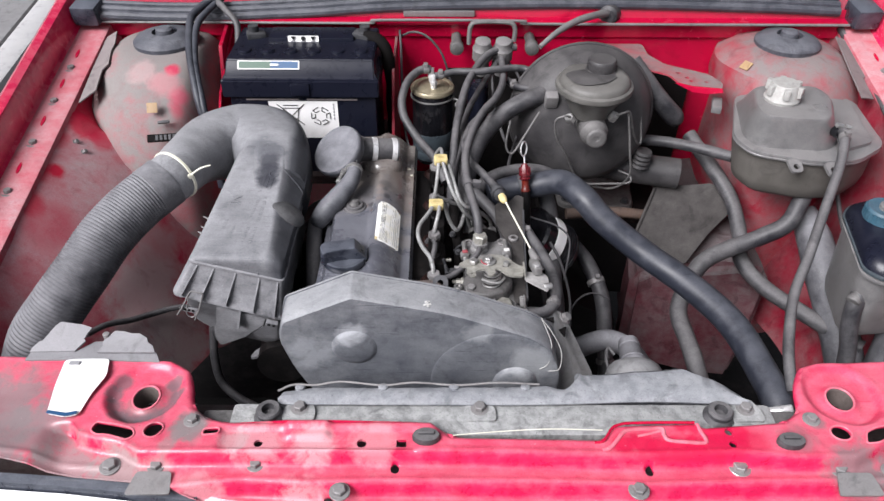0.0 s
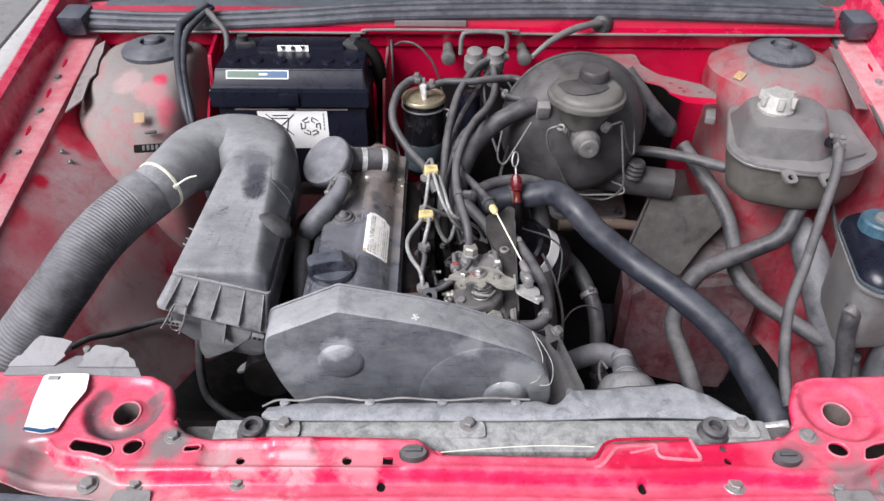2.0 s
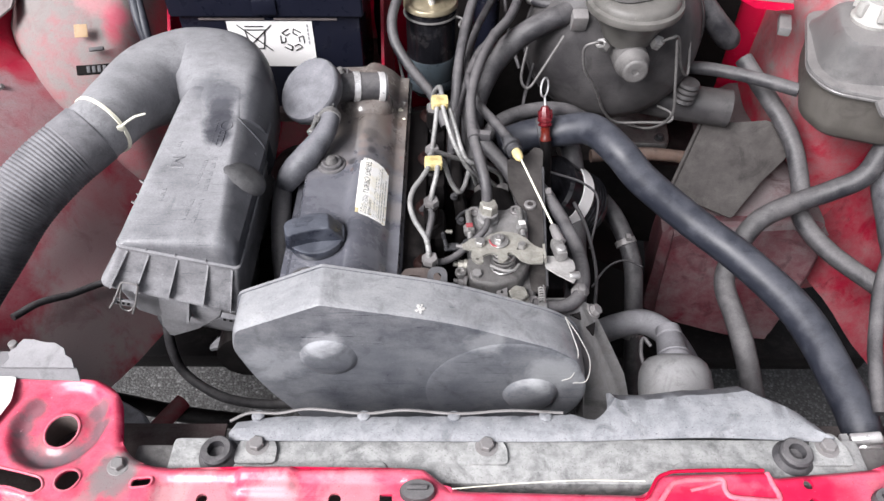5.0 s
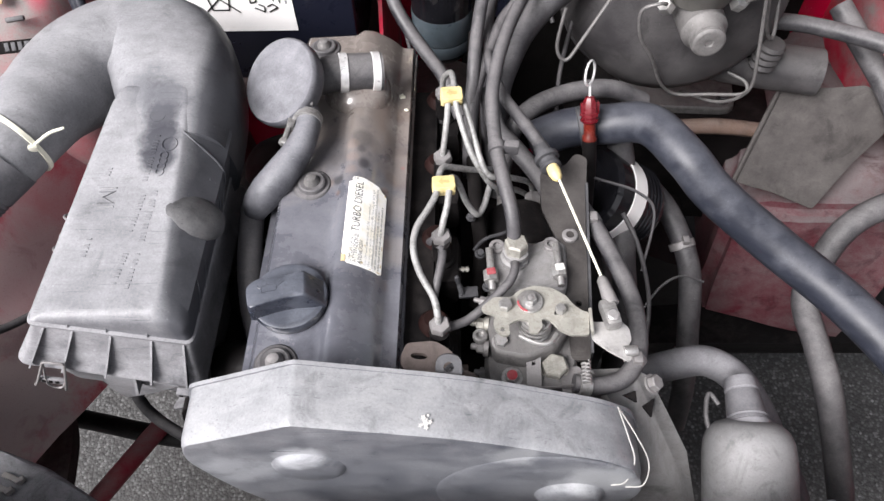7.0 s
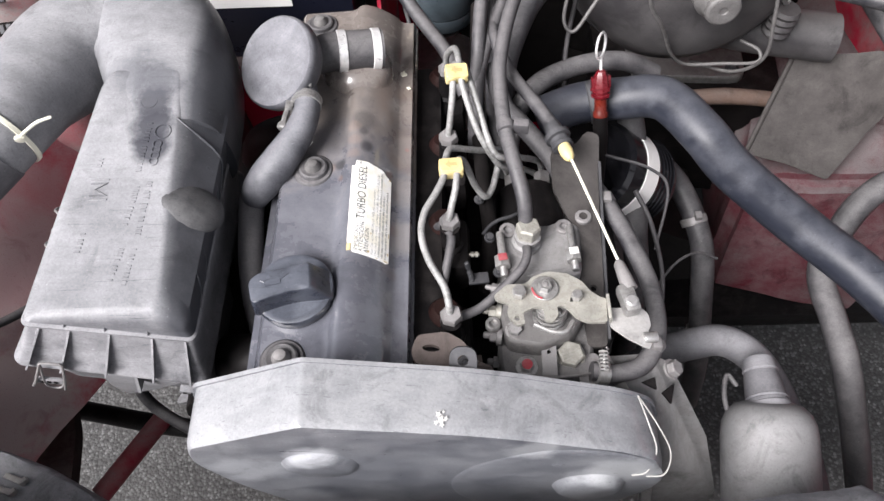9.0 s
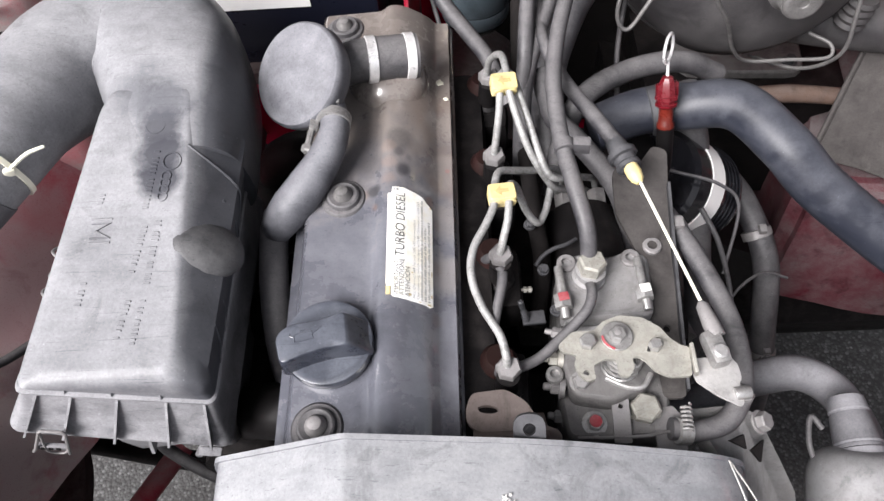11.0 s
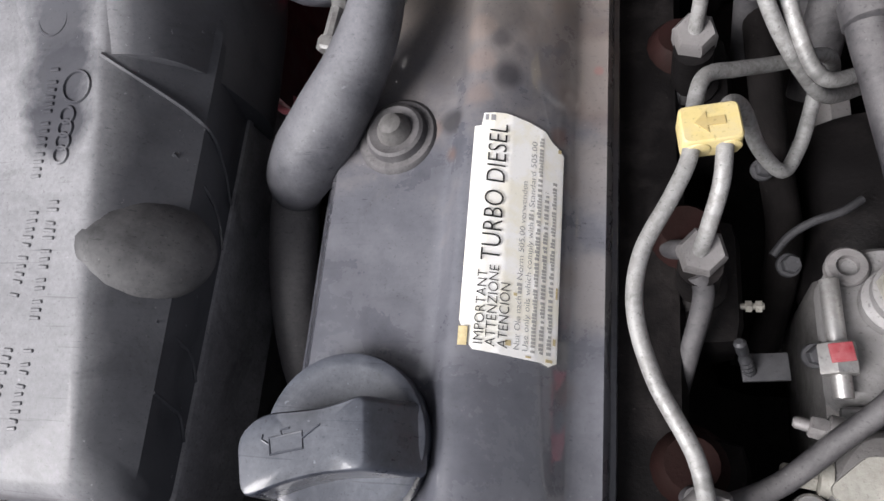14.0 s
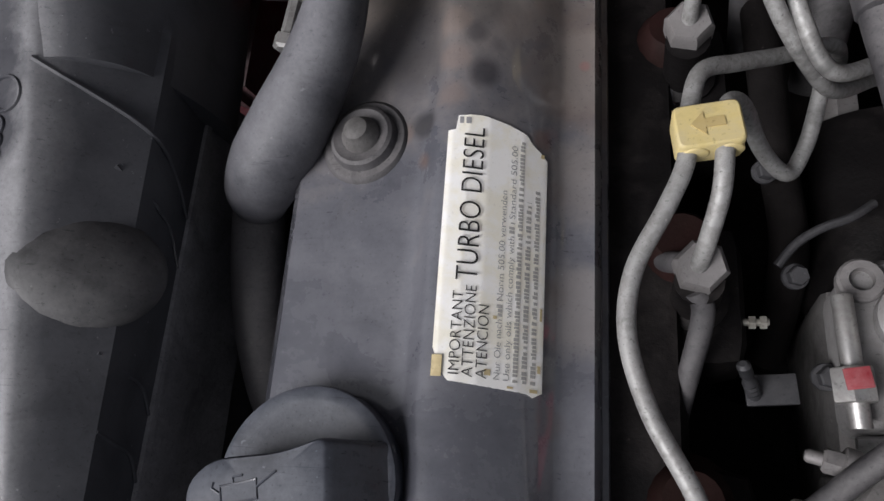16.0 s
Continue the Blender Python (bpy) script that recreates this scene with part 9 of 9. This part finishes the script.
part("pump_bracket", bm, alu, wn_, "pale cast bracket with triangular holes")
for tri_ in ([(0.066, 0.136, 0.7995), (0.076, 0.140, 0.7985), (0.076, 0.131, 0.7975)], [(0.084, 0.134, 0.7830), (0.094, 0.141, 0.7815), (0.091, 0.128, 0.7760)]):
    bm = bmesh.new()
    slab(bm, [Vector(p) + Vector((0.001, -0.0005, 0.0016)) for p in tri_], 0.002, (-0.55, 0.25, -0.80))
    part("bracket_hole", bm, iron_dark, wn_)
bm = bmesh.new()
hexbolt(bm, (0.0935, 0.1515, 0.7855), (0.55, -0.1, 0.80), 0.011, 0.006, 0.008)
part("bracket_bolt", bm, steel_dusty, wn_)
# rusty lifting eye in front of the injectors
bm = bmesh.new()
plate(bm, rounded([(-0.099, 0.146), (-0.095, 0.158), (-0.074, 0.160), (-0.062, 0.152), (-0.054, 0.138), (-0.042, 0.134), (-0.042, 0.126), (-0.062, 0.126), (-0.080, 0.130), (-0.097, 0.138)], 0.004, 3), [ring2(-0.085, 0.1475, 0.0062, 0.0026, 18, -0.1)], 0.004, Matrix.Translation((0, 0, 0.842)), bend=lambda x, y: -0.35 * max(0, 0.142 - y))
eye = single("lifting_eye", bm, rust_pink, "rusty bent steel lifting bracket", "bracket")
bm = bmesh.new()
rbox(bm, pose(-0.072, 0.140, 0.830, 40, 0, 0), (0.045, 0.004, 0.035), 0.001)
part("stand", bm, rust_pink, eye)
bm = bmesh.new()
hexbolt(bm, (-0.060, 0.136, 0.838), (0, -0.6, 0.8), 0.009, 0.005, 0.0075)
part("fixing_bolt", bm, steel_dark, eye)
# intake duct seen below the air filter box
bm = bmesh.new()
plate(bm, rounded([(-0.320, 0.166), (-0.314, 0.180), (-0.267, 0.213), (-0.215, 0.222), (-0.215, 0.180), (-0.262, 0.176)], 0.006, 3), (), 0.004, Matrix.Translation((0, 0, 0.70)), bend=lambda x, y: -1.5 * (x + 0.27) ** 2)
single("duct_flap", bm, plastic_box, "dusty grey plastic flap below the filter box", "flap")
# front left lower metal: crossbar and panel
hose_thing("crossbar", "dirty red steel stay bar", [(-0.492, 0.15, 0.45), (-0.432, 0.25, 0.45)], 0.012, red_wing, 2, 0.0, "stay bar")
hose_thing("sway_bar", "dark steel anti-roll bar", [(-0.55, 0.26, 0.44), (-0.40, 0.235, 0.43), (-0.20, 0.225, 0.42), (0.1, 0.22, 0.42)], 0.012, iron_dark, 4, 0.0, "anti-roll bar")
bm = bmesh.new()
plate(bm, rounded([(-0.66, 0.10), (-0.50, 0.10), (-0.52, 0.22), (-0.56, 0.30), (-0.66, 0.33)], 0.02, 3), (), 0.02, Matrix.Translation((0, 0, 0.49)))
part("wing_floor", bm, red_dark, body, "dusty red front panel")
# back of the lamp in the front corner, with its clips
lamp_back = thing("lamp_housing", (-0.42, 0.09, 0.62), "dusty grey plastic back of the headlamp", "headlamp housing")
bm = bmesh.new()
slab(bm, [(x, y, 0.575) for x, y in rounded([(-0.500, 0.060), (-0.350, 0.060), (-0.366, 0.085), (-0.384, 0.095), (-0.416, 0.112), (-0.462, 0.128), (-0.500, 0.132)], 0.006, 3)], 0.125, (0, 0, 1), 0.005, 0.006)
part("shell", bm, shroud_grey, lamp_back)
for x, y, turn in ((-0.4405, 0.101, -20), (-0.447, 0.092, -15)):
    bm = bmesh.new()
    rbox(bm, pose(x, y, 0.702, 0, 0, turn), (0.020, 0.005, 0.005), 0.0015)
    rbox(bm, pose(x + 0.008, y - 0.002, 0.703, 0, 0, turn + 60), (0.007, 0.004, 0.006), 0.001)
    part("clip", bm, cap_plastic, lamp_back, "small pale clip")
# sheet bracket behind the crossmember
bm = bmesh.new()
plate(bm, [(-0.526, 0.052), (-0.524, 0.066), (-0.472, 0.066), (-0.458, 0.080), (-0.440, 0.082), (-0.447, 0.066), (-0.384, 0.064), (-0.376, 0.050), (-0.45, 0.0535)], (), 0.002, Matrix.Translation((0.001, -0.005, 0.8205)), bend=lambda x, y: 0.0014 * math.sin(90 * x))
bracket = single("sheet_bracket", bm, steel_pale, "pale dusty bent sheet bracket", "bracket")
for shape, rise in (([(-0.525, 0.063), (-0.523, 0.068), (-0.516, 0.0735), (-0.513, 0.0735), (-0.500, 0.0865), (-0.494, 0.0900), (-0.478, 0.0885), (-0.470, 0.0880), (-0.459, 0.0855), (-0.463, 0.0800), (-0.466, 0.0745), (-0.464, 0.0730), (-0.474, 0.063)], 0.75), ([(-0.449, 0.062), (-0.444, 0.0700), (-0.446, 0.0740), (-0.434, 0.0850), (-0.424, 0.0845), (-0.414, 0.0820), (-0.405, 0.0815), (-0.396, 0.0770), (-0.394, 0.0720), (-0.388, 0.0690), (-0.384, 0.061)], 0.55)):
    bm = bmesh.new()
    plate(bm, shape, (), 0.002, Matrix.Translation((0.001, -0.005, 0.8230)), bend=lambda x, y, k=rise: k * max(0.0, y - 0.065) + 0.001 * math.sin(70 * x + 50 * y))
    part("raised_panel", bm, steel_pale, bracket)
bm = bmesh.new()
cyl(bm, (-0.442, 0.076, 0.818), (-0.442, 0.076, 0.833), 0.004, 0.001, 12)
single("bracket_stud", bm, steel_dusty, "small dusty stud on the bracket", "stud")
# loose sheet of paper on the crossmember
bm = bmesh.new()
plate(bm, rounded([(-0.482, 0.048), (-0.462, 0.050), (-0.434, 0.050), (-0.428, 0.025), (-0.436, 0.0), (-0.440, -0.026), (-0.452, -0.029), (-0.473, -0.025), (-0.478, 0.01)], 0.004, 2), (), 0.0008, Matrix.Translation((0.003, -0.002, 0.8215)), bend=lambda x, y: 0.0015 * math.sin(60 * y))
slip = single("paper_slip", bm, white_paper, "torn white paper slip on the crossmember", "paper")
bm = bmesh.new()
at_box(bm, -0.472, -0.461, 0.038, 0.043, 0.8226, 0.8236, 0)
part("printed_mark", bm, grey_print, slip)

bm = bmesh.new()
plate(bm, rounded([(-0.473, -0.0255), (-0.452, -0.0295), (-0.441, -0.0265), (-0.4415, -0.0225), (-0.452, -0.0255), (-0.472, -0.0220)], 0.001, 2), (), 0.0008, Matrix.Translation((0.003, -0.002, 0.8222)))
part("blue_edge", bm, blue_print, slip, "blue printed edge")
# bolts and plugs on the crossmember
for x, y, z, af in ((-0.318, -0.033, 0.8165, 0.012), (-0.391, -0.078, 0.8015, 0.014), (-0.345, -0.078, 0.8015, 0.012), (-0.247, -0.076, 0.8015, 0.012), (0.236, -0.078, 0.8015, 0.015), (0.322, -0.030, 0.8165, 0.012), (0.335, -0.080, 0.8015, 0.014), (0.385, -0.082, 0.8015, 0.012), (-0.16, -0.106, 0.8015, 0.014), (0.13, -0.104, 0.8015, 0.014)):
    bm = bmesh.new()
    hexbolt(bm, (x, y, z), (0, 0, 1), af * 0.82, 0.005, af * 0.74)
    single("panel_bolt", bm, zinc if x == 0.236 else steel_dusty, "hexagon bolt with washer in the crossmember", "bolt", "crossmember bolts")
for x, y in ((-0.077, -0.055), (0.289, -0.060)):
    bm = bmesh.new()
    loft(bm, [[(px, py, z) for px, py in ring2(x, y, 0.0140 * k, 0.0090 * k, 28)] for z, k in ((0.8175, 1.0), (0.822, 1.0), (0.8245, 0.92), (0.8245, 0.2))])
    rbox(bm, pose(x, y + 0.001, 0.8255, 0, 0, 0), (0.016, 0.0035, 0.003), 0.0008)
    single("rubber_plug", bm, rubber, "oval slotted rubber plug in the crossmember", "plug")
for sx in (-1, 1):
    bm = bmesh.new()
    plate(bm, rounded([(-0.022, -0.012), (0.022, -0.012), (0.018, 0.012), (-0.016, 0.012)], 0.003, 2), (), 0.002, pose(sx * 0.345, -0.098, 0.8045, 6, 0, 0))
    single("crossmember_bracket", bm, steel_dusty, "small dusty bracket on the crossmember", "bracket")

# valve block on the bulkhead
blockv = thing("valve_block", (0.03, 0.68, 0.88), "dusty pair of solenoid valves on the bulkhead", "valve block")
for x in (0.008, 0.042):
    bm = bmesh.new()
    lathe(bm, (x, 0.672, 0.875), (0, -0.25, 1), [(0, 0.012), (0.03, 0.012), (0.032, 0.017), (0.052, 0.017), (0.056, 0.014), (0.066, 0.013), (0.068, 0.008)], 20)
    part("solenoid", bm, steel_dusty, blockv)
bm = bmesh.new()
hose(bm, [(-0.014, 0.70, 0.915), (-0.012, 0.70, 0.945), (0.0, 0.70, 0.954), (0.05, 0.70, 0.954), (0.064, 0.70, 0.945), (0.064, 0.70, 0.92)], 0.004, 8, 6)
part("wire_bracket", bm, steel_dusty, blockv)
for x in (-0.035, 0.095):
    bm = bmesh.new()
    cyl(bm, (x, 0.745, 0.912), (x, 0.70, 0.912), 0.009, 0.002, 16)
    lathe(bm, (x, 0.70, 0.912), (0, -1, 0), [(0, 0.012), (0.014, 0.012), (0.016, 0.008)], 16)
    part("connector", bm, alu_dirty, blockv)
bm = bmesh.new()
cyl(bm, (0.0, 0.62, 0.78), (0.0, 0.62, 0.88), 0.018, 0.003, 20)
single("vacuum_canister", bm, plastic_battery, "dark plastic canister behind the hoses", "canister")
# added dark sheet: stands for the black shade under the bay, hides lit ground
bm = bmesh.new()
at_box(bm, -0.72, 0.72, 0.46, 0.90, 0.22, 0.26, 0.01)
part("under_bay_dark_sheet", bm, iron_dark, body, "added dark sheet that keeps the gaps under the engine black")
bm = bmesh.new()
# assumed crossmember, added dark so lit ground stays hidden below the radiator
at_box(bm, -0.40, 0.40, -0.06, 0.03, 0.30, 0.45, 0.01)
single("lower_crossmember", bm, iron_dark, "dark lower crossmember below the radiator", "crossmember")
# kerb beside the car
bm = bmesh.new()
rbox(bm, pose(-1.905, 2.45, 0.05, 0, 0, 8.2), (0.12, 14.0, 0.18), 0.02)
single("kerb", bm, concrete, "pale concrete kerb beside the car", "kerb", kind="structure")
bm = bmesh.new()
rbox(bm, pose(-4.02, 2.15, 0.045, 0, 0, 8.2), (4.11, 14.0, 0.17), 0.01)
single("pavement", bm, paving, "grey concrete pavement behind the kerb", "pavement", kind="structure")

# loose wires and small fixings in the depths of the bay
for name, text, pts, r in (("loom_wire", "thin black wire behind the fuel filter", [(-0.135, 0.735, 0.925), (-0.132, 0.70, 0.90), (-0.130, 0.66, 0.86), (-0.126, 0.62, 0.80), (-0.11, 0.56, 0.76)], 0.0022),
                           ("loom_wire", "thin black wire arching over the fuel filter", [(-0.132, 0.735, 0.915), (-0.110, 0.715, 0.930), (-0.085, 0.705, 0.925), (-0.06, 0.70, 0.895), (-0.045, 0.69, 0.85)], 0.0020),
                           ("loom_wire", "thin black wire hanging beside the solenoids", [(0.030, 0.700, 0.900), (0.028, 0.67, 0.86), (0.034, 0.63, 0.82), (0.05, 0.60, 0.78)], 0.0026),
                           ("loom_wire", "thin black wire from the solenoids to the pump", [(0.050, 0.690, 0.895), (0.075, 0.65, 0.87), (0.080, 0.60, 0.84), (0.060, 0.54, 0.815), (0.045, 0.48, 0.80), (0.04, 0.42, 0.78)], 0.0024),
                           ("loom_wire", "thin black wire beside the oil filter", [(0.10, 0.34, 0.76), (0.115, 0.315, 0.74), (0.128, 0.28, 0.70), (0.125, 0.24, 0.66), (0.12, 0.20, 0.60)], 0.0022),
                           ("loom_wire", "grey sleeved wire along the wing", [(0.60, 0.62, 0.845), (0.585, 0.52, 0.80), (0.575, 0.44, 0.755), (0.57, 0.36, 0.71), (0.55, 0.30, 0.66)], 0.0035)):
    hose_thing(name, text, pts, r, rubber, 7, 0.1, "wire", "loose wires")
